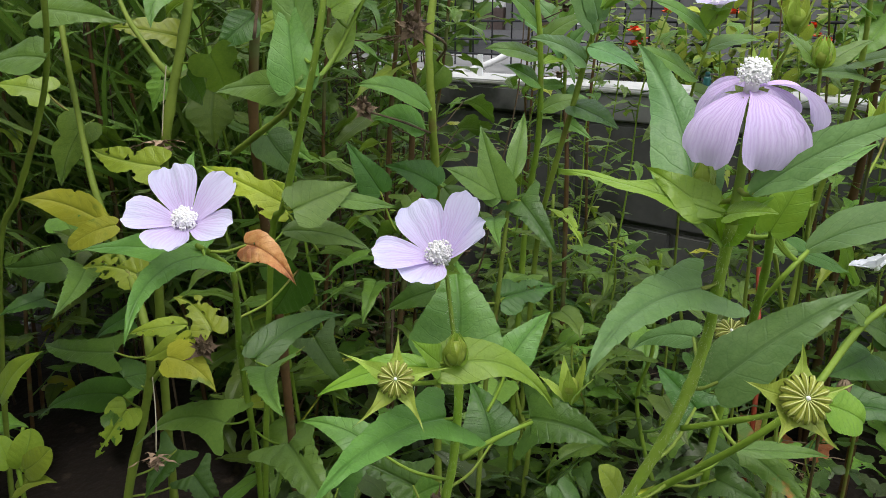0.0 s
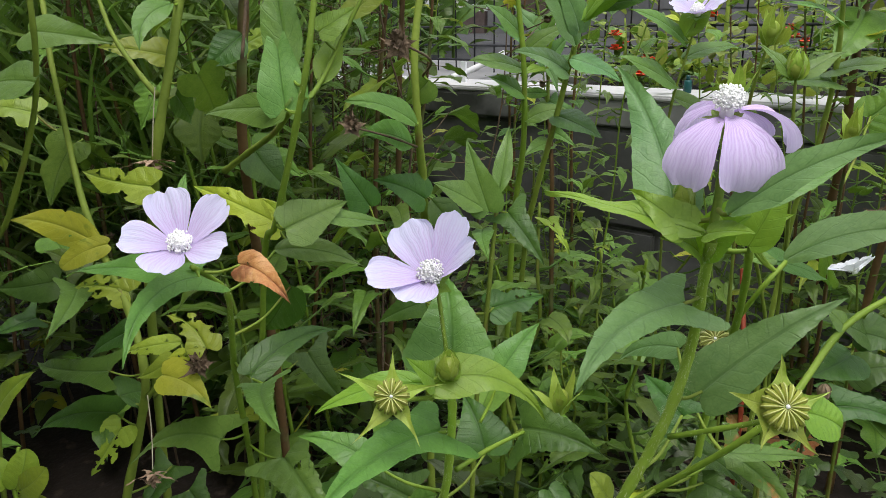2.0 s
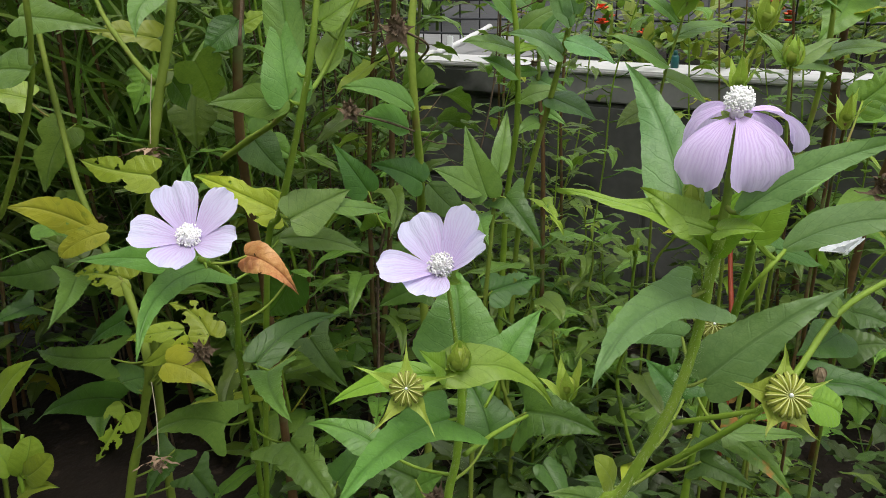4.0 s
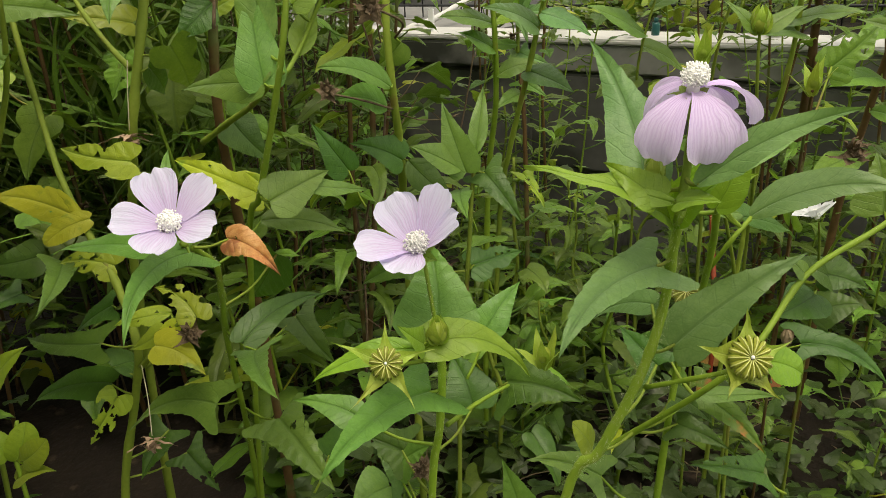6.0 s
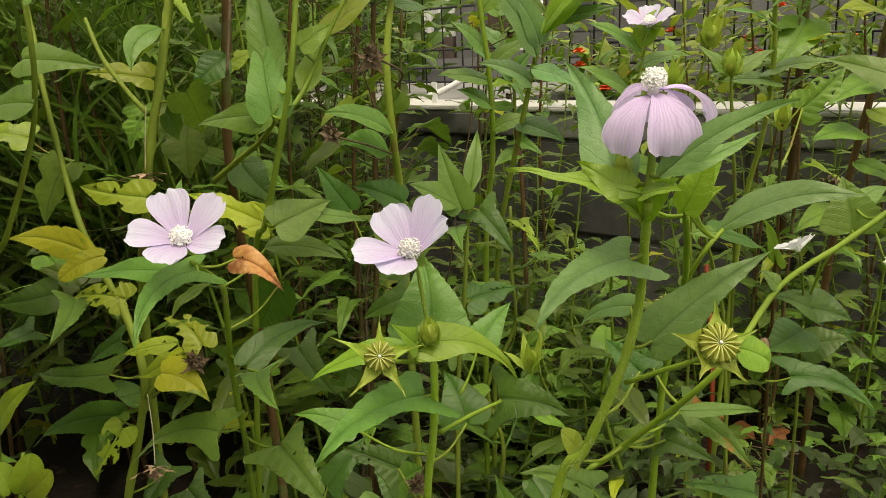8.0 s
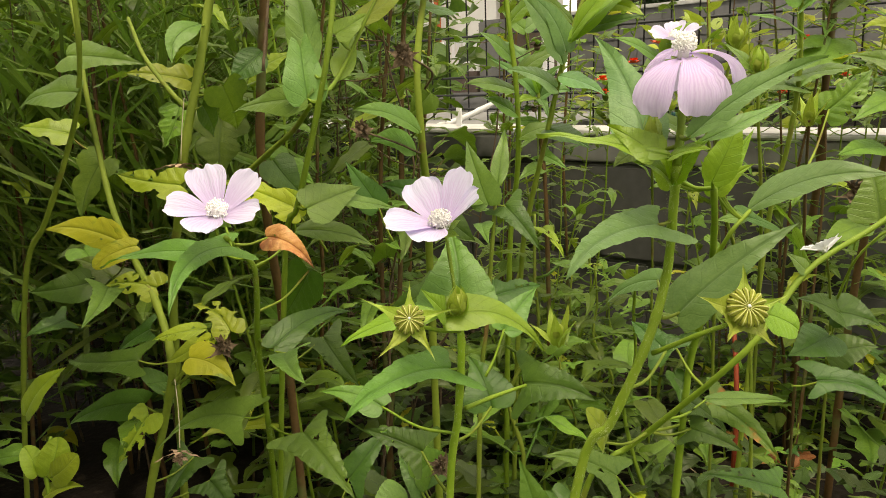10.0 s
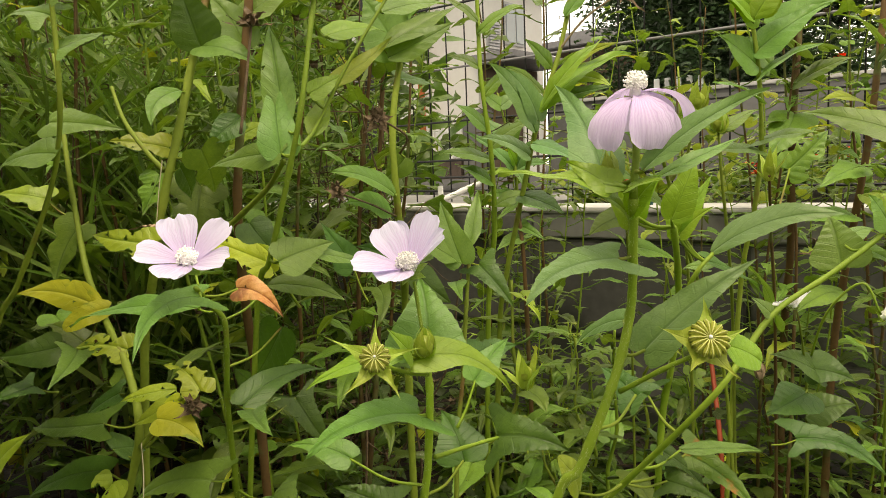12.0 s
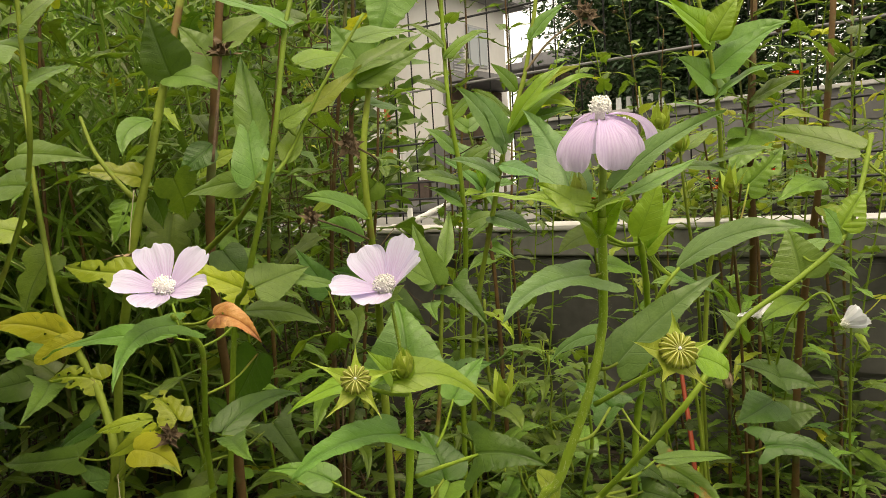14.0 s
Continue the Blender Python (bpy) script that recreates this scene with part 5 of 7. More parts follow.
leaf(mallow_c, (0.0192, 0.4037, 0.4627), (0.0302, 0.4142, 0.4869), 0.0095, (0.23, -0.93, 0.30), 0.06, "delta", BRACT, fold=0.12, wave=0.020)
leaf(mallow_c, (0.0196, 0.4039, 0.4614), (0.0342, 0.4033, 0.4728), 0.0121, (-0.38, -0.81, 0.44), 0.06, "delta", BRACT, fold=0.12, wave=0.020)
leaf(mallow_c, (0.0166, 0.3593, 0.4696), (0.0112, 0.3447, 0.4857), 0.0105, (0.85, -0.50, -0.16), 0.06, "delta", BRACT, fold=0.12, wave=0.020)
leaf(mallow_c, (0.0174, 0.3599, 0.4707), (0.0142, 0.3533, 0.4885), 0.0088, (0.54, -0.81, -0.21), 0.06, "delta", BRACT, fold=0.12, wave=0.020)
leaf(mallow_c, (0.0177, 0.3602, 0.4706), (0.0276, 0.3629, 0.4875), 0.0093, (0.22, -0.98, 0.03), 0.06, "delta", BRACT, fold=0.12, wave=0.020)
leaf(mallow_c, (0.0194, 0.3554, 0.4722), (0.0272, 0.3440, 0.4872), 0.0076, (0.09, -0.77, -0.63), 0.06, "lance", BRACT, fold=0.12, wave=0.020)
mallow_d = thing("mallow_plant", (-0.0730, 0.3478, 0.0000), "mallow with one long slanting stem and scorched leaf tips", "plant", "mallow plants")
stem(mallow_d, [(-0.0730, 0.3478, -0.0150), (-0.0595, 0.3606, 0.1498), (-0.0349, 0.3838, 0.2996), (-0.0238, 0.3943, 0.3232), (-0.0137, 0.4004, 0.3330), (0.0354, 0.3990, 0.3906), (0.0498, 0.4375, 0.4209), (0.0719, 0.4603, 0.4400), (0.0903, 0.4789, 0.4594), (0.0960, 0.4964, 0.4834), (0.0993, 0.5123, 0.5081)], 0.0017, 0.0011, STEM, 300)
leaf(mallow_d, (0.0904, 0.4787, 0.4573), (0.0815, 0.4771, 0.4737), 0.0162, (0.37, -0.50, 0.78), 0.06, "ovate", GREEN)
leaf(mallow_d, (0.0889, 0.4784, 0.4639), (0.0984, 0.4904, 0.4814), 0.0207, (0.14, -0.85, 0.51), 0.06, "delta", BRACT, fold=0.12, wave=0.020, sway=0.00, chew=0.12)
leaf(mallow_d, (0.0096, 0.4274, 0.3512), (0.0429, 0.4513, 0.3500), 0.0092, (0.30, -0.38, 0.88), 0.06, "lance", GREEN, fold=0.12, wave=0.020)
leaf(mallow_d, (0.0498, 0.4375, 0.4209), (0.0411, 0.4351, 0.4288), 0.0106, (0.30, -0.41, 0.86), 0.05, "ovate", GREEN)
leaf(mallow_d, (0.0062, 0.4447, 0.3429), (0.0438, 0.4401, 0.3224), 0.0254, (0.29, -0.67, 0.68), 0.06, "hastate", SCORCH, fold=0.12, wave=0.020, sway=-0.06, label='green leaf with a scorched orange tip')
leaf(mallow_d, (0.0402, 0.4603, 0.2966), (0.0105, 0.4280, 0.3099), 0.0257, (0.57, -0.20, 0.80), 0.06, "hastate", DARK, fold=0.12, wave=0.020, sway=0.00, chew=0.10)
leaf(mallow_d, (-0.0147, 0.3684, 0.3456), (-0.0191, 0.3581, 0.3657), 0.0139, (0.29, -0.38, 0.88), 0.15, "round", LIME)
leaf(mallow_d, (0.0046, 0.4234, 0.3358), (0.0306, 0.4236, 0.3310), 0.0207, (0.14, -0.64, 0.76), 0.06, "hastate", DARK, fold=0.12, wave=0.020)
leaf(mallow_d, (0.0013, 0.4243, 0.3503), (0.0135, 0.4558, 0.3127), 0.0231, (0.29, -0.38, 0.88), 0.1, "hastate", DARK)
leaf(mallow_d, (0.0008, 0.4124, 0.3812), (-0.0212, 0.4259, 0.3743), 0.0271, (0.49, -0.63, 0.61), 0.04, "hastate", DARK, chew=0.1)
bud(mallow_d, (0.0489, 0.4196, 0.3995), (0.06, -0.08, -0.99), 0.0066, label="small drooping withered bud", mat=STRAW)
leaf(mallow_d, (0.0701, 0.4836, 0.4383), (0.0613, 0.4951, 0.4629), 0.0309, (0.14, -0.88, 0.46), 0.06, "delta", GREEN, fold=0.12, wave=0.020)
leaf(mallow_d, (0.0696, 0.4874, 0.4486), (0.0794, 0.5225, 0.4534), 0.0115, (0.28, -0.21, 0.94), 0.06, "lance", GREEN, fold=0.12, wave=0.020)
leaf(mallow_d, (0.0273, 0.5922, 0.3069), (0.0801, 0.5975, 0.2890), 0.0300, (0.31, -0.57, 0.76), 0.06, "hastate", DARK, fold=0.12, wave=0.020, sway=-0.15)
mallow_e = thing("mallow_plant", (-0.2652, 0.3524, 0.0000), "tall slender mallow with toothed green leaves along a hairy stem", "plant", "mallow plants")
stem(mallow_e, [(-0.2652, 0.3524, -0.0150), (-0.2436, 0.3488, 0.2071), (-0.2033, 0.3421, 0.4141), (-0.1845, 0.3390, 0.4479), (-0.1653, 0.3386, 0.4910), (-0.1538, 0.3413, 0.5288), (-0.1560, 0.3554, 0.5817), (-0.1592, 0.3661, 0.6064), (-0.1687, 0.3807, 0.6391)], 0.0019, 0.0012, STEM, 500)
leaf(mallow_e, (-0.1655, 0.3358, 0.5039), (-0.1825, 0.3481, 0.5490), 0.0208, (0.69, -0.59, 0.42), 0.02, "delta", GREEN, fold=0.12, wave=0.020, sway=-0.02)
leaf(mallow_e, (-0.1660, 0.3357, 0.5050), (-0.2265, 0.3324, 0.4984), 0.0188, (-0.02, -0.82, 0.57), 0.05, "delta", GREEN, fold=0.12, wave=0.020)
leaf(mallow_e, (-0.1704, 0.3436, 0.5179), (-0.1930, 0.3557, 0.5761), 0.0182, (0.69, -0.61, 0.39), 0.06, "lance", GREEN, fold=0.12, wave=0.020, sway=0.00, chew=0.06)
leaf(mallow_e, (-0.1727, 0.3353, 0.4478), (-0.1686, 0.3727, 0.4547), 0.0258, (0.75, -0.20, 0.63), 0.06, "delta", GREEN, fold=0.12, wave=0.020)
leaf(mallow_e, (-0.1709, 0.3517, 0.4520), (-0.1632, 0.3941, 0.4391), 0.0109, (0.71, 0.08, 0.70), 0.06, "lance", GREEN, fold=0.12, wave=0.020)
leaf(mallow_e, (-0.1538, 0.3558, 0.5859), (-0.2184, 0.3399, 0.6107), 0.0186, (0.24, -0.31, 0.92), 0.06, "ovate", GREEN)
leaf(mallow_e, (-0.1770, 0.3841, 0.5714), (-0.1595, 0.4137, 0.5751), 0.0234, (0.35, -0.46, 0.81), 0.06, "ovate", BRACT)
leaf(mallow_e, (-0.1695, 0.3607, 0.5137), (-0.1801, 0.3843, 0.5389), 0.0129, (0.63, -0.42, 0.66), 0.06, "lance", BRACT, fold=0.12, wave=0.020)
leaf(mallow_e, (-0.1621, 0.3677, 0.6134), (-0.1423, 0.3999, 0.6278), 0.0252, (0.50, -0.34, 0.80), 0.05, "hastate", GREEN)
leaf(mallow_e, (-0.1657, 0.3660, 0.6260), (-0.2082, 0.3505, 0.6418), 0.0252, (0.50, -0.34, 0.80), 0.05, "hastate", GREEN)
stem(mallow_e, [(-0.1615, 0.3429, 0.5057), (-0.1681, 0.3626, 0.5182), (-0.1576, 0.3819, 0.5557), (-0.1467, 0.4098, 0.5988)], 0.0012, 0.0009, STEM, 0, name="branch")
leaf(mallow_e, (-0.1698, 0.3619, 0.5372), (-0.1633, 0.3828, 0.5485), 0.0144, (0.67, -0.50, 0.55), 0.06, "delta", BRACT, fold=0.12, wave=0.020)
leaf(mallow_e, (-0.1522, 0.4042, 0.5828), (-0.1363, 0.4488, 0.5909), 0.0203, (0.47, -0.28, 0.84), 0.05, "ovate", GREEN)
leaf(mallow_e, (-0.1744, 0.3773, 0.5415), (-0.1575, 0.4174, 0.5714), 0.0119, (0.62, -0.62, 0.48), 0.06, "lance", LIME, fold=0.12, wave=0.020)
stem(mallow_e, [(-0.2794, 0.3758, 0.4567), (-0.2428, 0.3704, 0.4736), (-0.2094, 0.3612, 0.4869), (-0.1758, 0.3459, 0.5011)], 0.002, 0.0013, STEM_OLD, 0, name="branch")
mallow_f = thing("mallow_plant", (-0.5122, 0.2743, 0.0000), "mallow at the bed's edge with an olive stem and broad leaf", "plant", "mallow plants")
stem(mallow_f, [(-0.5122, 0.2743, -0.0150), (-0.4876, 0.2796, 0.1878), (-0.4420, 0.2894, 0.3756), (-0.4072, 0.2969, 0.4257), (-0.3734, 0.3033, 0.4725), (-0.3462, 0.3037, 0.5090), (-0.3251, 0.2999, 0.5499), (-0.3289, 0.3021, 0.6092), (-0.3311, 0.3041, 0.6510)], 0.0021, 0.0014, STEM_OLD, 0)
leaf(mallow_f, (-0.3400, 0.3009, 0.5124), (-0.3836, 0.2824, 0.5039), 0.0305, (0.38, -0.50, 0.78), 0.08, "ovate", GREEN)
leaf(mallow_f, (-0.3256, 0.3016, 0.5743), (-0.3252, 0.3347, 0.5879), 0.0286, (0.38, -0.50, 0.78), 0.08, "hastate", GREEN)
leaf(mallow_f, (-0.3297, 0.3003, 0.5954), (-0.3835, 0.2905, 0.5955), 0.0286, (0.38, -0.50, 0.78), 0.08, "hastate", GREEN)
leaf(mallow_f, (-0.3289, 0.3021, 0.6092), (-0.3223, 0.3415, 0.6389), 0.0286, (0.38, -0.50, 0.78), 0.08, "hastate", GREEN)
mallow_g = thing("mallow_plant", (-0.4120, 0.3691, 0.0000), "old mallow with a thick olive stem and a hanging withered bloom", "plant", "mallow plants")
stem(mallow_g, [(-0.4120, 0.3691, -0.0150), (-0.3961, 0.3666, 0.1813), (-0.3667, 0.3620, 0.3625), (-0.3384, 0.3576, 0.4237), (-0.3198, 0.3571, 0.4715), (-0.3151, 0.3717, 0.5249), (-0.3172, 0.3866, 0.5685), (-0.3193, 0.4055, 0.6223), (-0.3236, 0.4219, 0.6663), (-0.3270, 0.4399, 0.7206)], 0.0035, 0.0025, STEM_OLD, 0)
leaf(mallow_g, (-0.2977, 0.3770, 0.5126), (-0.3166, 0.3979, 0.4826), 0.0309, (0.79, -0.15, -0.60), 0.06, "lobed", BACK, fold=0.12, wave=0.020)
leaf(mallow_g, (-0.3089, 0.3673, 0.5012), (-0.3416, 0.3946, 0.4779), 0.0176, (0.73, 0.44, -0.51), 0.06, "delta", DARK, fold=0.12, wave=0.020)
leaf(mallow_g, (-0.3116, 0.3923, 0.5839), (-0.3128, 0.3792, 0.6249), 0.0353, (0.38, -0.50, 0.78), 0.04, "ovate", DARK)
leaf(mallow_g, (-0.3116, 0.3923, 0.5839), (-0.2699, 0.4072, 0.5681), 0.0313, (0.34, -0.45, 0.83), 0.1, "ovate", GREEN)
leaf(mallow_g, (-0.3114, 0.3738, 0.5531), (-0.3001, 0.3435, 0.5277), 0.0154, (0.67, -0.32, 0.68), 0.06, "lance", GREEN, fold=0.12, wave=0.020, sway=0.15)
stem(mallow_g, [(-0.3106, 0.3480, 0.4666), (-0.3117, 0.3521, 0.4871), (-0.3122, 0.3565, 0.5066)], 0.0003, 0.0003, THREAD, 0, name="dry_thread")
pod(mallow_g, (-0.3107, 0.3459, 0.4612), (0.18, -0.23, -0.96), (0.00, 0.09, 1.00), 0.0067, 0.0127, label="withered brown hanging bloom", dry=True, mat=WITHERED)
pod(mallow_g, (-0.2735, 0.4070, 0.5980), (0.17, -0.22, 0.96), (0.00, 0.09, 1.00), 0.0085, 0.0155, label="dry papery seed head", dry=True)
stem(mallow_g, [(-0.2686, 0.3883, 0.5217), (-0.2708, 0.3979, 0.5599), (-0.2735, 0.4070, 0.5972)], 0.001, 0.0008, DRY, 0, name="dry_stalk")
leaf(mallow_g, (-0.4677, 0.3481, 0.4818), (-0.4980, 0.3242, 0.4877), 0.0284, (0.42, -0.48, 0.77), 0.05, "lobed", LIME)
leaf(mallow_f, (-0.4279, 0.3377, 0.5388), (-0.3714, 0.3657, 0.5304), 0.0333, (0.40, -0.61, 0.68), 0.06, "delta", GREEN, fold=0.12, wave=0.020)
leaf(mallow_g, (-0.4166, 0.4259, 0.5195), (-0.4437, 0.3881, 0.5260), 0.0261, (0.71, -0.41, 0.58), 0.06, "lobed", LIME, fold=0.12, wave=0.020, sway=0.00, chew=0.08)
leaf(mallow_g, (-0.3880, 0.4350, 0.4868), (-0.3822, 0.4253, 0.4411), 0.0511, (0.80, -0.56, 0.22), 0.06, "lobed", BACK, fold=0.12, wave=0.020)
leaf(mallow_g, (-0.4175, 0.4164, 0.4981), (-0.4203, 0.4005, 0.4664), 0.0333, (0.42, -0.48, 0.77), 0.05, "lobed", BACK, chew=0.15)
leaf(mallow_g, (-0.4434, 0.3603, 0.4604), (-0.4467, 0.3392, 0.4179), 0.0366, (0.42, -0.48, 0.77), 0.05, "lobed", BACK)
stem(mallow_g, [(-0.3234, 0.3638, 0.5000), (-0.3444, 0.3643, 0.5136), (-0.3730, 0.3659, 0.5368), (-0.3979, 0.3717, 0.5638)], 0.002, 0.0013, STEM_OLD, 0, name="branch")
mallow_h = thing("mallow_plant", (-0.3594, 0.4610, 0.0000), "woody mallow with a thick reddish brown stem", "plant", "mallow plants")
stem(mallow_h, [(-0.3594, 0.4610, -0.0150), (-0.3531, 0.4541, 0.1636), (-0.3417, 0.4414, 0.3272), (-0.3281, 0.4263, 0.3955), (-0.3122, 0.4135, 0.4707), (-0.2994, 0.4140, 0.5440), (-0.2955, 0.4238, 0.6206), (-0.2929, 0.4300, 0.6690)], 0.004, 0.0029, STEM_BROWN, 0)
leaf(mallow_h, (-0.3226, 0.4290, 0.4580), (-0.2945, 0.4464, 0.4386), 0.0256, (0.68, -0.52, 0.51), 0.06, "lobed", BACK, fold=0.12, wave=0.020)
leaf(mallow_h, (-0.3675, 0.4529, 0.5220), (-0.3462, 0.4780, 0.5373), 0.0325, (0.42, -0.48, 0.77), 0.06, "lobed", LIME, chew=0.1)
leaf(mallow_h, (-0.2886, 0.4043, 0.5348), (-0.2976, 0.3824, 0.5156), 0.0227, (0.61, -0.65, 0.45), 0.06, "lance", DARK, fold=0.12, wave=0.020)
leaf(mallow_h, (-0.2974, 0.4191, 0.5843), (-0.3193, 0.4055, 0.6223), 0.0325, (0.38, -0.50, 0.78), 0.06, "ovate", GREEN)
leaf(mallow_h, (-0.2974, 0.4208, 0.6046), (-0.2741, 0.4568, 0.6298), 0.0329, (0.38, -0.50, 0.78), 0.06, "ovate", GREEN)
leaf(mallow_h, (-0.3027, 0.4159, 0.4596), (-0.2859, 0.4323, 0.4300), 0.0284, (0.87, -0.40, 0.27), 0.06, "delta", DARK, fold=0.12, wave=0.020)
mallow_i = thing("mallow_plant", (-0.2632, 0.5377, 0.0000), "lanky mallow with a knobbly stem and dark dry seed heads", "plant", "mallow plants")
stem(mallow_i, [(-0.2632, 0.5377, -0.0150), (-0.2572, 0.5310, 0.1830), (-0.2461, 0.5185, 0.3660), (-0.2362, 0.5074, 0.4229), (-0.2285, 0.4943, 0.4765), (-0.2311, 0.4967, 0.5275), (-0.2347, 0.5148, 0.5843), (-0.2395, 0.5306, 0.6260)], 0.0034, 0.0022, STEM_OLD, 0)
stem(mallow_i, [(-0.2264, 0.4985, 0.5060), (-0.2065, 0.4832, 0.5174), (-0.2048, 0.4539, 0.5289)], 0.0009, 0.0007, DRY, 0, name="dry_stalk")
pod(mallow_i, (-0.2011, 0.4488, 0.5286), (0.55, -0.71, 0.45), (0.00, 0.09, 1.00), 0.0076, 0.0115, label="black dry seed head", dry=True)
leaf(mallow_i, (-0.2206, 0.4841, 0.4760), (-0.2372, 0.4359, 0.4943), 0.0206, (0.80, -0.05, 0.60), 0.06, "lance", GREEN, fold=0.12, wave=0.020, sway=0.08)
leaf(mallow_i, (-0.2308, 0.4903, 0.4606), (-0.2392, 0.4517, 0.4718), 0.0245, (0.81, -0.00, 0.59), 0.06, "lance", GREEN, fold=0.12, wave=0.020, sway=0.08)
leaf(mallow_i, (-0.2234, 0.5010, 0.5030), (-0.2442, 0.4992, 0.4869), 0.0255, (0.04, -1.00, 0.06), 0.06, "delta", GREEN, fold=0.12, wave=0.020)
leaf(mallow_i, (-0.2318, 0.4495, 0.4263), (-0.2505, 0.4375, 0.4592), 0.0227, (0.81, -0.51, 0.27), 0.06, "delta", DARK, fold=0.12, wave=0.020)
leaf(mallow_i, (-0.2295, 0.5008, 0.4215), (-0.2468, 0.4669, 0.4392), 0.0305, (0.89, -0.25, 0.39), 0.06, "delta", DARK, fold=0.12, wave=0.020)
leaf(mallow_i, (-0.2274, 0.5048, 0.4208), (-0.2067, 0.5277, 0.3895), 0.0221, (0.86, -0.44, 0.25), 0.06, "lance", DARK, fold=0.12, wave=0.020, sway=0.06)
leaf(mallow_i, (-0.2364, 0.5116, 0.5628), (-0.2376, 0.5578, 0.5587), 0.0270, (0.47, -0.28, 0.84), 0.05, "ovate", GREEN)
leaf(mallow_i, (-0.2347, 0.5144, 0.5800), (-0.2589, 0.4998, 0.6250), 0.0435, (0.61, -0.62, 0.49), 0.05, "ovate", GREEN)
pod(mallow_i, (-0.2269, 0.4328, 0.4823), (0.42, -0.54, 0.73), (0.00, 0.09, 1.00), 0.0062, 0.0093, label="brown dry seed head", dry=True)
stem(mallow_i, [(-0.2285, 0.4928, 0.4595), (-0.2259, 0.4641, 0.4702), (-0.2269, 0.4326, 0.4803)], 0.0008, 0.0006, DRY, 0, name="dry_stalk")
leaf(mallow_i, (-0.2260, 0.5442, 0.6627), (-0.2312, 0.5193, 0.6058), 0.0440, (0.56, -0.73, 0.39), 0.04, "ovate", GREEN)
leaf(mallow_i, (-0.2382, 0.4962, 0.5831), (-0.2070, 0.5549, 0.6184), 0.0279, (0.31, -0.41, 0.86), 0.06, "lance", GREEN)
leaf(mallow_i, (-0.2349, 0.4991, 0.5764), (-0.1940, 0.5298, 0.6003), 0.0235, (0.41, -0.83, 0.37), 0.06, "lance", GREEN, fold=0.12, wave=0.020)
leaf(mallow_i, (-0.2333, 0.5170, 0.5972), (-0.2333, 0.5477, 0.5871), 0.0267, (0.38, -0.50, 0.78), 0.06, "ovate", BACK)
mallow_j = thing("mallow_plant", (-0.1660, 0.4606, 0.0000), "young mallow with upright narrow leaves", "plant", "mallow plants")
stem(mallow_j, [(-0.1660, 0.4606, -0.0150), (-0.1636, 0.4627, 0.1484), (-0.1593, 0.4664, 0.2968), (-0.1550, 0.4700, 0.3477), (-0.1512, 0.4717, 0.3955), (-0.1528, 0.4796, 0.4303), (-0.1620, 0.4970, 0.4617)], 0.0018, 0.0012, STEM_OLD, 150)
leaf(mallow_j, (-0.1500, 0.4778, 0.4407), (-0.1600, 0.5030, 0.4777), 0.0133, (0.49, -0.65, 0.58), 0.06, "lance", GREEN, fold=0.30, wave=0.020)
leaf(mallow_j, (-0.1526, 0.4715, 0.4305), (-0.1730, 0.4761, 0.4722), 0.0219, (0.55, -0.75, 0.35), 0.06, "delta", GREEN, fold=0.20, wave=0.020)
leaf(mallow_j, (-0.1557, 0.4696, 0.4325), (-0.1757, 0.4462, 0.4500), 0.0197, (0.79, -0.25, 0.56), 0.06, "lance", GREEN, fold=0.12, wave=0.020)
leaf(mallow_j, (-0.1469, 0.4825, 0.4287), (-0.1130, 0.4718, 0.4042), 0.0307, (0.28, -0.67, 0.68), 0.06, "hastate", DARK, fold=0.12, wave=0.020)
leaf(mallow_j, (-0.1604, 0.4753, 0.4173), (-0.1314, 0.4430, 0.4112), 0.0143, (-0.00, -0.18, 0.98), 0.06, "delta", GREEN, fold=0.12, wave=0.020)
leaf(mallow_j, (-0.1867, 0.4503, 0.3707), (-0.2160, 0.4354, 0.3533), 0.0300, (0.06, -0.81, 0.59), 0.06, "hastate", DARK, fold=0.12, wave=0.020)
leaf(mallow_j, (-0.1513, 0.4740, 0.3676), (-0.1340, 0.5062, 0.3698), 0.0254, (0.52, -0.34, 0.78), 0.06, "lobed", DARK, fold=0.12, wave=0.020, sway=0.00, chew=0.15)
mallow_k = thing("mallow_plant", (-0.2713, 0.6665, 0.0000), "tall mallow with narrow leaves and a black spent seed head", "plant", "mallow plants")
stem(mallow_k, [(-0.2713, 0.6665, -0.0150), (-0.2610, 0.6592, 0.1696), (-0.2421, 0.6457, 0.3393), (-0.2241, 0.6329, 0.3957), (-0.2005, 0.6257, 0.4676), (-0.1867, 0.6344, 0.5353), (-0.1770, 0.6545, 0.5889), (-0.1722, 0.6714, 0.6489), (-0.1732, 0.6826, 0.6953)], 0.0026, 0.0017, STEM_OLD, 0)
leaf(mallow_k, (-0.1842, 0.6279, 0.5302), (-0.2003, 0.6036, 0.5735), 0.0287, (0.38, -0.50, 0.78), 0.06, "ovate", DOWNY)
leaf(mallow_k, (-0.1823, 0.6303, 0.5397), (-0.1363, 0.6547, 0.5951), 0.0211, (0.31, -0.41, 0.86), 0.12, "lance", BRACT)
leaf(mallow_k, (-0.1823, 0.6300, 0.5373), (-0.1280, 0.6919, 0.5856), 0.0215, (0.31, -0.41, 0.86), 0.14, "lance", BRACT)
leaf(mallow_k, (-0.1862, 0.6256, 0.5207), (-0.2044, 0.5849, 0.5773), 0.0284, (0.60, -0.45, 0.66), 0.06, "lance", DOWNY)
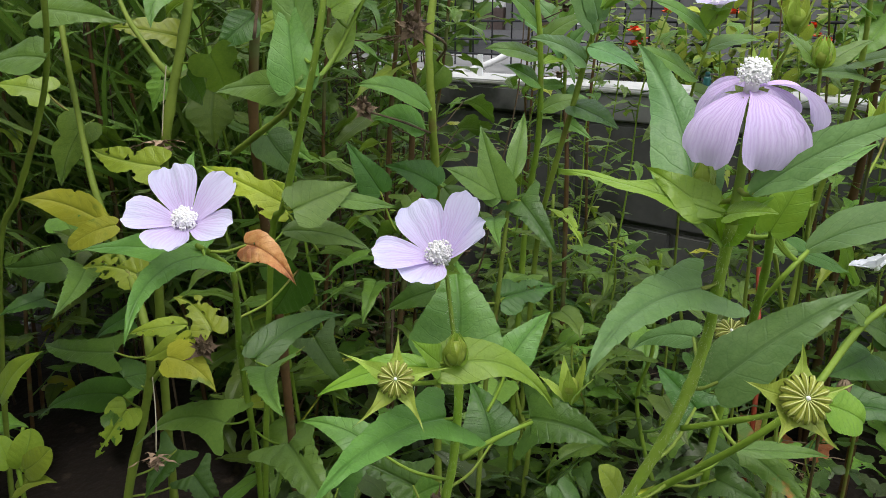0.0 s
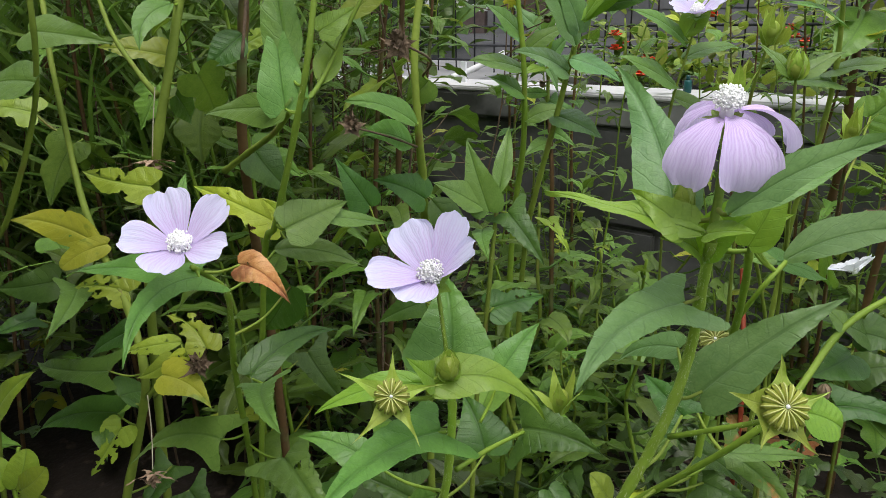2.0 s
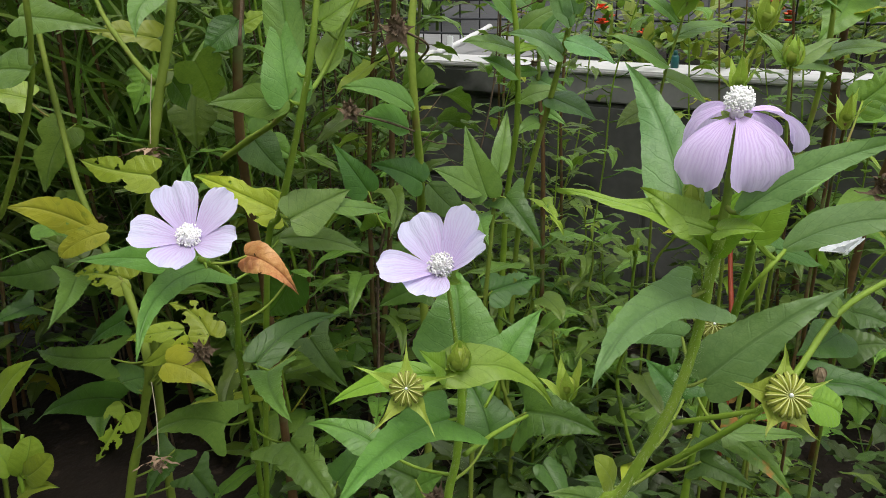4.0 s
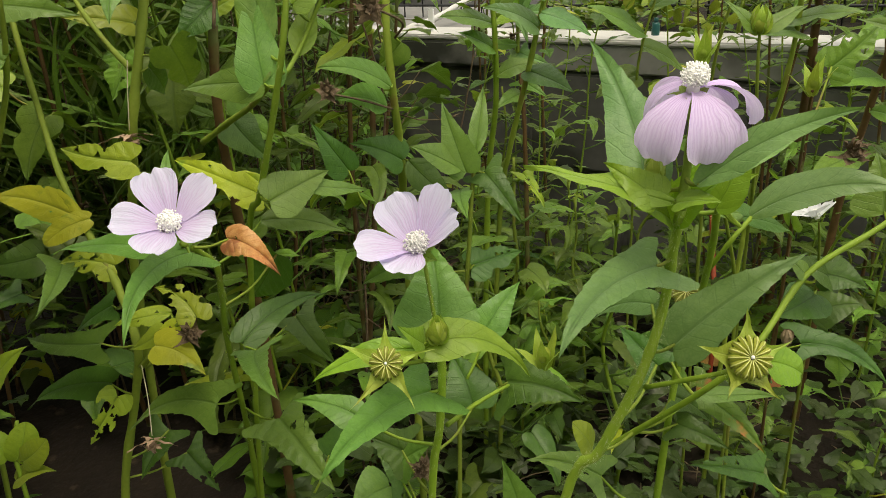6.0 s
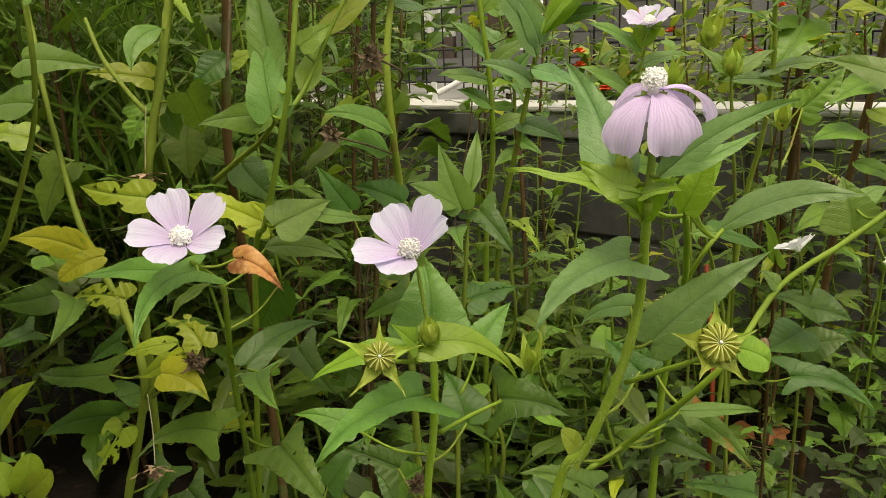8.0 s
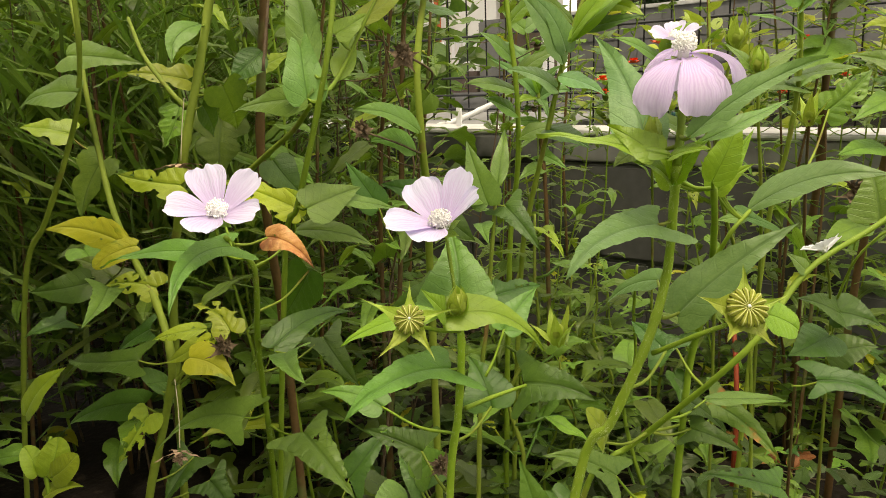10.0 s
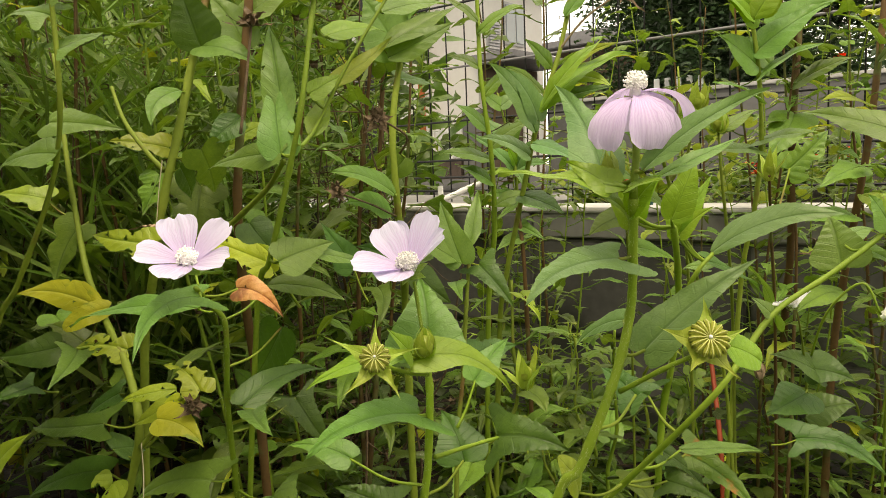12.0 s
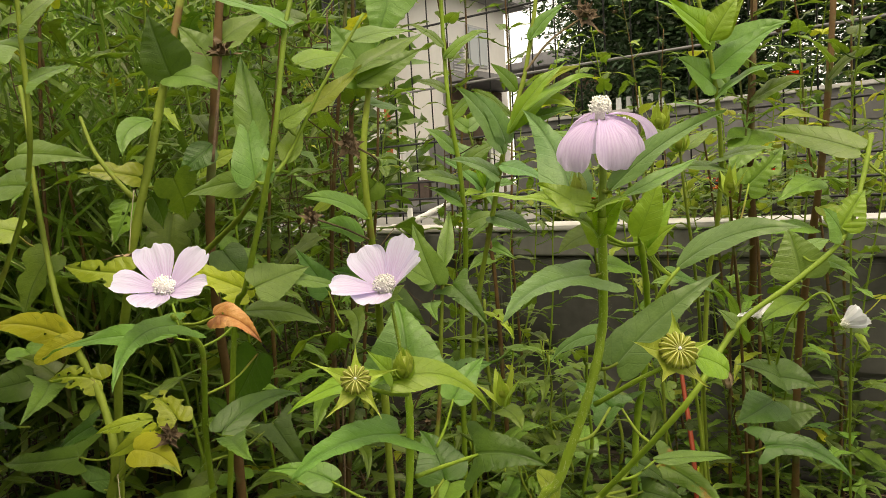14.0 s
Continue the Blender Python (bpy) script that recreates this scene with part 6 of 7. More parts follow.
leaf(mallow_k, (-0.1881, 0.6233, 0.5112), (-0.1514, 0.6343, 0.4946), 0.0287, (0.47, -0.28, 0.84), 0.08, "lance", DOWNY)
leaf(mallow_k, (-0.1900, 0.6210, 0.5016), (-0.2154, 0.5871, 0.5179), 0.0335, (0.47, -0.28, 0.84), 0.08, "ovate", DOWNY)
leaf(mallow_k, (-0.2005, 0.6257, 0.4676), (-0.1651, 0.6358, 0.4518), 0.0342, (0.47, -0.28, 0.84), 0.08, "ovate", DARK)
leaf(mallow_k, (-0.1731, 0.6601, 0.6181), (-0.1381, 0.6738, 0.6475), 0.0225, (0.47, -0.28, 0.84), 0.08, "lance", GREEN)
leaf(mallow_k, (-0.1756, 0.6510, 0.5632), (-0.1267, 0.6645, 0.5914), 0.0140, (-0.05, -0.87, 0.49), 0.06, "lance", LIME, fold=0.12, wave=0.020, sway=-0.10)
leaf(mallow_k, (-0.1735, 0.6527, 0.5655), (-0.1299, 0.6583, 0.5535), 0.0172, (0.27, -0.67, 0.69), 0.06, "lance", LIME, fold=0.12, wave=0.020, sway=-0.12)
leaf(mallow_k, (-0.1796, 0.6466, 0.5487), (-0.1307, 0.6579, 0.5559), 0.0173, (0.08, -0.75, 0.66), 0.06, "lance", DARK, fold=0.12, wave=0.020)
leaf(mallow_k, (-0.1856, 0.6426, 0.5516), (-0.2039, 0.6071, 0.5759), 0.0130, (0.89, -0.16, 0.43), 0.06, "lance", GREEN, fold=0.12, wave=0.020)
leaf(mallow_k, (-0.1816, 0.6480, 0.5759), (-0.1898, 0.6195, 0.5977), 0.0173, (0.96, -0.26, 0.02), 0.06, "lance", GREEN, fold=0.12, wave=0.020)
pod(mallow_k, (-0.1274, 0.6811, 0.6371), (0.72, -0.40, 0.57), (0.00, 0.09, 1.00), 0.0097, 0.0193, label="black dry seed head with papery sepals", dry=True)
stem(mallow_k, [(-0.1782, 0.6536, 0.5890), (-0.1564, 0.6648, 0.6160), (-0.1285, 0.6801, 0.6353)], 0.001, 0.0008, STRAW, 0, name="dry_stalk")
mallow_m = thing("mallow_plant", (-0.2929, 0.6846, 0.0000), "mallow with a branching top of narrow leaves", "plant", "mallow plants")
stem(mallow_m, [(-0.2929, 0.6846, -0.0150), (-0.2855, 0.6800, 0.1769), (-0.2718, 0.6715, 0.3538), (-0.2542, 0.6605, 0.4339), (-0.2505, 0.6537, 0.5042), (-0.2589, 0.6534, 0.5737), (-0.2695, 0.6663, 0.6347), (-0.2725, 0.6702, 0.7051)], 0.003, 0.0018, STEM, 0)
leaf(mallow_m, (-0.2659, 0.6607, 0.6281), (-0.2884, 0.6374, 0.6499), 0.0246, (0.39, -0.34, 0.85), 0.1, "lance", BACK)
leaf(mallow_m, (-0.2650, 0.6604, 0.6173), (-0.2293, 0.6820, 0.6406), 0.0246, (0.39, -0.34, 0.85), 0.1, "lance", BACK)
leaf(mallow_m, (-0.2633, 0.6588, 0.5851), (-0.2842, 0.6359, 0.5966), 0.0246, (0.39, -0.34, 0.85), 0.1, "lance", BACK)
leaf(mallow_m, (-0.2604, 0.6588, 0.5582), (-0.2293, 0.6769, 0.5822), 0.0246, (0.39, -0.34, 0.85), 0.1, "lance", BACK)
leaf(mallow_m, (-0.2561, 0.6592, 0.5258), (-0.2800, 0.6354, 0.5539), 0.0246, (0.39, -0.34, 0.85), 0.1, "lance", GREEN)
leaf(mallow_m, (-0.2549, 0.6587, 0.5097), (-0.2167, 0.6824, 0.5337), 0.0246, (0.39, -0.34, 0.85), 0.1, "lance", GREEN)
leaf(mallow_m, (-0.2519, 0.6582, 0.4774), (-0.2758, 0.6335, 0.4953), 0.0246, (0.39, -0.34, 0.85), 0.1, "lance", GREEN)
leaf(mallow_m, (-0.2506, 0.6573, 0.4559), (-0.2167, 0.6763, 0.4648), 0.0246, (0.39, -0.34, 0.85), 0.1, "lance", GREEN)
leaf(mallow_m, (-0.2540, 0.6585, 0.4989), (-0.2885, 0.6247, 0.5068), 0.0246, (0.39, -0.34, 0.85), 0.1, "lance", GREEN)
mallow_n = thing("mallow_plant", (-0.0615, 0.7186, 0.0000), "tall mallow with a bright leafy top", "plant", "mallow plants")
stem(mallow_n, [(-0.0615, 0.7186, -0.0150), (-0.0535, 0.7106, 0.1928), (-0.0387, 0.6957, 0.3856), (-0.0241, 0.6810, 0.4517), (-0.0178, 0.6748, 0.5045), (-0.0176, 0.6639, 0.5597), (-0.0237, 0.6630, 0.6025), (-0.0304, 0.6612, 0.6411)], 0.0022, 0.0014, STEM_OLD, 0)
leaf(mallow_n, (-0.0201, 0.6570, 0.5928), (-0.0556, 0.6249, 0.6282), 0.0259, (0.31, -0.41, 0.86), 0.06, "ovate", BRACT)
leaf(mallow_n, (-0.0191, 0.6577, 0.5927), (-0.0001, 0.6672, 0.6236), 0.0251, (0.38, -0.50, 0.78), 0.06, "lance", BRACT)
leaf(mallow_n, (-0.0186, 0.6631, 0.5597), (-0.0381, 0.6342, 0.5814), 0.0337, (0.50, -0.65, 0.57), 0.04, "ovate", GREEN)
leaf(mallow_n, (-0.0169, 0.6637, 0.5511), (0.0257, 0.6666, 0.5705), 0.0275, (0.24, -0.31, 0.92), 0.08, "ovate", GREEN)
leaf(mallow_n, (-0.0203, 0.6626, 0.5683), (0.0263, 0.6855, 0.6010), 0.0337, (0.35, -0.46, 0.81), 0.06, "ovate", GREEN)
leaf(mallow_n, (-0.0163, 0.6627, 0.5341), (-0.0398, 0.6300, 0.5475), 0.0253, (0.24, -0.31, 0.92), 0.08, "ovate", GREEN)
leaf(mallow_n, (-0.0171, 0.6753, 0.5045), (0.0262, 0.6773, 0.5078), 0.0298, (0.24, -0.31, 0.92), 0.08, "lobed", GREEN)
leaf(mallow_n, (-0.0178, 0.6740, 0.4959), (-0.0440, 0.6382, 0.4979), 0.0301, (0.24, -0.31, 0.92), 0.08, "ovate", GREEN)
leaf(mallow_n, (0.0917, 0.5255, 0.5014), (0.0348, 0.5406, 0.5176), 0.0232, (0.04, -0.66, 0.75), 0.06, "delta", GREEN, fold=0.12, wave=0.020)
leaf(mallow_n, (-0.0193, 0.6686, 0.5995), (-0.0421, 0.6300, 0.6250), 0.0302, (0.88, -0.46, 0.10), 0.06, "delta", BRACT, fold=0.12, wave=0.020)
leaf(mallow_n, (-0.0179, 0.6696, 0.5994), (0.0030, 0.6748, 0.6237), 0.0197, (0.12, -0.99, 0.11), 0.06, "delta", BRACT, fold=0.12, wave=0.020)
leaf(mallow_n, (-0.0166, 0.6915, 0.5624), (-0.0376, 0.6535, 0.5815), 0.0261, (0.89, -0.36, 0.27), 0.06, "delta", GREEN, fold=0.12, wave=0.020)
leaf(mallow_n, (-0.0200, 0.7168, 0.5923), (0.0254, 0.7268, 0.6105), 0.0374, (-0.05, -0.81, 0.58), 0.06, "delta", GREEN, fold=0.12, wave=0.020)
bud(mallow_n, (-0.0349, 0.5849, 0.5320), (0.06, -0.08, 1.00), 0.0193, gape=0.6)
stem(mallow_n, [(-0.0689, 0.6831, -0.0150), (-0.0653, 0.6658, 0.1973), (-0.0586, 0.6337, 0.3945), (-0.0537, 0.6102, 0.4449), (-0.0440, 0.5904, 0.4946), (-0.0349, 0.5845, 0.5270)], 0.0014, 0.0009, STEM_OLD, 0, name="branch")
mallow_o = thing("mallow_plant", (-0.0960, 1.0702, 0.0000), "leggy mallow with a bare dark brown stem", "plant", "mallow plants")
stem(mallow_o, [(-0.0960, 1.0702, -0.0150), (-0.0935, 1.0662, 0.1402), (-0.0889, 1.0589, 0.2804), (-0.0793, 1.0437, 0.3831), (-0.0753, 1.0261, 0.5078), (-0.0731, 1.0384, 0.6291), (-0.0753, 1.0797, 0.7575)], 0.005, 0.004, STEM_BROWN, 0)
leaf(mallow_o, (-0.0701, 1.0230, 0.6072), (-0.1005, 0.9554, 0.6432), 0.0588, (0.31, -0.41, 0.86), 0.08, "ovate", BACK)
leaf(mallow_o, (-0.0712, 1.0193, 0.5740), (-0.0093, 1.0217, 0.5988), 0.0522, (0.31, -0.41, 0.86), 0.08, "ovate", BACK)
leaf(mallow_o, (-0.0712, 1.0164, 0.5408), (-0.0853, 0.9535, 0.4895), 0.0522, (0.31, -0.41, 0.86), 0.08, "ovate", BACK)
mallow_p = thing("mallow_plant", (-0.0283, 0.9815, 0.0000), "leggy mallow with yellowing narrow leaves", "plant", "mallow plants")
stem(mallow_p, [(-0.0283, 0.9815, -0.0150), (-0.0244, 0.9784, 0.1455), (-0.0171, 0.9727, 0.2910), (-0.0026, 0.9614, 0.3937), (0.0137, 0.9518, 0.5020), (0.0208, 0.9665, 0.6073), (0.0236, 0.9941, 0.7164)], 0.0044, 0.0032, STEM_BROWN, 0)
leaf(mallow_p, (0.0218, 0.9587, 0.6005), (-0.0090, 0.8978, 0.6266), 0.0310, (0.31, -0.41, 0.86), 0.1, "lance", BACK)
leaf(mallow_p, (0.0208, 0.9565, 0.5831), (0.0623, 0.9513, 0.6105), 0.0310, (0.31, -0.41, 0.86), 0.1, "lance", BACK)
leaf(mallow_p, (0.0171, 0.9495, 0.5367), (-0.0179, 0.8836, 0.5433), 0.0310, (0.31, -0.41, 0.86), 0.1, "lance", LIME)
leaf(mallow_p, (0.0161, 0.9468, 0.5135), (0.0622, 0.9439, 0.5267), 0.0310, (0.31, -0.41, 0.86), 0.1, "lance", BACK)
leaf(mallow_p, (0.0124, 0.9408, 0.4787), (-0.0180, 0.8762, 0.4595), 0.0310, (0.31, -0.41, 0.86), 0.1, "lance", BACK)
leaf(mallow_p, (0.0101, 0.9365, 0.4497), (0.0488, 0.9248, 0.4270), 0.0310, (0.31, -0.41, 0.86), 0.1, "lance", LIME)
leaf(mallow_p, (0.0077, 0.9327, 0.4266), (-0.0269, 0.8665, 0.4265), 0.0310, (0.31, -0.41, 0.86), 0.1, "lance", BACK)
leaf(mallow_p, (0.0031, 0.9265, 0.3977), (0.0488, 0.9203, 0.3767), 0.0310, (0.31, -0.41, 0.86), 0.1, "lance", BACK)
leaf(mallow_p, (-0.0016, 0.9189, 0.3514), (-0.0314, 0.8552, 0.3374), 0.0310, (0.31, -0.41, 0.86), 0.1, "lance", BACK)
mallow_w = thing("mallow_plant", (-0.3287, 0.8454, 0.0000), "mallow with a brown stem and a whorl of grey-green leaves", "plant", "mallow plants")
stem(mallow_w, [(-0.3287, 0.8454, -0.0150), (-0.3237, 0.8304, 0.1861), (-0.3187, 0.8154, 0.3721), (-0.3370, 0.8321, 0.4487)], 0.0030, 0.0022, STEM_BROWN, 0)
stem(mallow_w, [(-0.3370, 0.8321, 0.4487), (-0.3447, 0.8430, 0.4900), (-0.3659, 0.8587, 0.5372), (-0.3880, 0.8741, 0.5856)], 0.0022, 0.0012, STEM_OLD, 0, name="stem_top")
leaf(mallow_w, (-0.3466, 0.8414, 0.4900), (-0.3814, 0.7889, 0.5361), 0.0240, (0.35, -0.62, 0.70), 0.07, "delta", DOWNY, fold=0.16, wave=0.03)
leaf(mallow_w, (-0.3431, 0.8450, 0.4912), (-0.3117, 0.8448, 0.5245), 0.0300, (0.35, -0.62, 0.70), 0.07, "delta", DOWNY, fold=0.16, wave=0.03)
leaf(mallow_w, (-0.3429, 0.8437, 0.4876), (-0.2956, 0.8320, 0.4944), 0.0260, (0.35, -0.62, 0.70), 0.07, "lance", DOWNY, fold=0.16, wave=0.03)
leaf(mallow_w, (-0.3447, 0.8411, 0.4853), (-0.3427, 0.7857, 0.4823), 0.0200, (0.35, -0.62, 0.70), 0.07, "lance", BRACT, fold=0.16, wave=0.03)
leaf(mallow_w, (-0.3440, 0.8422, 0.4865), (-0.3034, 0.7987, 0.4652), 0.0240, (0.35, -0.62, 0.70), 0.07, "hastate", DOWNY, fold=0.16, wave=0.03)
leaf(mallow_w, (-0.3368, 0.8328, 0.4499), (-0.3359, 0.7842, 0.4322), 0.0220, (0.35, -0.62, 0.70), 0.07, "hastate", GREEN, fold=0.16, wave=0.03)
leaf(mallow_w, (-0.3367, 0.8336, 0.4517), (-0.2914, 0.8266, 0.4405), 0.0260, (0.35, -0.62, 0.70), 0.07, "hastate", DOWNY, fold=0.16, wave=0.03)
leaf(mallow_w, (-0.3390, 0.8354, 0.4605), (-0.3689, 0.8094, 0.4607), 0.0180, (0.35, -0.62, 0.70), 0.07, "lance", GREEN, fold=0.16, wave=0.03)
leaf(mallow_w, (-0.3553, 0.8477, 0.5224), (-0.3299, 0.8581, 0.5600), 0.0220, (0.35, -0.62, 0.70), 0.07, "delta", GREEN, fold=0.16, wave=0.03)
leaf(mallow_w, (-0.3568, 0.8476, 0.5254), (-0.3863, 0.8345, 0.5549), 0.0200, (0.35, -0.62, 0.70), 0.07, "lance", DOWNY, fold=0.16, wave=0.03)
leaf(mallow_w, (-0.3453, 0.8446, 0.4947), (-0.3395, 0.8458, 0.5185), 0.0140, (0.35, -0.62, 0.70), 0.07, "lance", BRACT, fold=0.16, wave=0.03)
leaf(mallow_w, (-0.3450, 0.8443, 0.4935), (-0.3459, 0.8257, 0.5170), 0.0120, (0.35, -0.62, 0.70), 0.07, "lance", BRACT, fold=0.16, wave=0.03)
leaf(mallow_w, (-0.3306, 0.8264, 0.4222), (-0.2929, 0.8240, 0.4048), 0.0260, (0.35, -0.62, 0.70), 0.07, "hastate", GREEN, fold=0.16, wave=0.03)
leaf(mallow_w, (-0.3270, 0.8232, 0.4075), (-0.3362, 0.7818, 0.3947), 0.0240, (0.35, -0.62, 0.70), 0.07, "delta", GREEN, fold=0.16, wave=0.03)
leaf(mallow_w, (-0.3701, 0.8537, 0.5666), (-0.3505, 0.8784, 0.5842), 0.0220, (0.35, -0.62, 0.70), 0.07, "delta", DOWNY, fold=0.16, wave=0.03)
leaf(mallow_w, (-0.3701, 0.8537, 0.5666), (-0.3961, 0.8412, 0.5903), 0.0220, (0.35, -0.62, 0.70), 0.07, "delta", GREEN, fold=0.16, wave=0.03)
white_mallow = thing("mallow_plant", (0.0149, 0.6922, 0.0000), "mallow with two drooping white flowers", "plant", "mallow plants")
stem(white_mallow, [(0.0149, 0.6922, -0.0150), (0.0171, 0.6786, 0.1432), (0.0211, 0.6539, 0.2864), (0.0251, 0.6297, 0.3358), (0.0268, 0.6050, 0.3730), (0.0273, 0.5888, 0.3932)], 0.0016, 0.0005, STEM_OLD, 0)
flower(white_mallow, (0.0263, 0.5884, 0.3955), (-0.45, 0.02, 0.89), (0.79, 0.61, -0.05), 0.0136, [(0, 30, 20, 0.9, 1.0), (72, 30, 20, 0.9, 1.0), (144, 30, 20, 0.9, 1.0), (216, 30, 20, 0.9, 1.0), (288, 30, 20, 0.9, 1.0)], label="small white flower seen from the side", mat=WHITE_PETAL)
stem(white_mallow, [(0.0251, 0.6304, 0.3437), (0.0410, 0.6071, 0.3894), (0.0609, 0.6085, 0.4108), (0.0719, 0.6073, 0.3917)], 0.0009, 0.0007, STEM, 0, name="branch")
flower(white_mallow, (0.0728, 0.6001, 0.3910), (0.81, 0.28, 0.52), (0.79, 0.61, -0.05), 0.0148, [(0, 60, 70, 0.9, 1.0), (72, 60, 70, 0.9, 1.0), (144, 60, 70, 0.9, 1.0), (216, 60, 70, 0.9, 1.0), (288, 60, 70, 0.9, 1.0)], label="half-closed white flower", mat=WHITE_PETAL)
leaf(white_mallow, (0.0357, 0.6203, 0.3446), (0.0104, 0.5876, 0.3631), 0.0264, (0.70, -0.15, 0.69), 0.06, "delta", DARK, fold=0.12, wave=0.020)
leaf(white_mallow, (0.0288, 0.6168, 0.3486), (0.0573, 0.6170, 0.3441), 0.0300, (0.12, -0.67, 0.73), 0.06, "delta", DARK, fold=0.12, wave=0.020)
leaf(white_mallow, (0.0251, 0.6290, 0.3278), (0.0064, 0.5979, 0.3180), 0.0313, (0.31, -0.41, 0.86), 0.08, "ovate", DARK)
leaf(white_mallow, (0.0230, 0.6414, 0.3075), (0.0534, 0.6499, 0.3180), 0.0321, (0.31, -0.41, 0.86), 0.08, "ovate", DARK)
mallow_q = thing("mallow_plant", (-0.0186, 0.6426, 0.0000), "mallow with pointed green seed pods at its tips", "plant", "mallow plants")
stem(mallow_q, [(-0.0186, 0.6426, -0.0150), (-0.0180, 0.6246, 0.1621), (-0.0170, 0.5918, 0.3242), (-0.0158, 0.5559, 0.3861), (-0.0092, 0.4894, 0.4469), (0.0003, 0.4298, 0.4999), (0.0032, 0.4216, 0.5131)], 0.0014, 0.0008, STEM_OLD, 0)
bud(mallow_q, (0.0041, 0.4183, 0.5153), (0.05, -0.07, 1.00), 0.0139, label="open green calyx with pointed sepals", gape=0.9)
stem(mallow_q, [(-0.0325, 0.6700, -0.0150), (-0.0275, 0.6486, 0.1798), (-0.0182, 0.6089, 0.3597), (-0.0081, 0.5660, 0.4278), (-0.0068, 0.5446, 0.4846), (-0.0074, 0.5409, 0.5117)], 0.0014, 0.0008, STEM_OLD, 0, name="branch")
bud(mallow_q, (-0.0071, 0.5390, 0.5142), (0.05, -0.07, 1.00), 0.0137, label="pale swollen bud")
bud(mallow_q, (0.0234, 0.5350, 0.4863), (0.05, -0.07, 1.00), 0.0174, label="drying calyx with pointed sepals", gape=1.0)
stem(mallow_q, [(-0.0127, 0.7164, -0.0150), (-0.0070, 0.6870, 0.1863), (0.0036, 0.6325, 0.3726), (0.0149, 0.5743, 0.4424), (0.0238, 0.5332, 0.4823)], 0.0014, 0.0008, STEM_BROWN, 0, name="branch")
pod(mallow_q, (0.0359, 0.6192, 0.4311), (0.16, -0.21, 0.96), (-0.19, 0.32, 0.93), 0.0091, 0.0118, label="shaggy brown dry seed head", dry=True)
leaf(mallow_q, (-0.0056, 0.5409, 0.5089), (0.0107, 0.5601, 0.5217), 0.0120, (0.26, -0.34, 0.90), 0.05, "lance", GREEN)
leaf(mallow_q, (-0.0080, 0.5391, 0.5090), (-0.0258, 0.5340, 0.5265), 0.0120, (0.26, -0.34, 0.90), 0.05, "lance", GREEN)
leaf(mallow_q, (0.0192, 0.5991, 0.4843), (0.0397, 0.6105, 0.5088), 0.0292, (0.37, -0.47, 0.80), 0.05, "lobed", BACK, chew=0.15)
leaf(mallow_q, (0.0036, 0.6325, 0.3726), (-0.0013, 0.5711, 0.4274), 0.0218, (0.32, -0.41, 0.86), 0.05, "ovate", GREEN)
mallow_x = thing("mallow_plant", (-0.2318, 0.9290, 0.0000), "tall mallow with a lilac flower high at its tip", "plant", "mallow plants")
stem(mallow_x, [(-0.2318, 0.9290, -0.2240), (-0.2249, 0.9105, 0.0367), (-0.2122, 0.8764, 0.2765), (-0.1970, 0.8360, 0.3762), (-0.1849, 0.8056, 0.4490), (-0.1719, 0.8084, 0.5117), (-0.1673, 0.8094, 0.5335)], 0.0017, 0.001, STEM_OLD, 0)
flower(mallow_x, (-0.1664, 0.8081, 0.5398), (0.08, -0.38, 0.92), (0.77, 0.64, -0.01), 0.0262, [(0, 30, 20, 0.8, 1.0), (72, 30, 20, 0.8, 1.0), (144, 30, 20, 0.8, 1.0), (216, 30, 20, 0.8, 1.0), (288, 30, 20, 0.8, 1.0)])
leaf(mallow_x, (-0.1760, 0.8074, 0.5212), (-0.1586, 0.8261, 0.5600), 0.0255, (0.35, -0.42, 0.84), 0.06, "lance", BRACT)
leaf(mallow_x, (-0.1751, 0.8062, 0.5164), (-0.2165, 0.7724, 0.5462), 0.0276, (0.35, -0.42, 0.84), 0.08, "ovate", GREEN)
leaf(mallow_x, (-0.1777, 0.8095, 0.5011), (-0.1374, 0.8468, 0.5106), 0.0261, (0.22, -0.27, 0.94), 0.08, "lance", GREEN)
leaf(mallow_x, (-0.1802, 0.8085, 0.4754), (-0.2289, 0.7693, 0.5066), 0.0315, (0.29, -0.34, 0.89), 0.08, "lance", GREEN)
leaf(mallow_x, (-0.1838, 0.8128, 0.4643), (-0.1506, 0.8499, 0.4305), 0.0324, (0.29, -0.34, 0.89), 0.08, "ovate", GREEN)
leaf(mallow_x, (-0.1897, 0.8198, 0.4362), (-0.2194, 0.7867, 0.4158), 0.0384, (0.29, -0.34, 0.89), 0.08, "ovate", BACK)
leaf(mallow_x, (-0.1919, 0.8272, 0.4014), (-0.1582, 0.8702, 0.3811), 0.0397, (0.29, -0.34, 0.89), 0.08, "ovate", BACK)

# ---- thicket of mallows behind, ground weeds, litter ----
AHEAD, ASIDE, HERE = V((-0.61, 0.79, 0)), V((0.79, 0.61, 0)), V((0.10, 0.10, 0))


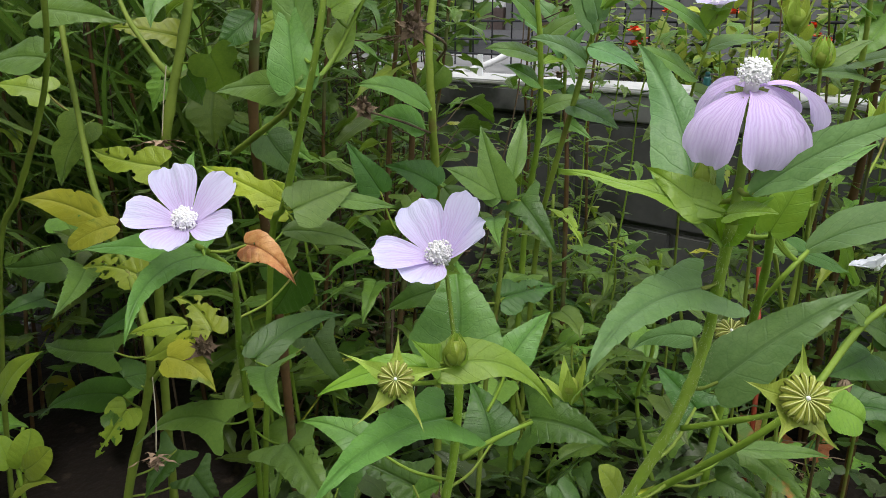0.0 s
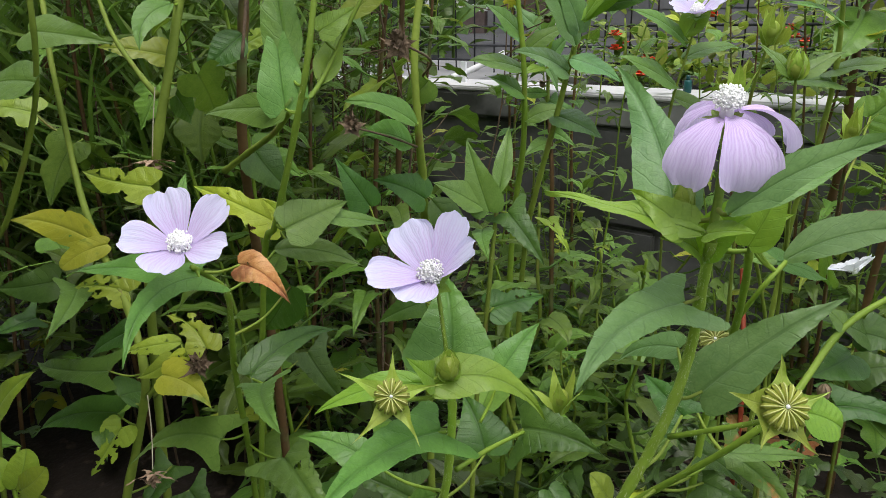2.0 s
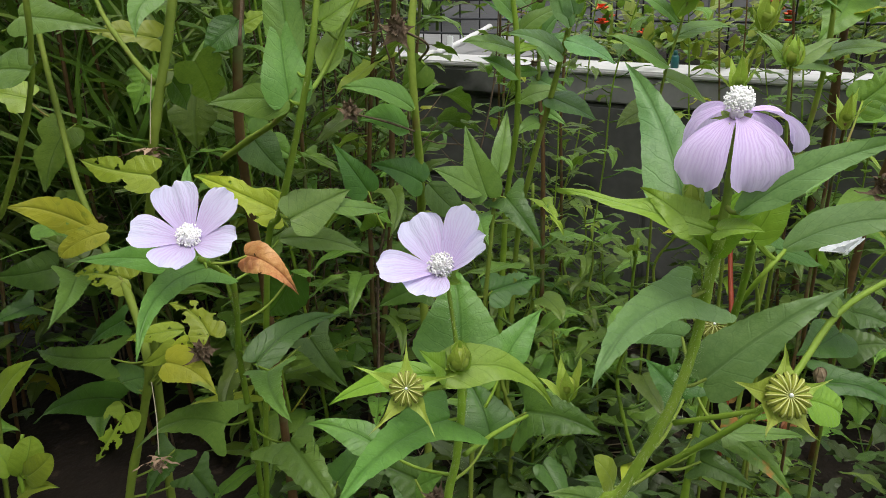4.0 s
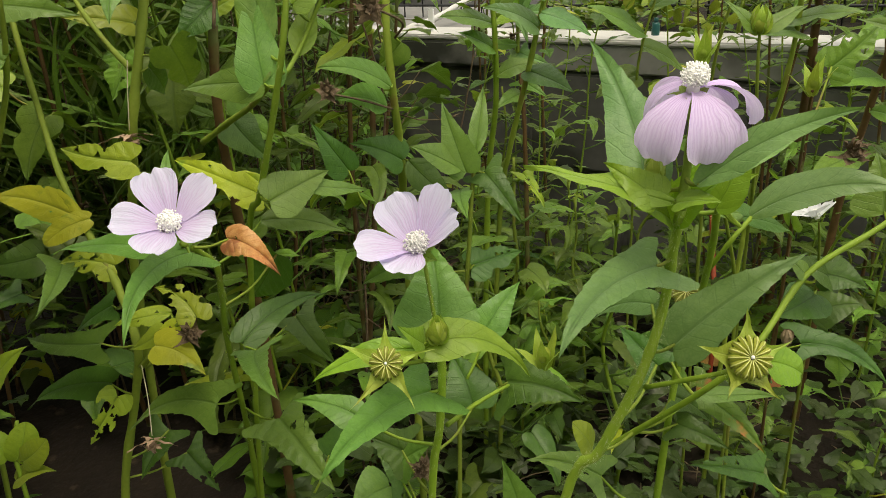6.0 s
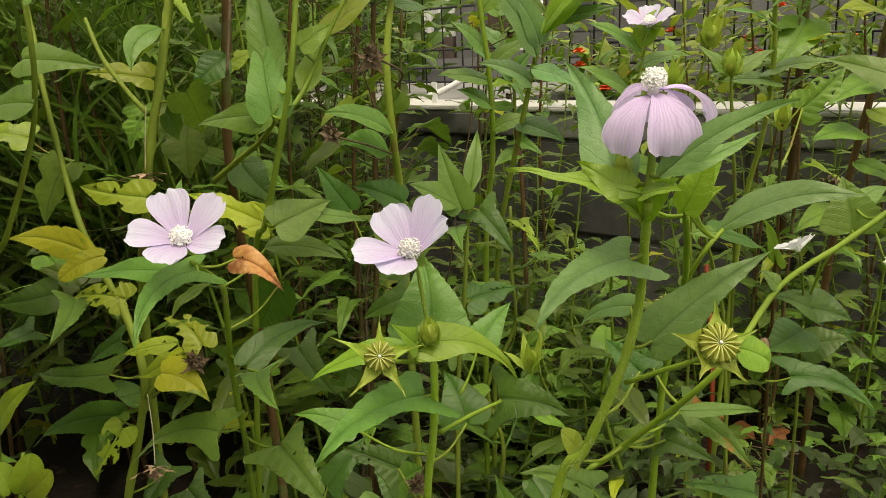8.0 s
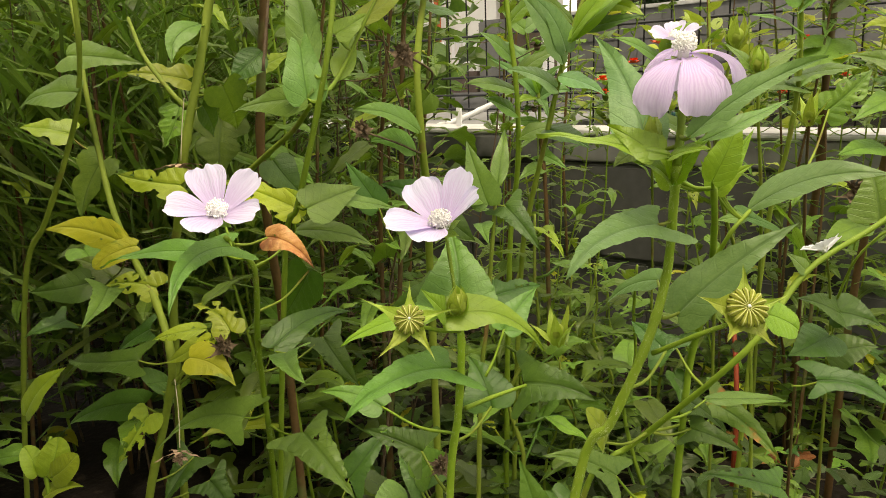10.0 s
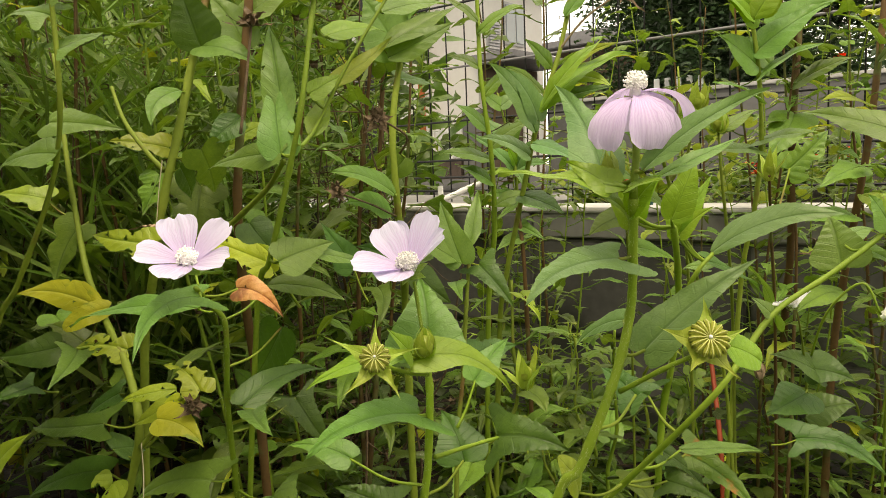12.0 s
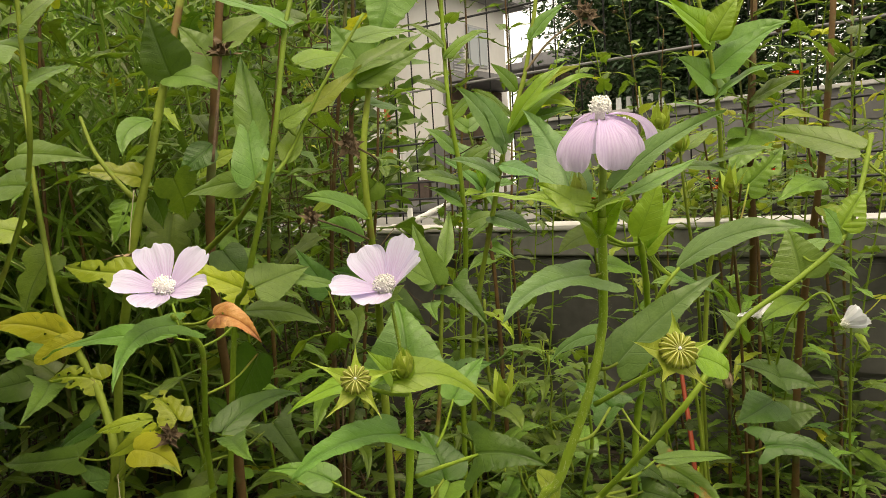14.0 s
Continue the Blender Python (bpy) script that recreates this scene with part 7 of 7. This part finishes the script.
def thicket_mallow(height, leaves, seed, woody, size, label):
    rng = random.Random(seed)
    root = thing("mallow_plant", (0, 0, 0), label, "plant", "mallow thicket")
    pts, p = [V((0, 0, -0.02))], V((0, 0, -0.02))
    lean = V((rng.uniform(-0.12, 0.12), rng.uniform(-0.12, 0.12), 0))
    for k in range(7):
        p = p + V((lean[0] * height / 7 + rng.uniform(-0.012, 0.012), lean[1] * height / 7 + rng.uniform(-0.012, 0.012), height / 7))
        pts.append(p)
    line = smooth_line(pts, 6)
    part("stem", tube(line, 0.0030 if woody else 0.0020, 0.0009, 7, 0.12, seed), STEM_BROWN if woody else rng.choice((STEM, STEM_OLD, STEM_BROWN)), root)
    w = rng.uniform(0, 6.28)
    for k in range(leaves):
        t = 0.06 + 0.94 * (k + rng.random() * 0.6) / leaves
        q = line[min(len(line) - 1, int(t * (len(line) - 1)))]
        w += 2.4 + rng.uniform(-0.4, 0.4)
        d = V((math.cos(w), math.sin(w), 0))
        pet = rng.uniform(0.01, 0.05) * (1.3 - t)
        b = q + d * pet + V((0, 0, pet * 0.5))
        ln = size * rng.uniform(0.65, 1.15) * (1.15 - 0.45 * t)
        tip = b + d * ln * rng.uniform(0.7, 1.0) + V((0, 0, ln * rng.uniform(-0.55, 0.35)))
        style = rng.choice(("hastate", "hastate", "delta", "lance", "lobed"))
        data = leaf_data(b, tip, ln * rng.uniform(0.42, 0.72) * (0.6 if style == "lance" else 1), V((0, 0, 1)) + 0.3 * d, rng.uniform(0.02, 0.16), 0.14, style, seed * 50 + k, 40, 6, wave=0.04, teeth=10, chew=rng.choice((0, 0, 0.08, 0.16)), sway=rng.uniform(-0.12, 0.12))
        v, f, _ = tube([q, (q + b) / 2 + V((0, 0, -0.002)), b + (tip - b) * 0.03], 0.0011, 0.0009, 5)
        mat = BACK if rng.random() > 0.10 else rng.choice((LIME, YELLOW, DARK))
        part("leaf", join(data, (v, f, [(0.5, 0.3)] * len(v))), mat, root)
    for k in range(rng.randint(1, 3) if height > 0.5 else 0):
        q = line[-1 - 3 * k]
        a = rng.uniform(0, 6.28)
        c = q + V((math.cos(a) * 0.02, math.sin(a) * 0.02, 0.016))
        part("pedicel", tube([q, (q + c) / 2, c], 0.0008, 0.0007, 5), STEM, root)
        part("seed_head", join(*[leaf_data(c, c + V((math.cos(x), math.sin(x), 0.5)) * 0.013, 0.006, (0, 0, 1), 0.05, 0.2, "lance", k, 6, 1) for x in np.arange(5) * 1.2566], ball(c + V((0, 0, 0.003)), 0.005, (1, 1, 0.7))), rng.choice((DRY, BRACT, STRAW)), root)
    return root


NAMES = ("leafy green mallow in the thicket", "tall mallow with a brown woody stem in the thicket")
tall = [thicket_mallow(h, n, 30 + i, i % 3 == 0, s, NAMES[1 if i % 3 == 0 else 0]) for i, (h, n, s) in enumerate(((1.15, 50, 0.064), (1.0, 46, 0.068), (0.9, 44, 0.062), (1.08, 52, 0.058), (0.95, 48, 0.055)))]
short = [thicket_mallow(h, n, 60 + i, False, s, "short leafy green mallow at the back of the bed") for i, (h, n, s) in enumerate(((0.25, 18, 0.052), (0.21, 16, 0.050), (0.28, 20, 0.050)))]
rt = random.Random(5)


def spot(depth, across):
    return HERE + AHEAD * depth + ASIDE * across


used = set()


def put(proto, at, turn, scale):
    m = pose(at[0], at[1], 0, rt.uniform(-4, 4), rt.uniform(-4, 4), turn) @ Matrix.Scale(scale, 4)
    if proto.name not in used:
        used.add(proto.name)
        proto.matrix_basis = m
    else:
        ob = copy_thing(proto, m)
        ob.scale = (scale, scale, scale)


made = 0
while made < 88:
    depth = rt.uniform(0.62, 2.6)
    across = rt.uniform(-0.78, -0.07) * depth
    at = spot(depth, across)
    if at[1] > 1.20 or (depth < 0.8 and across < -0.28 * depth):
        continue
    put(tall[made % 5], at, rt.uniform(0, 360), rt.uniform(0.85, 1.1))
    made += 1
made = 0
while made < 16:
    depth = rt.uniform(0.70, 1.35)
    across = rt.uniform(0.05, 0.72) * depth
    at = spot(depth, across)
    if at[1] > 1.18 or (at[0] + 0.05) ** 2 + (at[1] - 0.92) ** 2 < 0.045:
        continue
    put(short[made % 3], at, rt.uniform(0, 360), rt.uniform(0.85, 1.15))
    made += 1
made = 0
while made < 8:
    depth = rt.uniform(0.85, 1.25)
    across = (rt.uniform(0.36, 0.75) if made < 7 else rt.uniform(0.12, 0.2)) * depth
    at = spot(depth, across)
    if at[1] > 1.18:
        continue
    put(tall[made % 5], at, rt.uniform(0, 360), rt.uniform(0.64, 0.9))
    made += 1
for depth, across in ((0.62, 0.035), (0.78, 0.06), (0.70, 0.12), (0.88, 0.14), (0.80, 0.20), (0.66, 0.19), (0.95, 0.08), (0.92, 0.24)):
    put(short[int(depth * 100) % 3], spot(depth, across), rt.uniform(0, 360), rt.uniform(1.15, 1.5))
for depth, across in ((1.05, 0.10), (1.22, 0.15), (1.0, 0.17), (1.18, 0.06), (1.02, 0.52), (1.12, 0.62), (0.95, 0.60)):
    put(tall[int(depth * 100) % 5], spot(depth, across), rt.uniform(0, 360), rt.uniform(0.78, 0.95))
for depth, across, size in ((0.97, 0.03, 0.62), (0.92, 0.095, 0.66), (1.02, 0.15, 0.70), (0.88, 0.43, 0.80), (0.80, 0.40, 0.84), (0.86, 0.53, 0.82), (0.90, 0.34, 0.60), (0.74, 0.47, 0.80)):
    put(tall[int(depth * 100) % 5], spot(depth, across), rt.uniform(0, 360), size)
for depth, across in ((0.60, 0.30), (0.70, 0.36), (0.78, 0.30), (0.58, 0.40)):
    put(short[int(depth * 100) % 3], spot(depth, across), rt.uniform(0, 360), rt.uniform(0.6, 0.85))
# unseen tall mallows beside the path, added to shade the bed
for depth, across in ((0.3, -0.62), (0.45, -0.5), (0.55, -0.62), (0.7, -0.68), (0.3, 0.62), (0.5, 0.6), (0.62, 0.62), (0.42, -0.42), (0.52, -0.46), (0.3, -0.42), (0.6, -0.52)):
    put(tall[int(depth * 10) % 5], spot(depth, across), rt.uniform(0, 360), rt.uniform(0.9, 1.1))


def weed_patch(count, seed):
    rng = random.Random(seed)
    bits = []
    for k in range(count):
        depth = rng.uniform(0.30, 1.6)
        at = spot(depth, rng.uniform(-0.75, 0.75) * depth)
        if at[1] > 1.26:
            continue
        if (at[0] + 0.07) ** 2 + (at[1] - 0.96) ** 2 < 0.012:
            continue
        if depth < 1.25 and np.dot(at - HERE, ASIDE) < -0.3 * depth:
            continue
        z = abs(rng.gauss(0, 0.065)) + 0.006
        w = rng.uniform(0, 6.283)
        d = V((math.cos(w), math.sin(w), rng.uniform(-0.3, 0.5)))
        ln = rng.uniform(0.014, 0.036)
        b = V((at[0], at[1], z))
        bits.append(leaf_data(b, b + d * ln, ln * rng.uniform(0.5, 0.8), V((0, 0, 1)) + 0.4 * V((rng.gauss(0, 1), rng.gauss(0, 1), 0)), 0.08, 0.12, rng.choice(("ovate", "lobed", "lobed", "hastate")), k, 10, 2, wave=0.06))
    return join(*bits)


def litter(count, seed):
    rng = random.Random(seed)
    bits = []
    for k in range(count):
        depth = rng.uniform(0.35, 1.6)
        at = spot(depth, rng.uniform(-0.75, 0.75) * depth)
        if at[1] > 1.27 or (depth < 1.25 and np.dot(at - HERE, ASIDE) < -0.25 * depth):
            continue
        w = rng.uniform(0, 6.283)
        ln = rng.uniform(0.02, 0.09)
        a = V((at[0], at[1], 0.008 + rng.random() * 0.02))
        b = a + V((math.cos(w) * ln, math.sin(w) * ln, rng.uniform(-0.004, 0.02)))
        v, f, _ = tube([a, (a + b) / 2 + V((0, 0, 0.004)), b], 0.0010, 0.0006, 4)
        bits.append((v, f, None))
    return join(*bits)


def blades(count, seed):
    rng = random.Random(seed)
    bits = []
    for k in range(count):
        depth = rng.uniform(0.8, 1.3) if k % 5 < 2 else rng.uniform(0.95, 2.3)
        at = spot(depth, rng.uniform(-0.68, -0.28 if k % 5 < 2 else -0.12) * depth)
        if at[1] > 1.24:
            continue
        z = rng.uniform(0.15, 0.5 if k % 5 < 2 else 0.85)
        w = rng.uniform(0, 6.283)
        ln = rng.uniform(0.14, 0.34)
        b = V((at[0], at[1], z))
        d = V((math.cos(w) * 0.75, math.sin(w) * 0.75, rng.uniform(0.3, 1.0)))
        bits.append(leaf_data(b, b + unit(d) * ln, rng.uniform(0.005, 0.010), V((0, 0, 1)) + 0.5 * V((rng.gauss(0, 1), rng.gauss(0, 1), 0)), rng.uniform(0.05, 0.2), 0.2, "lance", k, 8, 1, wave=0.0))
    return join(*bits)


# weeds near the soil wear the weed green with shade painted in
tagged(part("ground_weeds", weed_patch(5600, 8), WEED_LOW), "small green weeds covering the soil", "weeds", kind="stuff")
tagged(part("dry_litter", litter(380, 9), STRAW), "dry straw and twig litter on the soil", "litter", kind="stuff")
def dry_twigs(count, seed):
    """Bare branching twigs with shrivelled seed heads, and the small chewed leaves that still hang on them."""
    rng = random.Random(seed)
    wood, green = [], []
    for k in range(count):
        depth = rng.uniform(0.62, 1.9)
        at = spot(depth, rng.uniform(-0.72, -0.07) * depth)
        if at[1] > 1.2 or (depth < 0.8 and np.dot(at - HERE, ASIDE) < -0.28 * depth):
            continue
        top = rng.uniform(0.25, 0.85)
        p = V((at[0], at[1], -0.01))
        line = [p]
        for q in range(6):
            p = p + V((rng.gauss(0, 0.022), rng.gauss(0, 0.022), top / 6))
            line.append(p)
        line = smooth_line(line, 4)
        wood.append(tube(line, 0.0016, 0.0006, 5, 0.2, k))
        for q in range(16):
            c = line[rng.randrange(7, len(line))]
            w = rng.uniform(0, 6.283)
            ln = rng.uniform(0.02, 0.07)
            e = c + V((math.cos(w) * ln, math.sin(w) * ln, rng.uniform(-0.02, 0.04)))
            wood.append(tube([c, (c + e) / 2 + V((0, 0, -0.004)), e], 0.0007, 0.0004, 4))
            if q % 4 == 0:
                wood.append(join(*[leaf_data(e, e + V((math.cos(x), math.sin(x), 0.4)) * 0.011, 0.006, (0, 0, 1), 0.1, 0.3, "star", q, 5, 1) for x in np.arange(5) * 1.2566]))
                wood.append(ball(e, 0.0035, (1, 1, 0.7), 4, 6))
            else:
                d = V((math.cos(w), math.sin(w), rng.uniform(-0.7, 0.3)))
                size = rng.uniform(0.022, 0.054)
                green.append(leaf_data(e, e + d * size, size * rng.uniform(0.4, 0.75), V((rng.gauss(0, 0.4), rng.gauss(0, 0.4), 1)), 0.1, 0.2, rng.choice(("lobed", "ovate", "hastate")), k * 20 + q, 14, 3, chew=rng.choice((0, 0.2, 0.3)), wave=0.06))
    return join(*wood), join(*green)


def shade_leaves(count, seed):
    """Leaves added out of view, left of the bed and at its near end, to shade the soil."""
    rng = random.Random(seed)
    bits = []
    for k in range(count):
        if k % 2:
            depth = rng.uniform(-0.45, 0.30)
            across, top = rng.uniform(-0.7, 0.7), 0.20
        else:
            depth = rng.uniform(0.1, 1.1)
            across, top = -0.66 * depth - rng.uniform(0.10, 0.50), 0.95
        at = spot(depth, across)
        z = rng.uniform(0.03, top)
        w = rng.uniform(0, 6.283)
        ln = rng.uniform(0.05, 0.085)
        b = V((at[0], at[1], z))
        bits.append(leaf_data(b, b + V((math.cos(w), math.sin(w), rng.uniform(-0.4, 0.2))) * ln, ln * 0.6, (0, 0, 1), 0.08, 0.14, "hastate", k, 8, 2))
        if k % 6 == 0:
            bits.append(tube([V((at[0], at[1], -0.01)), V((at[0] + 0.01, at[1], z / 2)), b], 0.002, 0.001, 5))
    return join(*bits)


# out of view; blocks sky light from the left and the near side
tagged(part("leaf_cover", shade_leaves(4000, 14), WEED), "unseen green leaves added beside the bed to shade its soil", "plants", kind="stuff")
twigs, shreds = dry_twigs(110, 12)
tagged(part("dry_twigs", twigs, DRY), "thin dry brown twigs with shrivelled seed heads", "twigs", kind="stuff")
tagged(part("small_leaves", shreds, WEED), "small chewed green leaves among the stems", "leaves", kind="stuff")
tagged(part("grass_blades", blades(3200, 10), BLADE), "long narrow dark green grass blades", "grass", kind="stuff")

# ---- concrete blocks of the wall face ----
first = None
for j in range(2):
    for k in range(25):
        x = -6.0 + 0.4 * k + (0.2 if j else 0)
        if x + 0.4 > 4.0:
            continue
        if first is None:
            first = part("block", slab(0.004, 0.396, WALL_Y - 0.002, WALL_Y + 0.02, 0.002, 0.173, 0.004), CONCRETE, wall, smooth=False)
            first.location = (x, 0, 0)
        else:
            ob = new("block", first.data)
            ob.parent = wall
            ob.location = (x, 0, 0.177 * j)
